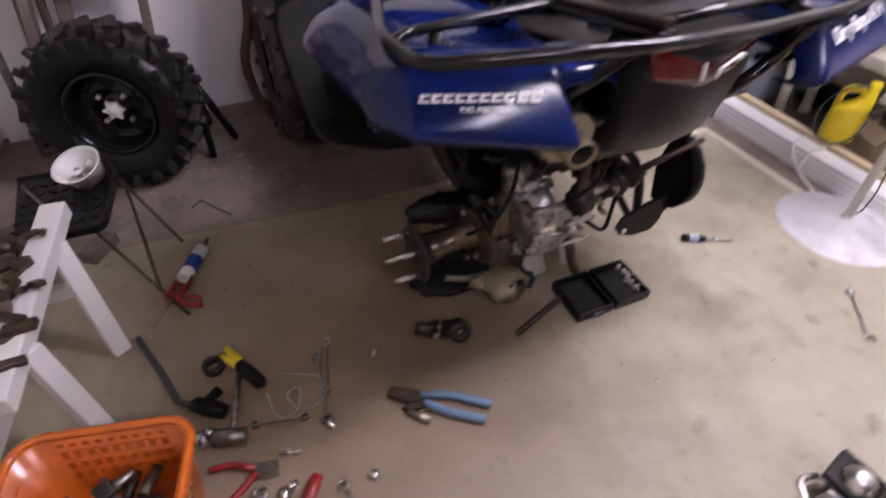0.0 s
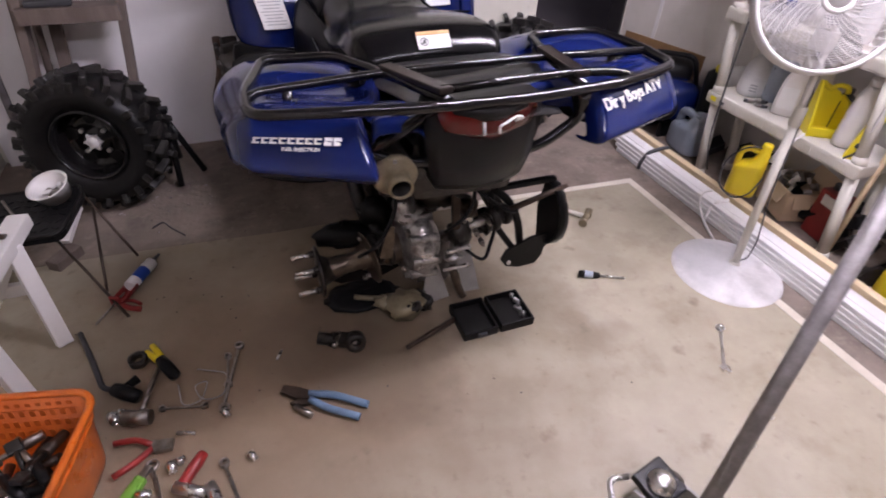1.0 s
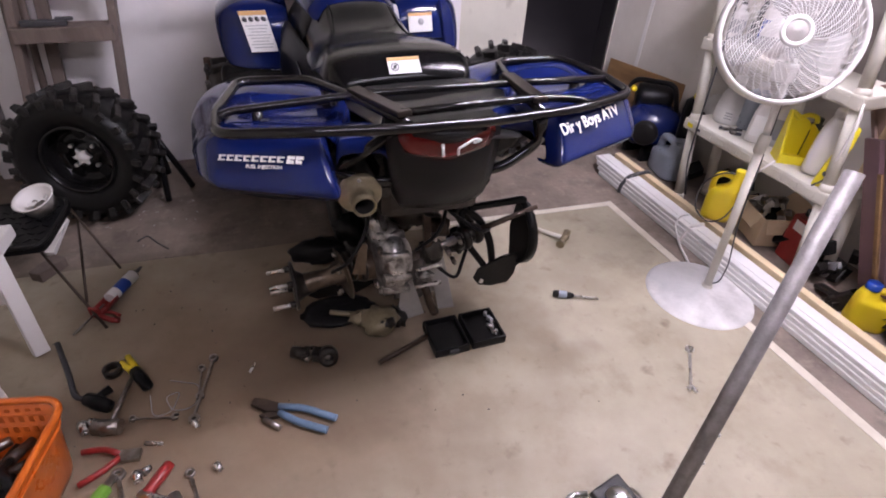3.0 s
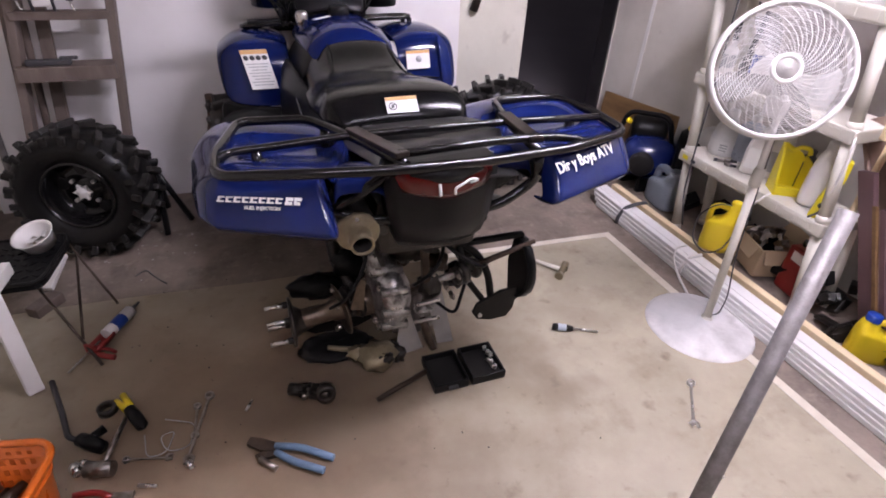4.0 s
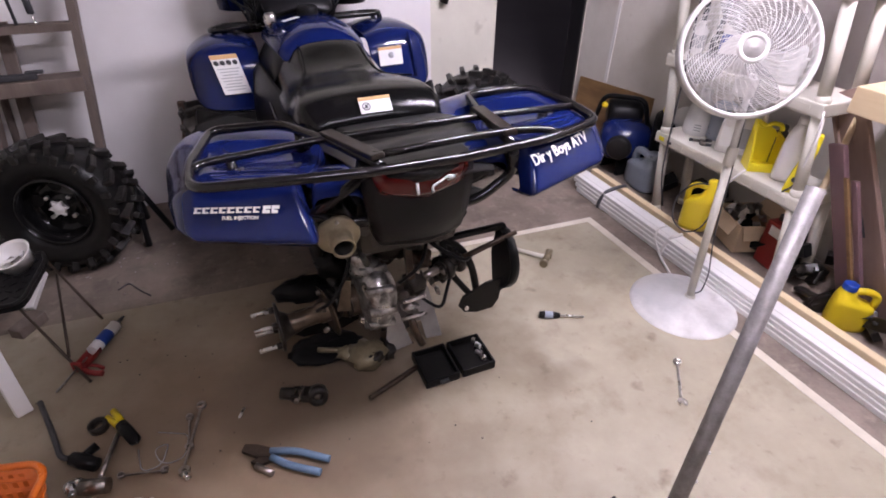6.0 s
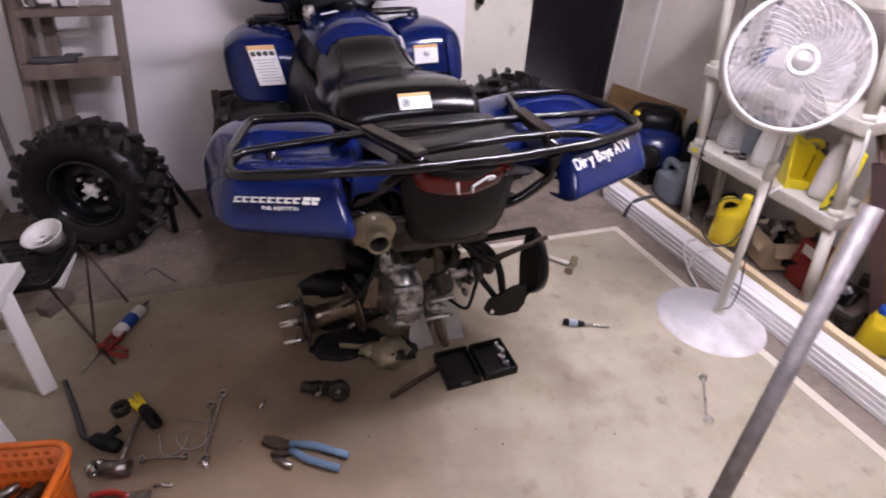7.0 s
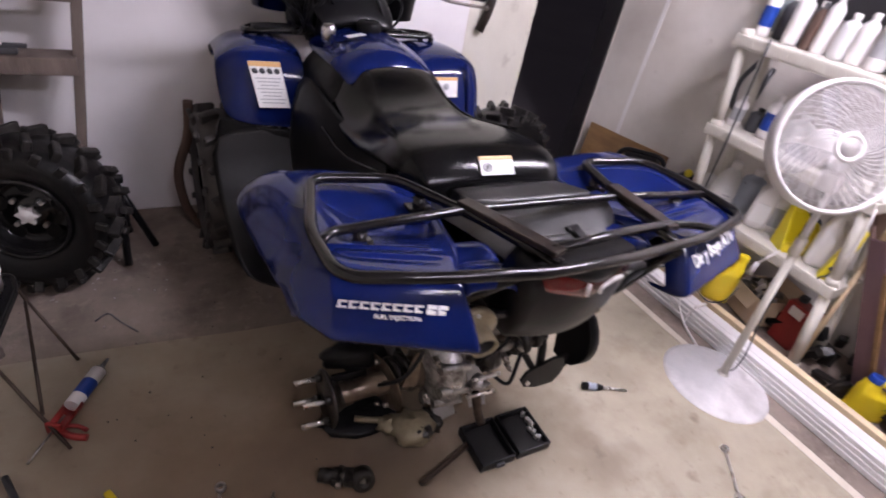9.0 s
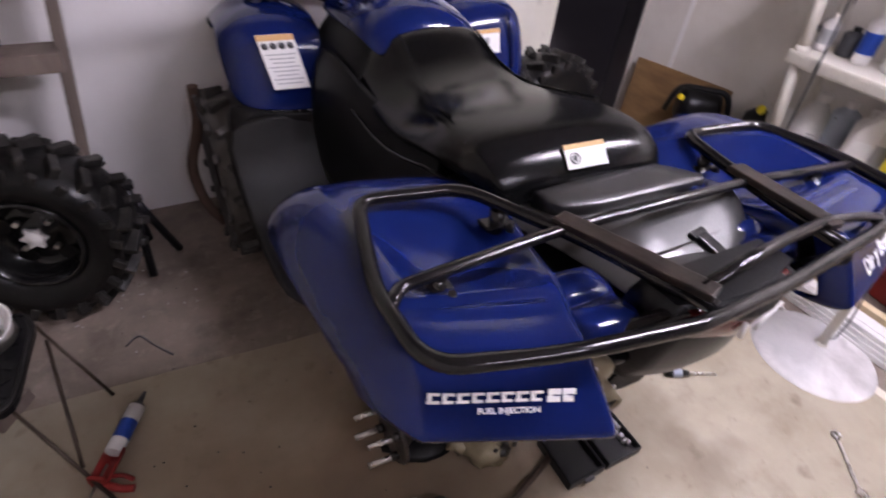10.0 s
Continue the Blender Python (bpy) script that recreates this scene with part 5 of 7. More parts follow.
def bottle(name, label, x, y, z, r, h, body, cap=WHITEPL, neck=0.35, shoulder=0.72, oval=1.0, turn=0.0, tag=None, group="bottles on the shelf", tip=0.0):
    """A bottle standing at a place, with body, cap and a paper label where seen."""
    b = thing(name, label, "bottle", pose(x, y, z, 0, tip, turn), group=group)
    part("body", Geo().lathe([(0.0001, 0.0), (r * 0.9, 0.0), (r, 0.012), (r, h * shoulder), (r * 0.85, h * (shoulder + 0.06)), (r * neck, h * 0.86), (r * neck, h * 0.9)], 24, Matrix.Diagonal((oval, 1, 1, 1))), body, b)
    part("cap", Geo().lathe([(r * neck * 1.15, h * 0.87), (r * neck * 1.2, h * 0.98), (r * neck * 0.9, h), (0.0001, h)], 18), cap, b)
    if tag:
        part("paper_label", Geo().lathe([(r * 1.012, h * 0.2), (r * 1.012, h * 0.6)], 24, Matrix.Diagonal((oval, 1, 1, 1))), tag, b)
    return b


def jug(name, label, x, y, z, w, d, h, body, cap, turn=0.0, group="", tag=None):
    """A handled jug: moulded body with a grip hole at the back and a screw cap."""
    j = thing(name, label, "jug", pose(x, y, z, 0, 0, turn), group=group)
    rows = ((0.92, 0.0, 0.0), (1, 0.0, 0.03), (1, 0.0, 0.48), (0.97, -0.01, 0.56), (0.7, -0.13, 0.62), (0.46, -0.24, 0.68), (0.4, -0.26, 0.8), (0.3, -0.26, 0.87), (0.3, -0.26, 0.9))
    part("body", Geo().ring_skin([[(sx * w / 2 * a + o * w, sy * d / 2 * min(1, a * 1.5), h * c) for sx, sy in ((-1, -0.6), (-0.7, -1), (0.7, -1), (1, -0.6), (1, 0.6), (0.7, 1), (-0.7, 1), (-1, 0.6))] for a, o, c in rows]), body, j, sub=1)
    part("handle", Geo().tube([(-w * 0.2, 0, h * 0.83), (w * 0.22, 0, h * 0.87), (w * 0.43, 0, h * 0.78), (w * 0.42, 0, h * 0.5)], min(w, d) * 0.15, 10, bend=0.03), body, j)
    part("cap", Geo().lathe([(w * 0.17, h * 0.87), (w * 0.17, h * 0.985), (w * 0.14, h), (0.0001, h)], 18, pose(-w * 0.26, 0, 0)), cap, j)
    if tag:
        part("paper_label", Geo().box((-w * 0.02, -d / 2 - 0.001, h * 0.3), (w * 0.6, 0.002, h * 0.35)), tag, j)
    return j


# lowest shelf board: row of bottles and jugs
def seen(x, y, z):
    """A pose at a place, its x axis to the right and its y axis away as one looks across the garage at the shelf."""
    return pose(x, y, z, 0, 0, -57.9)


milk = thing("milky_jug", "milky translucent jug with a pale label", "jug", seen(2.27, 1.265, 0.386))
part("body", Geo().lathe([(0.0001, 0.0), (0.054, 0.0), (0.06, 0.01), (0.058, 0.08), (0.05, 0.12), (0.03, 0.155), (0.02, 0.165), (0.02, 0.18)], 26), FROST, milk)
part("cap", Geo().lathe([(0.024, 0.172), (0.024, 0.195), (0.02, 0.2), (0.0001, 0.2)], 18), WHITEPL, milk)
part("paper_label", Geo().lathe([(0.0605, 0.02), (0.0595, 0.07)], 26), WHITE, milk)
for k in range(3):
    part("print_line", Geo().box((0.01, -0.0608, 0.03 + 0.012 * k), (0.03, 0.002, 0.004)), PALEINK, milk)
bottle("bottle", "grey-white milky bottle with a white cap", 2.31, 1.18, 0.386, 0.05, 0.2, SMOKE, WHITEPL)
random.seed(31)
for k in range(7):
    thing("loose_fitting", "small dark metal fitting lying on the shelf", "fitting", seen(random.uniform(2.17, 2.26), 1.19 - 0.012 * k, 0.394), Geo().rod((-0.012, 0, 0), (0.012, 0.006, 0.0), 0.008, 0.006, n=8), STEEL if k % 3 else INK, group="fittings on the shelf")
for x, y, h, tag in ((2.22, 1.055, 0.235, WHITE), (2.27, 1.0, 0.24, PALEINK)):
    flat = thing("flat_bottle", "white flat oil bottle with a slanted shoulder", "bottle", seen(x, y, 0.386), group="bottles on the shelf")
    part("body", Geo().ring_skin([[(px * w + off, py * 0.028, z) for px, py in ((-1, -0.7), (-0.8, -1), (0.8, -1), (1, -0.7), (1, 0.7), (0.8, 1), (-0.8, 1), (-1, 0.7))] for w, off, z in ((0.042, 0, 0.0), (0.045, 0, 0.01), (0.045, 0, 0.13), (0.036, 0.006, 0.165), (0.02, 0.018, 0.195), (0.015, 0.02, 0.205), (0.015, 0.02, 0.212))]), WHITEPL, flat, sub=1)
    part("cap", Geo().lathe([(0.018, 0.208), (0.018, h - 0.003), (0.015, h), (0.0001, h)], 16, pose(0.02, 0, 0)), WHITEPL, flat)
    part("paper_label", Geo().box((0, -0.0287, 0.075), (0.06, 0.0015, 0.085)), tag, flat)
bottle("bottle", "white bottle in the shade of the shelf", 2.305, 1.09, 0.386, 0.045, 0.2, WHITEPL, WHITEPL)
scoop = thing("open_jug", "bright yellow jug cut open, paper label on its side", "jug", seen(2.215, 0.885, 0.386) @ pose(0, 0, 0, 0, 0, 24))
part("bottom", Geo().box((0, 0, 0.006), (0.10, 0.09, 0.012), bevel=0.004), LIME, scoop)
part("back", Geo().plate([(-0.05, 0.0), (0.05, 0.0), (0.052, 0.12), (0.03, 0.15), (-0.036, 0.185), (-0.05, 0.15)], -0.004, 0.004, pose(0, 0.043, 0, 90, 0, 0)), LIME, scoop)
part("side", Geo().plate([(-0.045, 0.0), (0.045, 0.0), (0.045, 0.185), (0.028, 0.19), (-0.03, 0.05)], -0.004, 0.004, pose(-0.048, 0, 0, 90, 0, 90)), LIME, scoop)
wall = part("side", Geo().plate([(-0.045, 0.0), (0.045, 0.0), (0.045, 0.14), (-0.02, 0.135), (-0.045, 0.11)], -0.004, 0.004, pose(0.048, 0, 0, 90, 0, 90)), LIME, scoop)
part("paper_label", Geo().box((0.0525, -0.002, 0.07), (0.0015, 0.06, 0.075)), WHITE, wall)
part("front_lip", Geo().box((0, -0.042, 0.022), (0.10, 0.008, 0.03), bevel=0.003), LIME, scoop)
part("handle", Geo().tube([(-0.04, 0.04, 0.18), (-0.01, 0.038, 0.155), (0.012, 0.036, 0.176), (0.045, 0.03, 0.172), (0.05, 0.028, 0.15)], 0.009, 10, bend=0.015), LIME, scoop)
tall = thing("oil_jug", "white plastic jug with a moulded hand grip", "jug", seen(2.215, 0.768, 0.386))
part("body", Geo().ring_skin([[(px * w + off, py * 0.036, z) for px, py in ((-1, -0.6), (-0.7, -1), (0.7, -1), (1, -0.6), (1, 0.6), (0.7, 1), (-0.7, 1), (-1, 0.6))] for w, off, z in ((0.047, 0, 0.0), (0.05, 0, 0.012), (0.05, 0, 0.10), (0.047, 0, 0.15), (0.036, -0.004, 0.195), (0.02, -0.004, 0.22), (0.018, -0.004, 0.23))]), WHITEPL, tall, sub=1)
part("cap", Geo().lathe([(0.024, 0.225), (0.024, 0.247), (0.02, 0.252), (0.0001, 0.252)], 18, pose(-0.004, 0, 0)), WHITEPL, tall)
part("handle", Geo().tube([(0.03, -0.005, 0.205), (0.052, -0.005, 0.19), (0.056, -0.005, 0.14), (0.048, -0.005, 0.10)], 0.010, 8, bend=0.02), WHITEPL, tall)
slim = thing("slim_bottle", "slim fluorescent yellow bottle with black hook", "bottle", seen(2.15, 0.705, 0.386) @ pose(0, 0, 0, 0, 9, 0))
part("body", Geo().plate([(-0.015, 0.0), (0.013, 0.0), (0.019, 0.06), (0.018, 0.17), (0.008, 0.225), (-0.003, 0.23), (-0.012, 0.19), (-0.018, 0.08)], -0.016, 0.016, pose(0, 0, 0, 90, 0, 0)), LIME, slim)
part("hook", Geo().tube([(0.0, -0.019, 0.06), (0.012, -0.021, 0.045), (0.004, -0.022, 0.02), (-0.012, -0.022, 0.0), (0.002, -0.022, -0.016), (0.014, -0.021, 0.0)], 0.0035, 8, bend=0.008).ball((0.002, -0.019, 0.055), 0.01, 7), INK, slim)
bottle("bottle", "small dark bottle at the back of the shelf", 2.31, 0.9, 0.386, 0.04, 0.16, INK, INK)
# middle board
bottle("bottle", "small white bottle with a pale label", 2.24, 1.36, 0.721, 0.028, 0.13, WHITEPL, WHITEPL, tag=PALEINK)
bottle("bottle", "dark bottle lying in a box of parts", 2.28, 1.29, 0.721, 0.035, 0.10, INK, GREYPL)
bottle("bottle", "white spray can with a blue stripe on the shelf", 2.25, 1.22, 0.721, 0.03, 0.18, WHITEPL, WHITEPL, tag=BLUEPL)
bottle("bottle", "clear bottle with a white cap", 2.21, 0.90, 0.721, 0.036, 0.17, FROST, WHITEPL)
bottle("bottle", "milky round bottle with a white cap", 2.28, 1.11, 0.721, 0.05, 0.14, FROST, WHITEPL)
box1 = thing("parts_box", "clear plastic box of small parts on the shelf", "box", pose(2.27, 1.0, 0.721))
part("tray", Geo().box((0, 0, 0.03), (0.15, 0.14, 0.06), bevel=0.008), FROST, box1)
part("lid", Geo().box((0, 0, 0.066), (0.156, 0.146, 0.01), bevel=0.004), WHITEPL, box1)
# top board: row of tall bottles and tubes
for y, r, h, body, cap, tag, lab in ((1.36, 0.027, 0.19, WHITEPL, WHITEPL, BLUEPL, "white spray can with a blue stripe"), (1.235, 0.032, 0.20, WHITEPL, WHITEPL, None, "tall white bottle with a pump top"), (1.165, 0.024, 0.17, BRICKRED, INK, None, "dark reddish spray can"), (1.12, 0.027, 0.21, WHITEPL, WHITEPL, None, "white slim bottle"), (1.045, 0.034, 0.16, FROST, WHITEPL, None, "clear bottle half full"), (0.985, 0.03, 0.175, WHITEPL, WHITEPL, None, "white bottle"), (0.91, 0.034, 0.22, WHITEPL, WHITEPL, PALEINK, "white bottle with a grey label"), (0.835, 0.03, 0.18, FROST, WHITEPL, None, "milky bottle"), (0.76, 0.032, 0.20, WHITEPL, WHITEPL, None, "white bottle"), (0.69, 0.028, 0.2, REDPL, WHITEPL, None, "red and white tube")):
    bottle("bottle", lab + " on the top shelf", 2.24, y + 0.07, 1.078, r, h, body, cap, tag=tag)
for y in (1.3, 1.19, 1.0, 0.87, 0.72):
    bottle("bottle", "dark bottle behind others on the top shelf", 2.315, y + 0.09, 1.078, 0.032, 0.17, INK if y != 1.0 else GREYPL, WHITEPL)
crate2 = thing("white_carton", "white carton with a dark name bar on the shelf", "carton", pose(2.20, 0.83, 1.078))
part("carton", Geo().box((0.02, 0, 0.045), (0.12, 0.10, 0.09), bevel=0.002), WHITEPL, crate2)
part("name_bar", Geo().box((-0.0405, 0, 0.055), (0.002, 0.05, 0.018)), INK, crate2)
thing("dark_board", "dark board on the wall behind the top shelf", "board", None, Geo().box((2.485, 0.55, 1.42), (0.02, 1.75, 0.45), bevel=0.003), DARK)
thing("cloth_bag", "grey-green cloth bag hanging over the shelf corner", "bag", None, Geo().ring_skin([[(2.40 + 0.05 * a * math.cos(t), 1.46 + 0.09 * a * math.sin(t) + 0.01 * math.sin(3 * t), z) for t in [2 * math.pi * i / 14 for i in range(14)]] for a, z in ((0.2, 1.06), (0.7, 1.09), (0.95, 1.16), (1.0, 1.26), (0.8, 1.36), (0.3, 1.42))]), CANVAS)
thing("extension_cord", "black cord hanging over the shelf front", "cord", None, Geo().tube([(2.11, 1.30, 1.09), (2.108, 1.29, 0.95), (2.11, 1.275, 0.7), (2.105, 1.26, 0.42), (2.11, 1.25, 0.2), (2.14, 1.22, 0.05)], 0.004, 6, bend=0.1), INK)
thing("extension_cord", "black cable loop hanging from the wall", "cord", None, Geo().tube([(2.47, 1.50, 0.98), (2.44, 1.55, 0.85), (2.45, 1.52, 0.72), (2.46, 1.45, 0.78), (2.46, 1.43, 0.95)], 0.012, 8, bend=0.08), INK)
thing("extension_cord", "white cord hanging from the shelf", "cord", None, Geo().tube([(2.13, 0.68, 0.70), (2.12, 0.66, 0.6), (2.13, 0.67, 0.5), (2.16, 0.69, 0.44)], 0.004, 6, bend=0.1), WHITEPL)

# ---- things on the floor along the right-hand wall ----
thing("plywood_sheet", "brown plywood sheet leaning against the wall", "board", None, Geo().box((0, 0, 0), (0.012, 0.53, 0.375), pose(2.375, 1.97, 0.19, -1, 5, 11), bevel=0.002), PLY)
comp = thing("air_compressor", "blue air compressor with black motor by the wall", "compressor", pose(2.29, 1.71, 0))
part("tank", Geo().lathe([(0.0001, -0.14), (0.08, -0.13), (0.11, -0.09), (0.115, 0.0), (0.11, 0.09), (0.08, 0.13), (0.0001, 0.14)], 32, pose(0, 0, 0.175, 0, 90, -35)), DEEPBLUE, comp, "glossy dark blue tank")
part("end_plate", Geo().lathe([(0.0001, 0.03), (0.05, 0.03), (0.062, 0.022), (0.066, 0.0)], 28, pose(-0.105, -0.075, 0.175, 0, -90, 35)), GREYPL, comp)
part("motor", Geo().lathe([(0.0001, -0.09), (0.07, -0.09), (0.08, -0.06), (0.08, 0.06), (0.07, 0.09), (0.0001, 0.09)], 24, pose(0.03, 0.08, 0.29, 0, 90, -35)), BLACKPL, comp)
part("handle", Geo().tube([(-0.10, 0.16, 0.26), (-0.08, 0.14, 0.39), (0.03, -0.05, 0.41), (0.06, -0.08, 0.26)], 0.013, 10, bend=0.05), BLACKPL, comp)
part("foot", Geo().box((0, -0.06, 0.04), (0.16, 0.03, 0.08), bevel=0.008), BLACKPL, comp)
part("foot", Geo().box((0, 0.08, 0.04), (0.16, 0.03, 0.08), bevel=0.008), BLACKPL, comp)
part("gauge", Geo().lathe([(0.0001, 0.02), (0.014, 0.02), (0.014, 0.0)], 16, pose(-0.10, 0.09, 0.35, 0, -60, 0)), YELLOW, comp)
pump = thing("spray_pump", "black pump with a yellow knob beside the shelf", "pump", pose(2.33, 1.50, 0))
part("body", Geo().lathe([(0.0001, 0.0), (0.05, 0.0), (0.055, 0.25), (0.06, 0.33), (0.055, 0.38), (0.02, 0.41), (0.0001, 0.41)], 22), BLACKPL, pump)
part("knob", Geo().ball((-0.03, -0.015, 0.415), 0.02, 8), LIME, pump)
thing("rag", "crumpled pale rag beside the shelf", "rag", pose(2.36, 1.40, 0.33), Geo().ball((0, 0, 0.06), 0.07, 9, None, (1, 1.1, 0.8)), FROST)
jug("fluid_jug", "smoky translucent plastic jug by the shelf post", 2.26, 1.50, 0, 0.22, 0.13, 0.21, SMOKE, SMOKE, 80)
jug("coolant_jug", "yellow plastic jug with a cord looped round it", 2.062, 0.975, 0.0885, 0.12, 0.08, 0.235, YELLOW, YELLOW, 128)
thing("extension_cord", "dark cord with a white plug over the yellow jug", "cord", None, Geo().tube([(2.10, 0.92, 0.30), (2.03, 0.99, 0.31), (2.0, 1.05, 0.22), (1.995, 1.03, 0.11), (2.0, 0.95, 0.088), (2.02, 0.90, 0.13), (2.06, 0.90, 0.2)], 0.0035, 6, bend=0.08), INK)
thing("plug", "white electric plug on a cord", "plug", None, Geo().rod((2.06, 0.895, 0.28), (2.065, 0.89, 0.335), 0.014, 0.008).rod((2.065, 0.89, 0.335), (2.11, 0.86, 0.41), 0.004), WHITEPL)
cb = thing("cardboard_box", "open cardboard box full of small metal parts", "box", pose(2.30, 0.90, 0, 0, 0, -20))
for x, y, w, d in ((-0.085, 0, 0.006, 0.2), (0.085, 0, 0.006, 0.2), (0, -0.1, 0.17, 0.006), (0, 0.1, 0.17, 0.006)):
    part("side", Geo().box((x, y, 0.075), (w, d, 0.13)), CARD, cb)
part("bottom", Geo().box((0, 0, 0.012), (0.17, 0.2, 0.008)), CARD, cb)
for k in range(4):
    part("flap", Geo().box((0, 0.03, 0), (0.15, 0.06, 0.004), pose(0, 0, 0.138, 0, 0, 90 * k) @ pose(0, 0.1 if k % 2 == 0 else 0.085, 0, -62 if k < 3 else 50)), CARD, cb)
random.seed(5)
junk = Geo()
for k in range(26):
    m = pose(random.uniform(-0.06, 0.06), random.uniform(-0.075, 0.075), random.uniform(0.12, 0.16), random.uniform(0, 180), random.uniform(0, 180), random.uniform(0, 180))
    junk.box((0, 0, 0), (random.uniform(0.02, 0.06), random.uniform(0.01, 0.03), 0.012), m)
tagged(part("scrap_metal", junk, STEEL, cb), kind="stuff")
can = thing("red_can", "red square can with a white label", "can", pose(2.275, 0.715, 0, 0, 0, -10))
part("body", Geo().box((0, 0, 0.1), (0.08, 0.115, 0.2), bevel=0.01), REDPL, can)
part("lid", Geo().rod((0.01, 0.03, 0.2), (0.01, 0.03, 0.222), 0.018), INK, can)
part("paper_label", Geo().box((-0.041, 0.0, 0.165), (0.002, 0.06, 0.042)), WHITE, can)
jug("detergent_jug", "yellow detergent jug with a blue cap", 2.19, 0.345, 0, 0.14, 0.085, 0.185, YELLOW, BLUEPL, -40)
# boards leaning to the right of the shelf
def leaning(bottom, top):
    """A pose at the foot of a leaning board: z up its length, x out from the wall."""
    z = (Vector(top) - Vector(bottom)).normalized()
    y = (Vector((0.35, 1, 0)) - z * z.dot(Vector((0.35, 1, 0)))).normalized()
    x = y.cross(z)
    return Matrix(((x.x, y.x, z.x, bottom[0]), (x.y, y.y, z.y, bottom[1]), (x.z, y.z, z.z, bottom[2]), (0, 0, 0, 1)))


plank = thing("purple_board", "purple-brown stained board leaning by the shelf", "board", leaning((2.27, 0.385, 0.005), (2.20, 0.635, 0.60)))
part("plank", Geo().box((0, 0, 0.32), (0.018, 0.075, 0.64), bevel=0.004), PURPLE, plank)
part("edge_strip", Geo().box((-0.012, -0.05, 0.32), (0.01, 0.02, 0.42), bevel=0.003), PLY, plank)
part("edge_strip", Geo().box((0.0, -0.075, 0.30), (0.014, 0.026, 0.44), bevel=0.003), PURPLE, plank)
lean2 = thing("ply_panel", "pale brown panel with a slot leaning by the shelf", "board", leaning((2.30, 0.30, 0.005), (2.30, 0.70, 0.665)))
part("panel", Geo().box((0, -0.03, 0.43), (0.018, 0.13, 0.84), bevel=0.004), PINKBOARD, lean2)
part("edge", Geo().box((-0.006, 0.045, 0.43), (0.022, 0.018, 0.85), bevel=0.003), PINKBOARD, lean2)
part("slot", Geo().box((-0.0095, -0.01, 0.38), (0.003, 0.03, 0.11)), INK, lean2)
thing("wooden_stick", "thin wooden stick leaning beside the shelf", "stick", None, Geo().rod((2.16, 0.60, 0.004), (2.3, 0.66, 0.75), 0.011, n=10), PINE)
thing("bench_beam", "pale pine beam of the workbench", "beam", None, Geo().box((2.30, -0.08, 0.76), (0.33, 1.40, 0.085), bevel=0.004), PINE)
thing("bench_leg", "pale pine bench leg", "post", None, Geo().box((2.40, -0.78, 0.359), (0.085, 0.085, 0.717), bevel=0.003), PINE)
thing("red_tool", "red handled tool on the workbench", "tool", None, Geo().tube([(2.22, 0.50, 0.815), (2.24, 0.40, 0.84), (2.24, 0.28, 0.835)], 0.012, 8, bend=0.05), REDPL)
thing("tool_bag", "dark tool bag lying on the workbench", "bag", pose(2.32, 0.42, 0.803), Geo().ball((0, 0, 0.05), 0.09, 8, None, (0.9, 1.5, 0.6)), INK)
random.seed(9)
heap = Geo()
for k in range(40):
    m = pose(random.uniform(2.17, 2.45), random.uniform(0.05, 0.62), random.uniform(0.02, 0.09), random.uniform(0, 180), random.uniform(0, 60), random.uniform(0, 180))
    heap.box((0, 0, 0), (random.uniform(0.04, 0.14), random.uniform(0.02, 0.07), random.uniform(0.01, 0.04)), m, bevel=0.004)
thing("scrap_heap", "dark heap of scrap under the workbench", "scrap", None, heap, GREASE, kind="stuff")
thing("blue_stick", "bright blue round stick leaning low by the wall", "stick", None, Geo().rod((2.16, 0.13, 0.02), (2.36, 0.26, 0.32), 0.016, n=12), BLUEPL)
heap2 = Geo()
for k in range(26):
    m = pose(random.uniform(2.25, 2.45), random.uniform(0.66, 1.36), random.uniform(0.02, 0.12), random.uniform(0, 180), random.uniform(0, 60), random.uniform(0, 180))
    heap2.box((0, 0, 0), (random.uniform(0.04, 0.16), random.uniform(0.03, 0.09), random.uniform(0.02, 0.06)), m, bevel=0.004)
thing("clutter_heap", "dark clutter on the floor under the shelf", "scrap", None, heap2, BLACKPL, kind="stuff")

# ---- floor jack with upright handle ----
jack = thing("floor_jack", "steel trolley jack with tall grey tube handle", "jack", pose(0.925, 0.02, 0))
POLE = axis_pose((-0.057, -0.088, 0.105), (0.299, 0.112, 0.865))
part("handle_tube", Geo().lathe([(0.0138, 0.0), (0.0165, 0.0), (0.0165, 0.863), (0.0138, 0.863), (0.0138, 0.02)], 28, POLE), GALV, jack, "dull grey steel tube")
for z in (0.255, 0.322):
    part("handle_screw", Geo().ball((-0.0162, -0.004, z), 0.0045, 6, POLE), CHROME, jack)
for o in (-0.05, 0.05):
    part("side_plate", Geo().plate([(-0.06, 0.02), (-0.055, 0.085), (0.03, 0.1), (0.36, 0.05), (0.38, 0.02)], -0.004, 0.004, pose(o * 0.98 - 0.02, o * 0.2, 0, 90, 0, -78)), PALESTEEL, jack)
part("top_cover", Geo().box((0, 0, 0), (0.092, 0.09, 0.02), pose(-0.022, 0.035, 0.092, 8, 0, 12), bevel=0.005), GREYPL, jack)
part("carry_loop", Geo().tube([(-0.075, 0.075, 0.085), (-0.125, 0.085, 0.088), (-0.155, 0.02, 0.088), (-0.165, -0.06, 0.088), (-0.10, -0.085, 0.085)], 0.007, 8, bend=0.025), CHROME, jack)
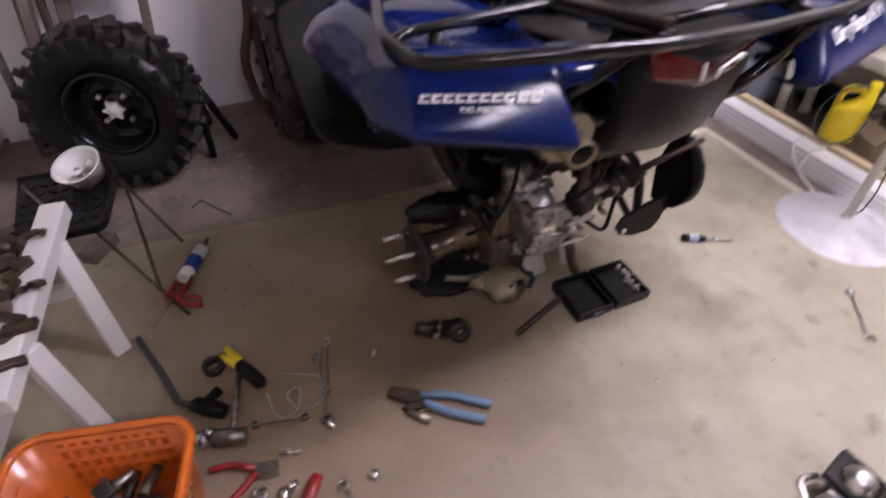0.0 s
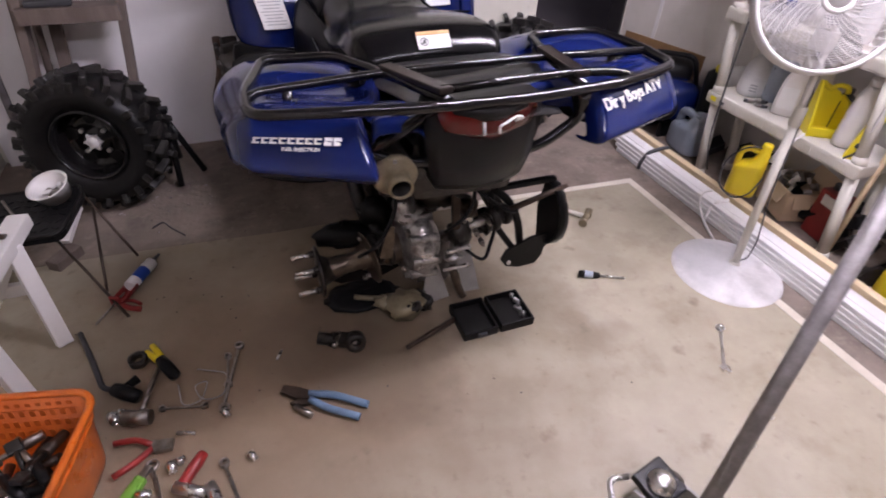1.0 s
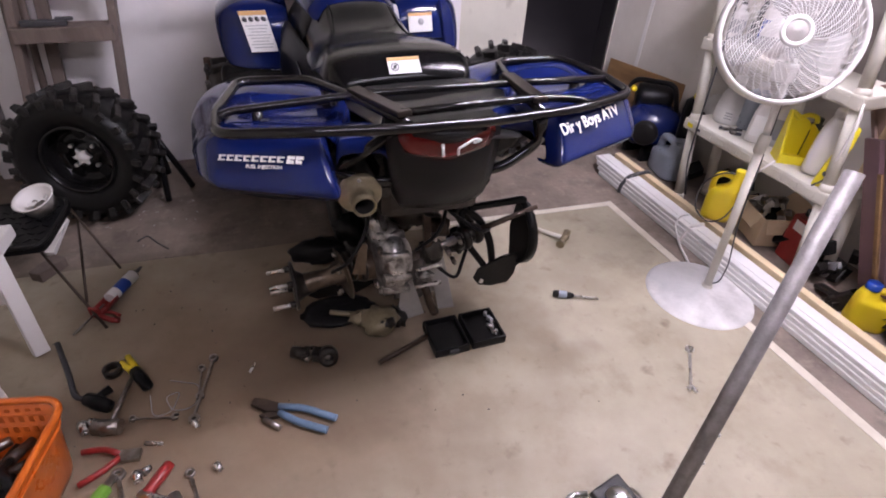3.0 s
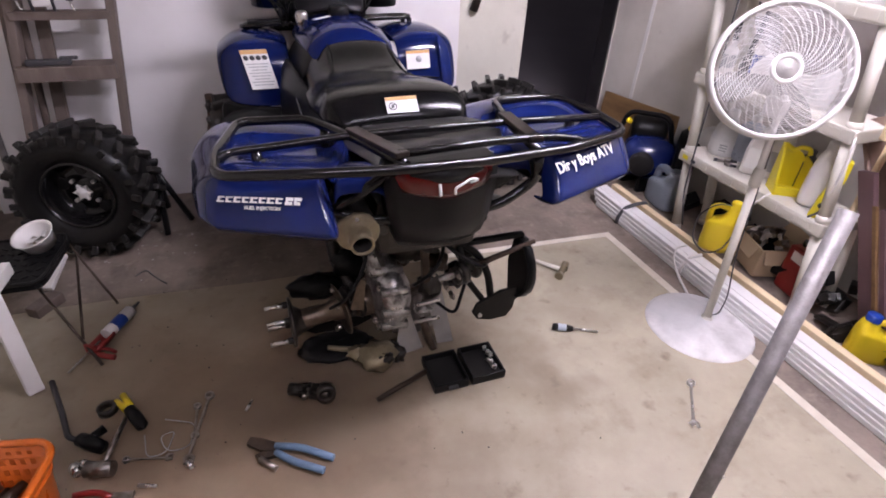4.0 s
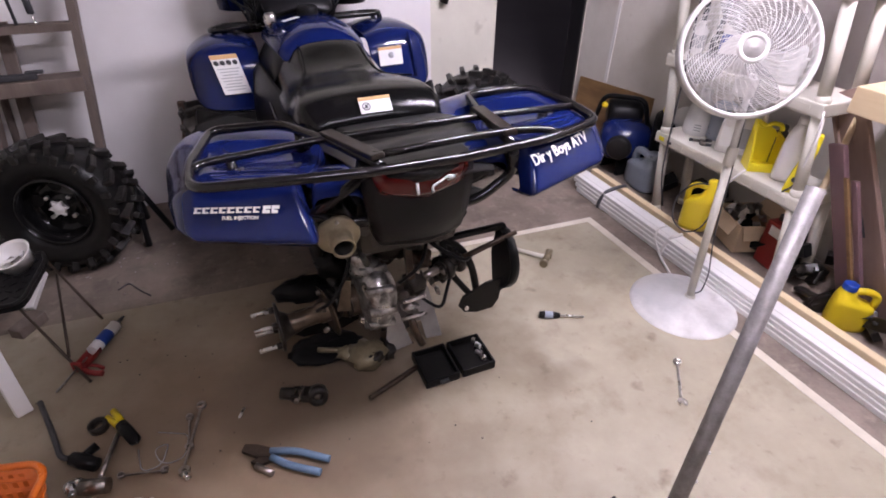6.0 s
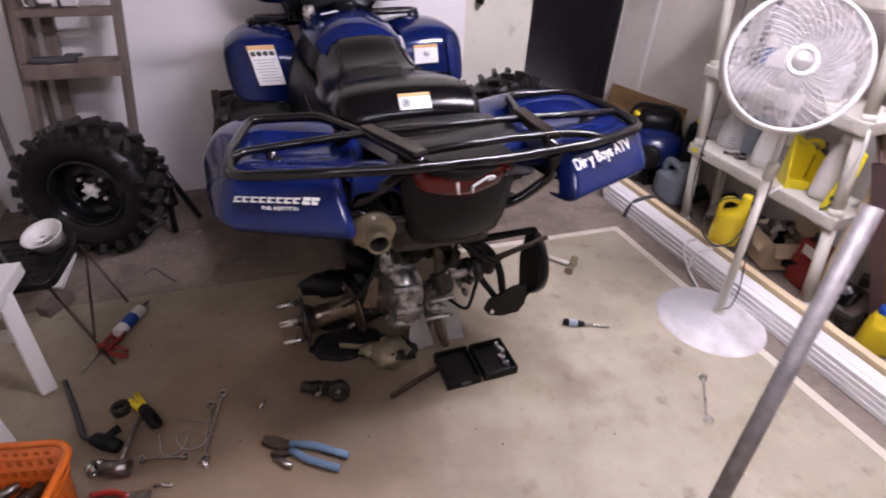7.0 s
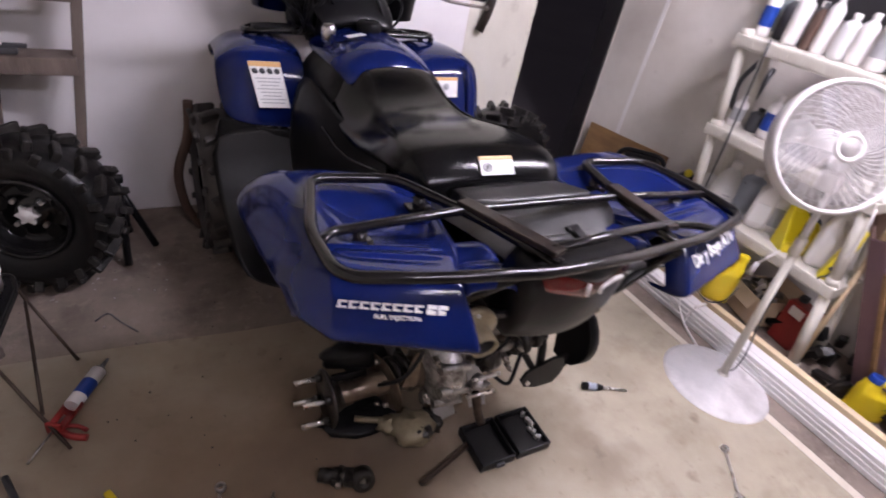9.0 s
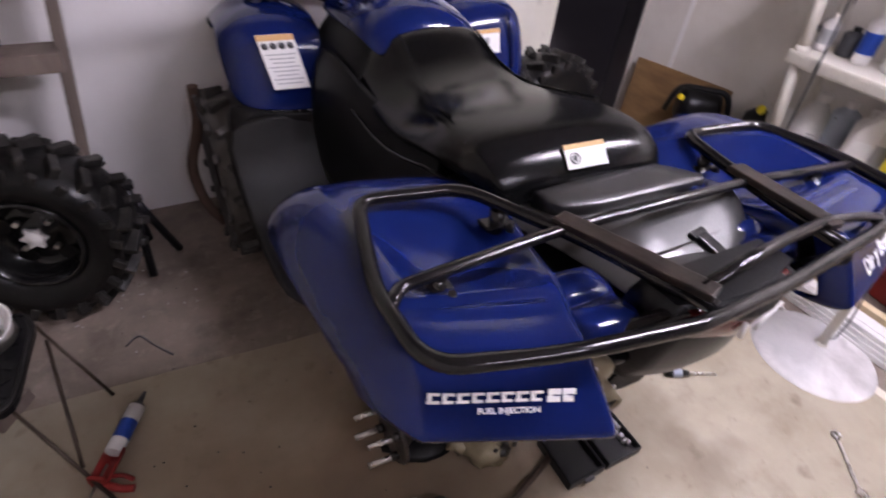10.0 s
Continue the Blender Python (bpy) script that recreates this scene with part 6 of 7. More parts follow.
part("release_knob", Geo().lathe([(0.0001, 0.03), (0.014, 0.03), (0.02, 0.026), (0.031, 0.012), (0.032, 0.0)], 24, pose(-0.025, 0.03, 0.1, 6, -8, 0)), CHROME, jack)
part("saddle", Geo().lathe([(0.0001, 0.0), (0.045, 0.0), (0.05, 0.02), (0.03, 0.025), (0.0001, 0.025)], 20, pose(-0.07, -0.33, 0.07)), STEEL, jack)
for sx in (-1, 1):
    part("caster", Geo().lathe([(0.0001, -0.012), (0.028, -0.012), (0.03, 0), (0.028, 0.012), (0.0001, 0.012)], 18, pose(sx * 0.068 - 0.02, sx * 0.015 + 0.03, 0.03, 0, 90, 12)), STEEL, jack)

# ---- ladder, tools and stands on the left ----
lad = thing("step_ladder", "weathered wooden step ladder standing by the wall", "ladder", pose(0, 0, 0))
part("rail", Geo().box((0, 0, 0.86), (0.03, 0.075, 1.74), pose(-0.265, 2.07, 0, -5, 7.5, 0), bevel=0.004), WOOD, lad)
part("rail", Geo().box((0, 0, 0.86), (0.03, 0.075, 1.74), pose(-0.615, 2.07, 0, -5, 9, 0), bevel=0.004), WOOD, lad)
for i, z in enumerate((0.38, 0.66, 0.86, 1.1, 1.36)):
    y = 2.07 + 0.087 * z
    x0, x1 = -0.615 + 0.158 * z, -0.265 + 0.132 * z
    part("tread", Geo().box(((x0 + x1) / 2, y - 0.02, z), (x1 - x0, 0.10 if i == 1 else 0.05, 0.055 if i == 1 else 0.03), bevel=0.004), WOOD, lad)
part("back_leg", Geo().box((0, 0, 0.8), (0.045, 0.03, 1.6), pose(-0.51, 2.22, 0, 0, 7, 0), bevel=0.004), WOOD, lad)
part("back_leg", Geo().box((0, 0, 0.8), (0.03, 0.03, 1.6), pose(-0.64, 2.22, 0, 0, 8, 0), bevel=0.004), WOOD, lad)
thing("pry_bar", "dark flat tool lying on the ladder tread", "tool", None, Geo().box((-0.40, 2.085, 0.700), (0.15, 0.03, 0.022), bevel=0.006).box((-0.33, 2.085, 0.714), (0.06, 0.02, 0.012), bevel=0.003), INK)
for k, (x, z, h, body) in enumerate(((-0.43, 0.99, 0.07, INK), (-0.265, 0.99, 0.075, INK))):
    tool = thing("hanging_driver", "black handled hook tool hanging on the ladder", "tool", pose(x, 2.08, z), group="tools hanging on the ladder")
    part("grip", Geo().rod((0, 0, -h), (0, 0, 0), 0.012, n=12), body, tool)
    part("hook", Geo().tube([(0, 0, 0), (0, 0.0, 0.045), (0, 0.03, 0.06)], 0.003, 6, bend=0.01), CHROME, tool)
    part("tip", Geo().tube([(0, 0, -h), (0.002, 0, -h - 0.03), (0.012, 0, -h - 0.035)], 0.004, 6, bend=0.01), CHROME, tool)
blis = thing("tool_pack", "pale packed tool hanging on the ladder", "tool", pose(-0.355, 2.08, 0.93))
part("card", Geo().box((0, 0, 0.03), (0.06, 0.012, 0.13), bevel=0.006), WHITEPL, blis)
part("frame", Geo().tube([(-0.034, 0, -0.05), (-0.034, 0, 0.09), (0, 0, 0.12), (0.034, 0, 0.09), (0.034, 0, -0.05)], 0.006, 8, bend=0.02), INK, blis)
thing("wall_rasp", "dark holster hanging on the wall by the wallboard", "tool", None, Geo().tube([(1.50, 2.29, 1.06), (1.47, 2.285, 0.90), (1.445, 2.29, 0.82)], 0.022, 8, bend=0.03).box((1.495, 2.29, 1.05), (0.05, 0.03, 0.16), bevel=0.01), WORN)

js = thing("jack_stand", "black steel jack stand standing beside the wheel", "jack stand", pose(-0.115, 1.95, 0))
part("column", Geo().rod((-0.005, 0, 0.1), (-0.02, 0, 0.31), 0.02), BLACKPL, js)
for a in (20, 140, 260):
    t = math.radians(a)
    part("leg", Geo().tube([(-0.01, 0, 0.28), (0.085 * math.cos(t), 0.085 * math.sin(t), 0.008)], 0.013, 8), BLACKPL, js)
part("saddle", Geo().box((-0.02, 0, 0.315), (0.06, 0.04, 0.02), bevel=0.006), BLACKPL, js)

# pipes standing by the left-hand wall behind the wheel
for k, (x, y, lean_x, h) in enumerate(((-0.70, 2.12, 3, 1.5), (-0.56, 2.19, 6, 1.7))):
    thing("leaning_pipe", "dull thin pipe leaning against the wall", "pipe", None, Geo().rod((0, 0, 0), (0, 0, h), 0.014, n=12, m=pose(x, y, 0.0, -2, lean_x, 0)), GALV if k == 0 else WOOD)

saw = thing("saw_horse", "low white painted wooden trestle", "trestle", pose(0, 0, 0))
part("beam", Geo().box((0, 0, 0), (0.055, 0.55, 0.04), pose(-0.505, 0.98, 0.325, 0, 0, -6), bevel=0.005), WHITEPL, saw)
for (x, y, fx, fy) in ((-0.475, 1.13, -0.45, 1.045), (-0.475, 1.15, -0.68, 1.16), (-0.50, 0.83, -0.46, 0.78), (-0.51, 0.83, -0.72, 0.80)):
    d = Vector((x - fx, y - fy, 0.31))
    part("leg", Geo().box((0, 0, d.length / 2), (0.042, 0.026, d.length), axis_pose((fx, fy, 0.008), (x, y, 0.32), 20), bevel=0.004), WHITEPL, saw)
part("brace", Geo().box((-0.58, 1.15, 0.16), (0.16, 0.02, 0.04), bevel=0.003), WHITEPL, saw)
random.seed(21)
clut = Geo()
for k in range(18):
    m = pose(-0.52 + random.uniform(-0.05, 0.04), 0.98 + random.uniform(-0.22, 0.2), 0.352, random.uniform(0, 40), random.uniform(0, 40), random.uniform(0, 180))
    clut.box((0, 0, 0), (random.uniform(0.02, 0.07), random.uniform(0.01, 0.03), 0.014), m, bevel=0.003)
thing("small_parts", "brown greasy small parts lying on the trestle", "parts", None, clut, RUST, kind="stuff")

tray = thing("step_stool", "small black step stool top with thin steel legs", "stool", pose(0, 0, 0))
part("top", Geo().plate([(-0.60, 1.27), (-0.425, 1.262), (-0.408, 1.275), (-0.40, 1.30), (-0.376, 1.49), (-0.38, 1.53), (-0.40, 1.55), (-0.62, 1.55)], 0.225, 0.25), BLACKPL, tray)
for r in range(6):
    for c in range(7):
        part("tread_rib", Geo().box((0, 0, 0), (0.022, 0.006, 0.004), pose(-0.60 + 0.029 * c + 0.004 * r, 1.30 + 0.038 * r, 0.2515, 0, 0, 35 if (r + c) % 2 else -35), bevel=0.0015), BLACKPL, tray)
part("rim", Geo().tube([(-0.60, 1.27, 0.25), (-0.42, 1.262, 0.25), (-0.402, 1.29, 0.25), (-0.376, 1.49, 0.25), (-0.39, 1.548, 0.25), (-0.62, 1.55, 0.25)], 0.006, 8, bend=0.02), GREYPL, tray)
for a, b in (((-0.285, 1.106, 0.006), (-0.56, 1.52, 0.23)), ((-0.276, 1.42, 0.006), (-0.42, 1.60, 0.22)), ((-0.34, 1.20, 0.05), (-0.375, 1.52, 0.17)), ((-0.70, 1.15, 0.006), (-0.62, 1.5, 0.23))):
    part("leg", Geo().rod(a, b, 0.0045, n=8), RUST, tray)
bowl = thing("white_bowl", "white plastic bowl on the black step stool", "bowl", pose(-0.44, 1.475, 0.262, 14, -12, 0) @ Matrix.Diagonal((0.92, 0.92, 0.92, 1)))
part("bowl", Geo().lathe([(0.0001, 0.004), (0.045, 0.003), (0.05, 0.0), (0.062, 0.05), (0.07, 0.058), (0.066, 0.06), (0.058, 0.05), (0.047, 0.008), (0.0001, 0.008)], 32), WHITEPL, bowl)
for k, (x, y, a, mm) in enumerate(((0.01, 0.0, 20, FROST), (-0.02, 0.012, 70, STEEL), (0.0, -0.022, 130, TAN), (0.025, 0.015, 100, FROST), (-0.012, -0.008, 10, WHITEPL), (0.015, -0.02, 55, STEEL))):
    part("loose_part", Geo().box((0, 0, 0), (0.034, 0.014, 0.01), pose(x, y, 0.018 + 0.004 * k, 20 * (k % 3), 15, a), bevel=0.003), mm, bowl)
thing("steel_rule", "thin steel rod lying on the step stool", "rod", None, Geo().rod((-0.60, 1.50, 0.256), (-0.49, 1.28, 0.256), 0.005, n=8), STEEL)
thing("wood_block", "short dark wood block on the floor", "block", None, Geo().box((0, 0, 0.02), (0.11, 0.05, 0.04), pose(-0.505, 1.47, 0.0, 0, 0, 55), bevel=0.004), WOOD)
thing("white_stick", "short white painted wooden stick by the step stool", "stick", None, Geo().box((0, 0, 0.0), (0.035, 0.16, 0.02), pose(-0.50, 1.64, 0.045, 20, 0, -15), bevel=0.004), WHITEPL)


# ---- tools on the floor ----
Z0 = 0.004


def spanner(name, label, x0, y0, x1, y1, w=0.012, mat=STEEL, group="spanners on the floor"):
    """A combination spanner lying from a ring end to an open end."""
    d = Vector((x1 - x0, y1 - y0))
    n, a = d.length, math.degrees(math.atan2(d.y, d.x))
    s = thing(name, label, "spanner", pose(x0, y0, Z0, 0, 0, a), group=group)
    part("shaft", Geo().box((n / 2, 0, 0.005), (n * 0.86, w * 0.62, 0.005), bevel=0.0018), mat, s)
    part("ring_end", Geo().lathe([(w * 0.55, 0.0), (w, 0.0), (w * 1.05, 0.005), (w, 0.01), (w * 0.55, 0.01), (w * 0.55, 0.0)], 20), mat, s)
    jaw = [(0.0, -w * 0.5), (w * 0.6, -w * 1.15), (w * 1.9, -w * 0.95), (w * 2.0, -w * 0.5), (w * 1.0, -w * 0.45), (w * 0.8, w * 0.1), (w * 1.1, w * 0.5), (w * 2.1, w * 0.35), (w * 1.95, w * 1.0), (w * 0.7, w * 1.15), (0.0, w * 0.5)]
    part("open_end", Geo().plate(jaw, 0.001, 0.009, pose(n - w * 1.4, 0, 0, 0, 0, 12)), mat, s)
    return s


spanner("spanner", "chrome combination spanner lying on the floor", 1.491, 0.438, 1.375, 0.300, 0.013, CHROME)
spanner("spanner", "steel combination spanner on the floor", 0.03, 0.869, -0.028, 0.655, 0.013)
spanner("spanner", "short steel spanner beside another", -0.004, 0.838, -0.012, 0.730, 0.010)
spanner("spanner", "steel spanner near the orange crate", -0.033, 0.495, 0.0, 0.36, 0.012)
spanner("spanner", "large steel spanner near the orange crate", -0.197, 0.546, -0.16, 0.38, 0.016)
spanner("spanner", "short spanner lying by the tape roll", -0.178, 0.71, -0.07, 0.68, 0.009)

sd = thing("screwdriver", "screwdriver with a dark clear handle on the floor", "screwdriver", axis_pose((1.186, 0.812, 0.018), (1.342, 0.738, 0.012)))
part("handle", Geo().lathe([(0.0001, 0.0), (0.012, 0.002), (0.014, 0.02), (0.012, 0.06), (0.009, 0.075), (0.0001, 0.078)], 12), GREYPL, sd)
part("handle_band", Geo().lathe([(0.0142, 0.02), (0.0132, 0.05)], 12), SMOKE, sd)
part("blade", Geo().rod((0, 0, 0.075), (0, 0, 0.165), 0.004), CHROME, sd)

hm = thing("hammer", "hammer with a pale handle lying on the floor", "hammer", pose(1.325, 1.195, Z0, 0, 0, -42) @ Matrix.Diagonal((0.85, 0.85, 0.85, 1)))
part("handle", Geo().rod((-0.02, 0.01, 0.018), (0.13, -0.01, 0.018), 0.008, 0.011), CREAM, hm)
part("head", Geo().rod((0.14, -0.06, 0.02), (0.15, 0.045, 0.02), 0.016, n=12).rod((0.14, -0.06, 0.02), (0.138, -0.08, 0.02), 0.02, n=12).box((0.15, 0.02, 0.02), (0.035, 0.05, 0.03), bevel=0.006), TAN, hm)

pl = thing("pliers", "water pump pliers with pale blue grips", "pliers", pose(0.131, 0.662, Z0, 0, 0, -32) @ Matrix.Diagonal((1.09, 1.09, 1.09, 1)))
part("jaw", Geo().plate([(0.0, -0.012), (0.045, -0.022), (0.075, -0.016), (0.075, 0.008), (0.03, 0.012), (0.0, 0.008)], 0.004, 0.016), RUST, pl)
part("jaw", Geo().plate([(0.035, -0.035), (0.055, -0.042), (0.09, -0.02), (0.09, 0.0), (0.06, -0.008)], 0.002, 0.013), RUST, pl)
part("grip", Geo().tube([(0.07, 0.0, 0.012), (0.13, 0.012, 0.012), (0.225, 0.002, 0.012)], 0.0095, 10, bend=0.04), CYAN, pl)
part("grip", Geo().tube([(0.08, -0.015, 0.012), (0.13, -0.03, 0.012), (0.215, -0.036, 0.012)], 0.0095, 10, bend=0.04), CYAN, pl)
part("grip", Geo().tube([(0.05, -0.04, 0.008), (0.10, -0.055, 0.008)], 0.008, 10), STEEL, pl)

case = thing("socket_case", "open black plastic socket case lying on the floor", "tool case", pose(0.80, 0.728, Z0, 0, 0, -1) @ Matrix.Diagonal((1, 0.92, 1, 1)))
for sx, w in ((-1, 0.115), (1, 0.115)):
    half = part("half", Geo().box((0, 0, 0.006), (w, 0.15, 0.012), pose(sx * 0.063, 0, 0), bevel=0.004), BLACKPL, case)
    for x, y, a, b in ((0, 0.072, w, 0.008), (0, -0.072, w, 0.008), (w / 2 - 0.004, 0, 0.008, 0.15), (-w / 2 + 0.004, 0, 0.008, 0.15)):
        part("rim", Geo().box((sx * 0.063 + x, y, 0.02), (a, b, 0.028), bevel=0.003), BLACKPL, half)
    part("insert", Geo().box((sx * 0.063, 0, 0.014), (w - 0.02, 0.13, 0.006), bevel=0.002), GREYPL, half)
random.seed(3)
for k in range(9):
    part("socket", Geo().lathe([(0.003, 0.0), (0.006, 0.0), (0.0065, 0.016), (0.004, 0.016), (0.003, 0.004)], 10, pose(0.098 + random.uniform(-0.008, 0.008), 0.05 - k * 0.012, 0.024, 90 * (k % 2), 0, 40 * k)), CHROME, case)
part("latch", Geo().box((-0.06, -0.079, 0.018), (0.03, 0.012, 0.014), bevel=0.003), INK, case)
thing("breaker_bar", "rusty steel bar lying against the socket case", "bar", None, Geo().rod((0.503, 0.690, 0.014), (0.684, 0.749, 0.02), 0.0075, 0.0095, n=12), RUST)

uj = thing("universal_joint", "greasy black drive joint lying on the floor", "joint", pose(0.322, 0.772, Z0, 0, 0, -28) @ Matrix.Diagonal((0.85, 0.85, 0.85, 1)))
part("yoke", Geo().rod((-0.085, 0, 0.026), (-0.03, 0, 0.026), 0.022, n=16).box((-0.03, 0, 0.026), (0.03, 0.05, 0.03), bevel=0.006), GREASE, uj)
part("yoke", Geo().lathe([(0.014, -0.02), (0.034, -0.02), (0.036, 0.0), (0.034, 0.02), (0.014, 0.02), (0.014, -0.02)], 20, pose(0.05, 0, 0.03, 70, 0, 20)), GREASE, uj)
part("cross", Geo().rod((-0.02, -0.035, 0.026), (-0.02, 0.035, 0.026), 0.009).rod((-0.02, 0, 0.026), (0.06, 0, 0.03), 0.016), STEEL, uj)
part("spider", Geo().box((0.012, 0.0, 0.03), (0.04, 0.05, 0.036), bevel=0.008), GREASE, uj)

drum = thing("brake_drum", "dirty tan cast brake housing lying under the quad", "brake part", pose(0.55, 0.845, Z0))
part("casting", lump((0, 0, 0.036), 0.06, (1.05, 1.0, 0.62), 0.17, 8), TAN, drum)
part("bore", lump((0.015, -0.035, 0.052), 0.022, (1.2, 1, 0.7), 0.25), GREASE, drum)
part("flange", lump((-0.055, 0.035, 0.03), 0.035, (1.3, 0.8, 0.6), 0.25), TAN, drum)
part("arm", Geo().tube([(-0.05, 0.05, 0.03), (-0.11, 0.06, 0.04), (-0.15, 0.085, 0.035)], 0.009, 8, bend=0.03), TAN, drum)
part("arm", lump((0.062, 0.01, 0.026), 0.036, (0.8, 1.3, 0.7), 0.3), GREASE, drum)
thing("oil_tray", "low black crumpled tray under the axle", "tray", None, lump((0.43, 0.955, 0.018), 0.115, (1.05, 0.62, 0.15), 0.14, 10), BLACKPL)

# caulking gun: red frame with a white and blue cartridge
cg = thing("caulking_gun", "red caulking gun with a white and blue cartridge", "caulking gun", pose(-0.318, 1.165, Z0, 0, 0, 61) @ Matrix.Diagonal((0.84, 0.8, 0.8, 1)))
part("cartridge", Geo().rod((0.085, 0, 0.03), (0.235, 0, 0.03), 0.025, n=22), WHITEPL, cg)
part("printed_band", Geo().rod((0.125, 0, 0.03), (0.185, 0, 0.03), 0.0256, n=22, cap=False), BLUEPL, cg)
part("nozzle", Geo().rod((0.235, 0, 0.03), (0.25, 0, 0.03), 0.025, 0.012).rod((0.25, 0, 0.03), (0.29, 0, 0.03), 0.009, 0.005), INK, cg)
part("frame", Geo().ring_skin([[(x, 0.029 * math.cos(math.radians(a)), 0.03 + 0.029 * math.sin(math.radians(a))) for a in range(-200, 25, 25)] for x in (0.0, 0.1)], cap=False, closed=False), REDPL, cg, thick=0.002)
part("handle", Geo().box((0.0, 0.0, 0.03), (0.012, 0.05, 0.05), bevel=0.005).tube([(0.0, -0.01, 0.02), (-0.01, -0.06, 0.014), (-0.005, -0.10, 0.012)], 0.011, 8, bend=0.03).tube([(0.02, -0.02, 0.02), (0.03, -0.05, 0.014), (0.02, -0.085, 0.012)], 0.007, 8, bend=0.03), REDPL, cg)
part("plunger", Geo().rod((-0.12, 0, 0.03), (0.05, 0, 0.03), 0.004), STEEL, cg)

thing("tape_roll", "small roll of dark tape on the floor", "tape", pose(-0.245, 0.903, Z0), Geo().lathe([(0.016, 0.0), (0.026, 0.0), (0.026, 0.02), (0.016, 0.02), (0.016, 0.0)], 24), GREASE)
yh = thing("cable_stripper", "yellow and black handled pliers on the floor", "pliers", axis_pose((-0.215, 0.938, 0.018), (-0.137, 0.79, 0.018)))
part("yellow_grip", Geo().rod((0.008, 0, 0.0), (0.004, 0, 0.07), 0.009, 0.011).rod((-0.014, 0, 0.01), (-0.006, 0, 0.07), 0.008, 0.010), YELLOW, yh)
part("black_grip", Geo().lathe([(0.0001, 0.065), (0.016, 0.067), (0.018, 0.1), (0.016, 0.15), (0.0001, 0.165)], 14), BLACKPL, yh)

lw = thing("wheel_wrench", "black bent wheel wrench on the floor", "wrench", pose(0, 0, Z0))
part("long_arm", Geo().tube([(-0.41, 1.062, 0.015), (-0.362, 0.93, 0.012), (-0.328, 0.825, 0.012), (-0.29, 0.805, 0.014)], 0.0075, 8, bend=0.02), INK, lw)
mal = thing("rubber_mallet", "black rubber tool head lying on the floor", "mallet", pose(-0.266, 0.782, Z0, 0, 0, -38) @ Matrix.Diagonal((0.8, 0.8, 0.8, 1)))
part("head", Geo().lathe([(0.0001, -0.05), (0.022, -0.045), (0.026, 0.0), (0.022, 0.05), (0.0001, 0.055)], 18, pose(0, 0, 0.026, 0, 90, 0)), BLACKPL, mal)
part("stub", Geo().rod((-0.02, 0.0, 0.026), (0.0, 0.06, 0.03), 0.012, 0.016), BLACKPL, mal)

bh = thing("ball_hammer", "chrome ratchet with a long steel handle", "ratchet", pose(0, 0, Z0))
part("shaft", Geo().rod((-0.190, 0.848, 0.014), (-0.225, 0.71, 0.016), 0.0065, n=10), STEEL, bh)
part("head", Geo().rod((-0.265, 0.70, 0.02), (-0.20, 0.68, 0.02), 0.02, n=16).box((-0.23, 0.69, 0.018), (0.05, 0.03, 0.03), bevel=0.006), STEEL, bh)
for k, (x, y, r, h, a) in enumerate(((-0.29, 0.71, 0.014, 0.03, 20), (-0.272, 0.725, 0.011, 0.02, 70), (-0.11, 0.447, 0.014, 0.075, 60), (-0.055, 0.41, 0.014, 0.07, 20), (-0.085, 0.40, 0.013, 0.06, 55), (0.034, 0.487, 0.010, 0.02, 30), (-0.12, 0.612, 0.005, 0.045, 70), (-0.15, 0.52, 0.012, 0.025, 10), (-0.13, 0.535, 0.01, 0.02, 120), (-0.21, 0.47, 0.013, 0.03, 80), (-0.02, 0.638, 0.009, 0.02, 20), (0.138, 0.795, 0.004, 0.035, 150), (-0.20, 0.44, 0.012, 0.03, 35))):
    s = thing("socket", "shiny steel socket lying on the floor", "socket", pose(x, y, Z0 + r, 90, 0, a), group="loose sockets on the floor")
    part("shell", Geo().lathe([(r * 0.5, -h / 2), (r, -h / 2), (r, h * 0.1), (r * 0.82, h * 0.2), (r * 0.82, h / 2), (r * 0.45, h / 2), (r * 0.45, 0)], 18), CHROME, s)
wire = thing("wire_loop", "thin grey wire lying in loops on the floor", "wire", None, Geo().tube([(-0.14, 0.78, 0.006), (-0.13, 0.70, 0.006), (-0.08, 0.70, 0.008), (-0.06, 0.77, 0.008), (-0.10, 0.76, 0.01), (-0.08, 0.70, 0.008), (-0.02, 0.70, 0.007), (-0.01, 0.78, 0.006), (-0.05, 0.80, 0.006), (-0.09, 0.82, 0.006)], 0.0016, 5, bend=0.04), PALEINK)

rp = thing("red_pliers", "pliers with red handles on the floor", "pliers", pose(0, 0, Z0))
part("handle", Geo().tube([(-0.285, 0.635, 0.012), (-0.235, 0.63, 0.012), (-0.195, 0.60, 0.012)], 0.008, 8, bend=0.03), REDPL, rp)
part("handle", Geo().tube([(-0.28, 0.54, 0.012), (-0.235, 0.56, 0.012), (-0.195, 0.59, 0.012)], 0.008, 8, bend=0.03), REDPL, rp)
part("jaw", Geo().plate([(-0.20, 0.61), (-0.19, 0.575), (-0.15, 0.57), (-0.145, 0.60)], 0.006, 0.018), STEEL, rp)
rs = thing("red_screwdriver", "red handled screwdriver on the floor", "screwdriver", axis_pose((-0.075, 0.535, 0.018), (-0.13, 0.462, 0.016)))
part("handle", Geo().lathe([(0.0001, 0.0), (0.012, 0.003), (0.015, 0.03), (0.013, 0.09), (0.008, 0.1), (0.0001, 0.1)], 12), REDPL, rs)
gc = thing("green_cutter", "bright green handled cutter on the floor", "cutter", pose(-0.235, 0.485, Z0, 0, 0, 55))
part("body", Geo().box((0, 0, 0.014), (0.075, 0.028, 0.024), bevel=0.009), GREEN, gc)
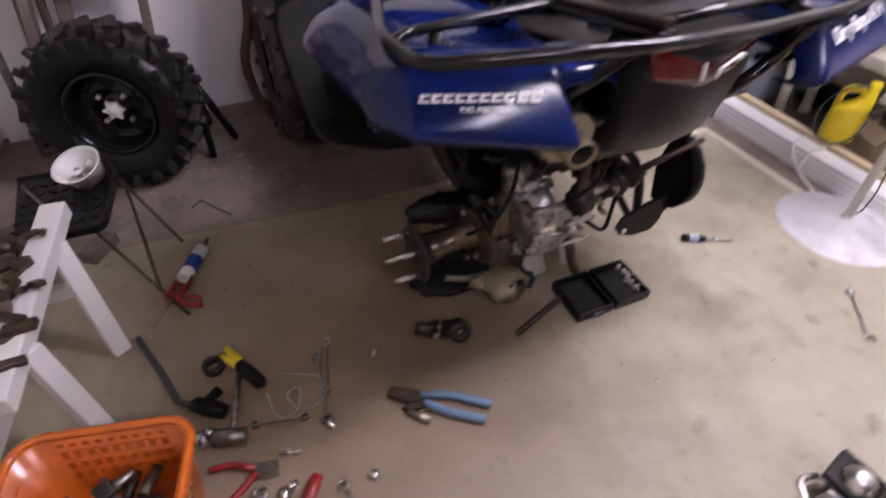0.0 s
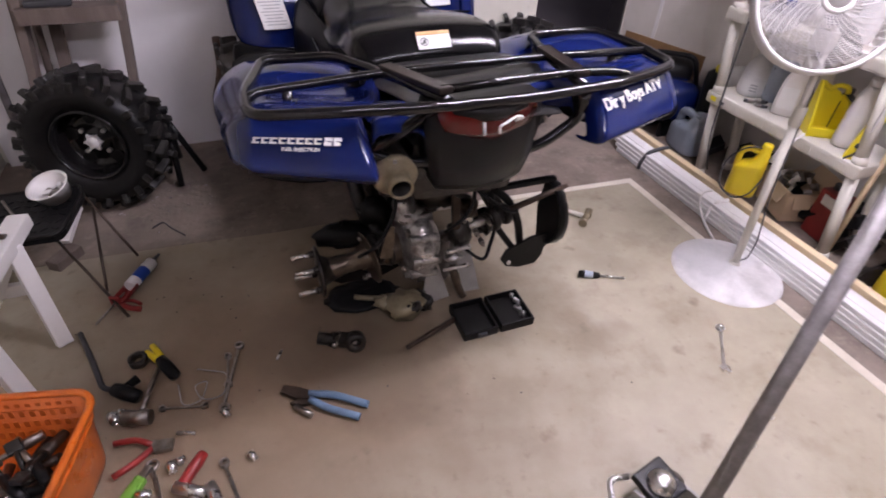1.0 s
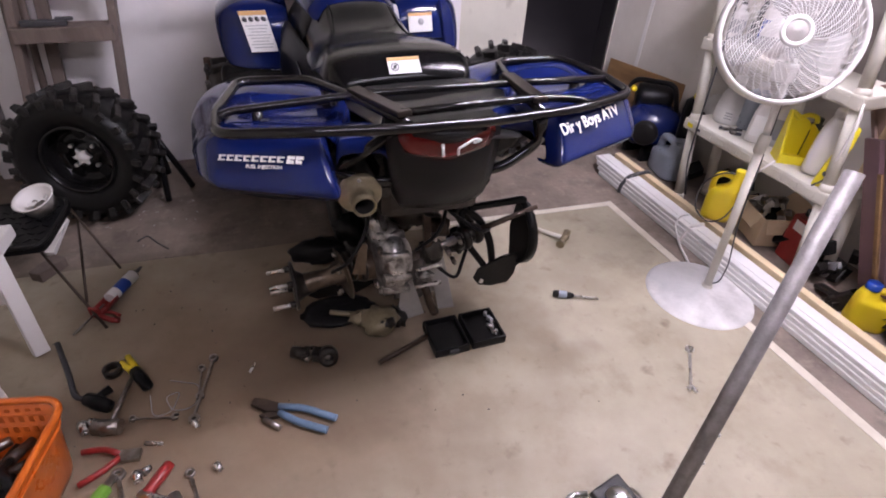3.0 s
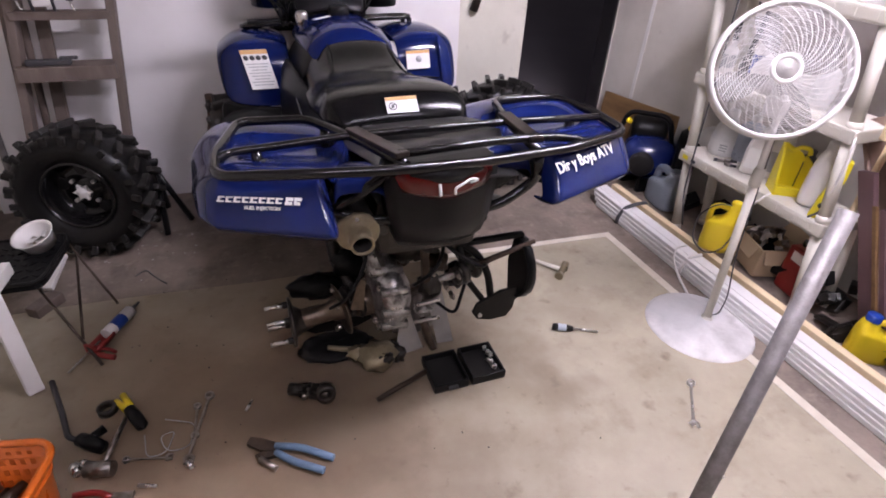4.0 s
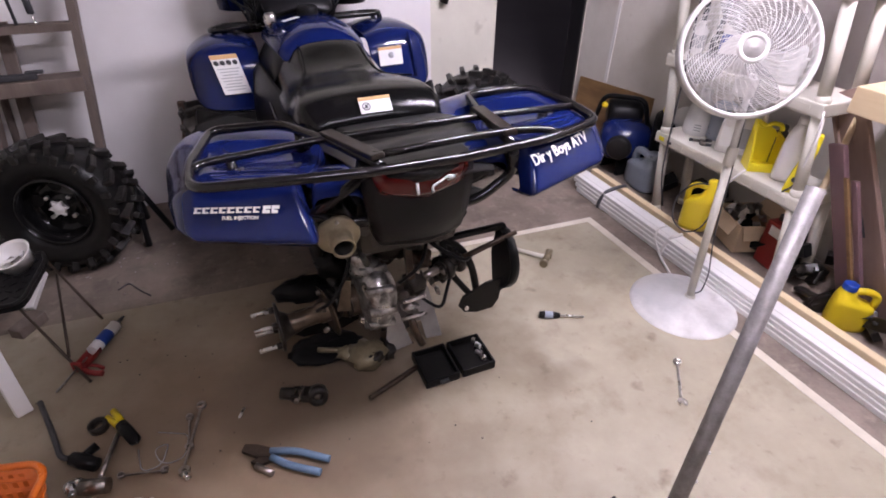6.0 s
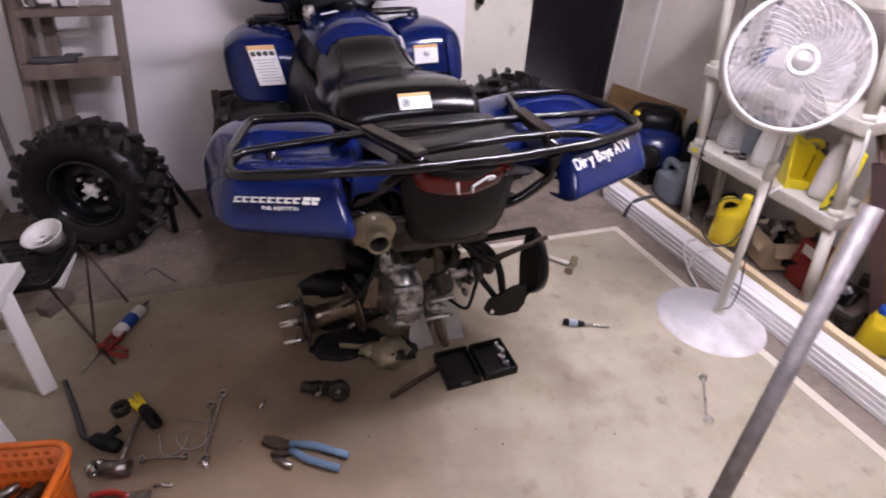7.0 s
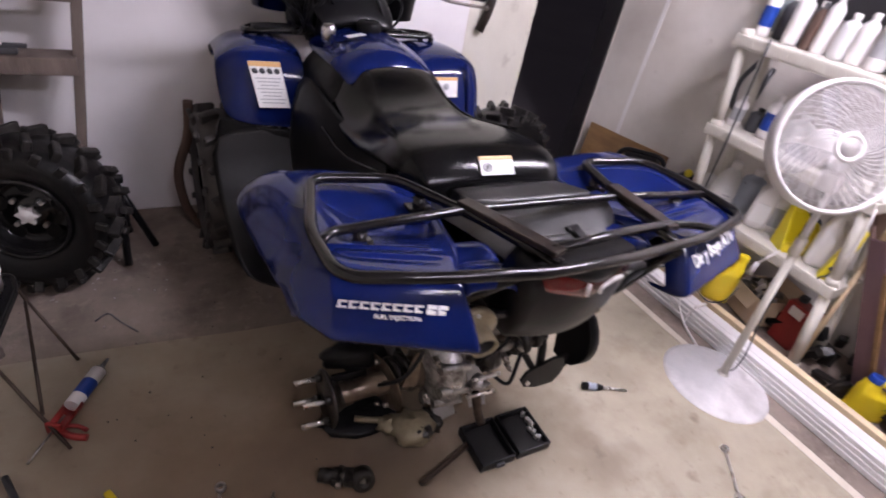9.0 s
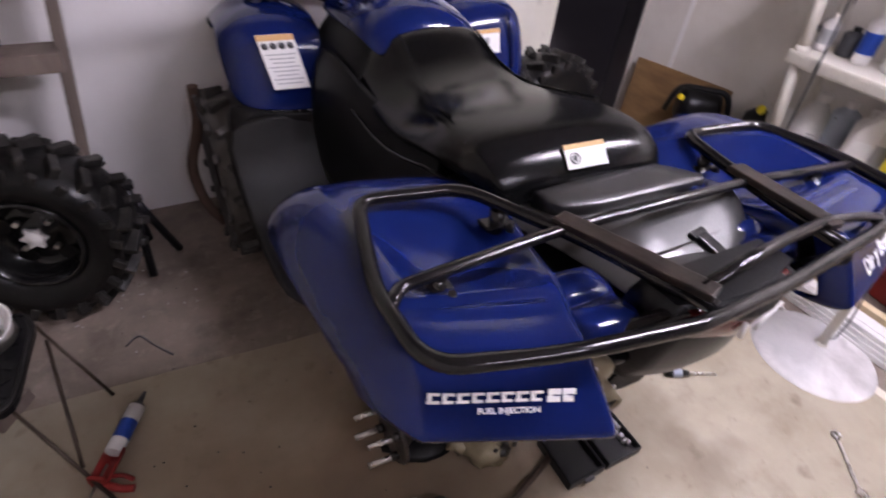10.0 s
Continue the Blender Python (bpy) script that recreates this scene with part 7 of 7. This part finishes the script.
part("blade_end", Geo().box((0.05, 0.004, 0.012), (0.035, 0.018, 0.01), bevel=0.003), STEEL, gc)

# ---- orange crate of tools ----
crate = thing("orange_crate", "orange plastic bin full of tools", "bin", pose(-0.452, 0.505, Z0, 0, 0, -14))
CW, CD, CH = 0.30, 0.36, 0.215


def bin_ring(w, d, z, corner=0.05):
    """A rounded rectangle at height z."""
    pts = []
    for cx, cy, a0 in ((w / 2 - corner, d / 2 - corner, 0), (-w / 2 + corner, d / 2 - corner, 90), (-w / 2 + corner, -d / 2 + corner, 180), (w / 2 - corner, -d / 2 + corner, 270)):
        for k in range(6):
            t = math.radians(a0 + 18 * k)
            pts.append((cx + corner * math.cos(t), cy + corner * math.sin(t), z))
    return pts


part("shell", Geo().ring_skin([bin_ring(0.245, 0.305, 0.01), bin_ring(0.25, 0.31, 0.0), bin_ring(0.262, 0.322, 0.02), bin_ring(CW - 0.004, CD - 0.004, CH - 0.02), bin_ring(CW, CD, CH - 0.012), bin_ring(CW - 0.006, CD - 0.006, CH - 0.012), bin_ring(0.256, 0.316, 0.02), bin_ring(0.246, 0.306, 0.012)]), ORANGE, crate)
part("rim", Geo().tube([(x, y, CH - 0.01) for x, y, z in bin_ring(CW + 0.008, CD + 0.008, 0)], 0.009, 8, loop=True), ORANGE, crate)
part("stacking_ridge", Geo().tube([(x, y, CH - 0.05) for x, y, z in bin_ring(CW - 0.008, CD - 0.008, 0)], 0.004, 6, loop=True), ORANGE, crate)
# Raised chips in a darker orange paint the shade of the wall's slots.
for r in range(4):
    for c in range(11):
        part("slot", Geo().box((0, 0, 0), (0.011, 0.0016, 0.018), pose(-0.11 + 0.022 * c, 0.1625 + 0.0045 * r, 0.09 + 0.032 * r, -8), bevel=0.0005), SHADEORANGE, crate)
random.seed(12)
for k in range(30):
    x, y = random.uniform(-0.1, 0.1), random.uniform(-0.13, 0.13)
    a, tilt, n = random.uniform(0, 180), random.uniform(-20, 25), random.uniform(0.08, 0.2)
    mat = random.choice((GREASE, STEEL, INK, RUST, BLACKPL))
    tl = thing("loose_tool", "dark greasy hand tool lying in the orange crate", "tool", pose(-0.44, 0.50, 0) @ pose(x * 0.8, y * 0.8, 0.05 + 0.0035 * k, tilt, 0, a), group="tools in the crate")
    part("grip", Geo().rod((0, -n / 2, 0), (0, 0, 0), 0.011, 0.013, n=10), mat, tl)
    part("shank", Geo().rod((0, 0, 0), (0, n / 2, 0), 0.007, n=10).box((0, n / 2, 0), (0.03, 0.03, 0.014), bevel=0.004), STEEL if k % 2 else GREASE, tl)
thing("blue_case", "dull blue flat case in the orange crate", "case", None, Geo().box((0, 0, 0), (0.11, 0.16, 0.03), pose(-0.47, 0.40, 0.135, 8, -10, 20), bevel=0.006), CYAN)

# ---- things on the front rack ----
for x, lab, body in ((-0.19, "dark blue bucket on the front rack", BLUE), (0.25, "dark grey round tub on the front rack", GREYPL)):
    bk = thing("bucket", lab, "bucket", pose(CX + x, 2.10, 0.89))
    part("pail", Geo().lathe([(0.0001, 0.0), (0.085, 0.0), (0.10, 0.12), (0.108, 0.125), (0.108, 0.135), (0.096, 0.135), (0.08, 0.01), (0.0001, 0.01)], 30), body, bk)
    part("bail", Geo().tube([(-0.1, 0, 0.11), (-0.08, -0.09, 0.10), (0.08, -0.09, 0.10), (0.1, 0, 0.11)], 0.003, 6, bend=0.05), STEEL, bk)
thing("brush_guard", "muddy brown pipe standing beside the front wheel", "pipe", None, Geo().tube([(0.135, 2.12, 0.53), (0.13, 2.12, 0.40), (0.07, 2.10, 0.25), (0.09, 2.08, 0.10), (0.14, 2.06, 0.02)], 0.018, 10, bend=0.06), BRICKRED)

# ---- small dirt on the floor ----
random.seed(31)
crumbs = Geo()
for k in range(130):
    x, y = random.uniform(-0.5, 1.1), random.uniform(0.3, 2.2)
    r = random.uniform(0.0008, 0.0026)
    crumbs.box((x, y, (Z0 if y < 1.3 else 0.0) + r * 0.4), (r * 2, r * 1.5, r), None)
thing("floor_grit", "dark grit and crumbs scattered on the floor", "grit", None, crumbs, GREASE, kind="stuff")

# scraps on the bare concrete beside the wheel
thing("wire_scrap", "thin bent dark wire scrap on the concrete", "wire", None, Geo().tube([(-0.235, 1.585, 0.004), (-0.20, 1.62, 0.005), (-0.165, 1.56, 0.004), (-0.12, 1.50, 0.004)], 0.0025, 6, bend=0.03), INK)
random.seed(71)
lint = Geo()
for k in range(16):
    x, y = random.gauss(-0.2, 0.12), random.gauss(1.72, 0.14)
    lint.box((0, 0, 0), (random.uniform(0.004, 0.014), random.uniform(0.003, 0.007), 0.002), pose(x, y, 0.002, 0, 0, random.uniform(0, 180)))
thing("paper_scraps", "small pale flakes scattered on the concrete", "scraps", None, lint, PALESTEEL, kind="stuff")
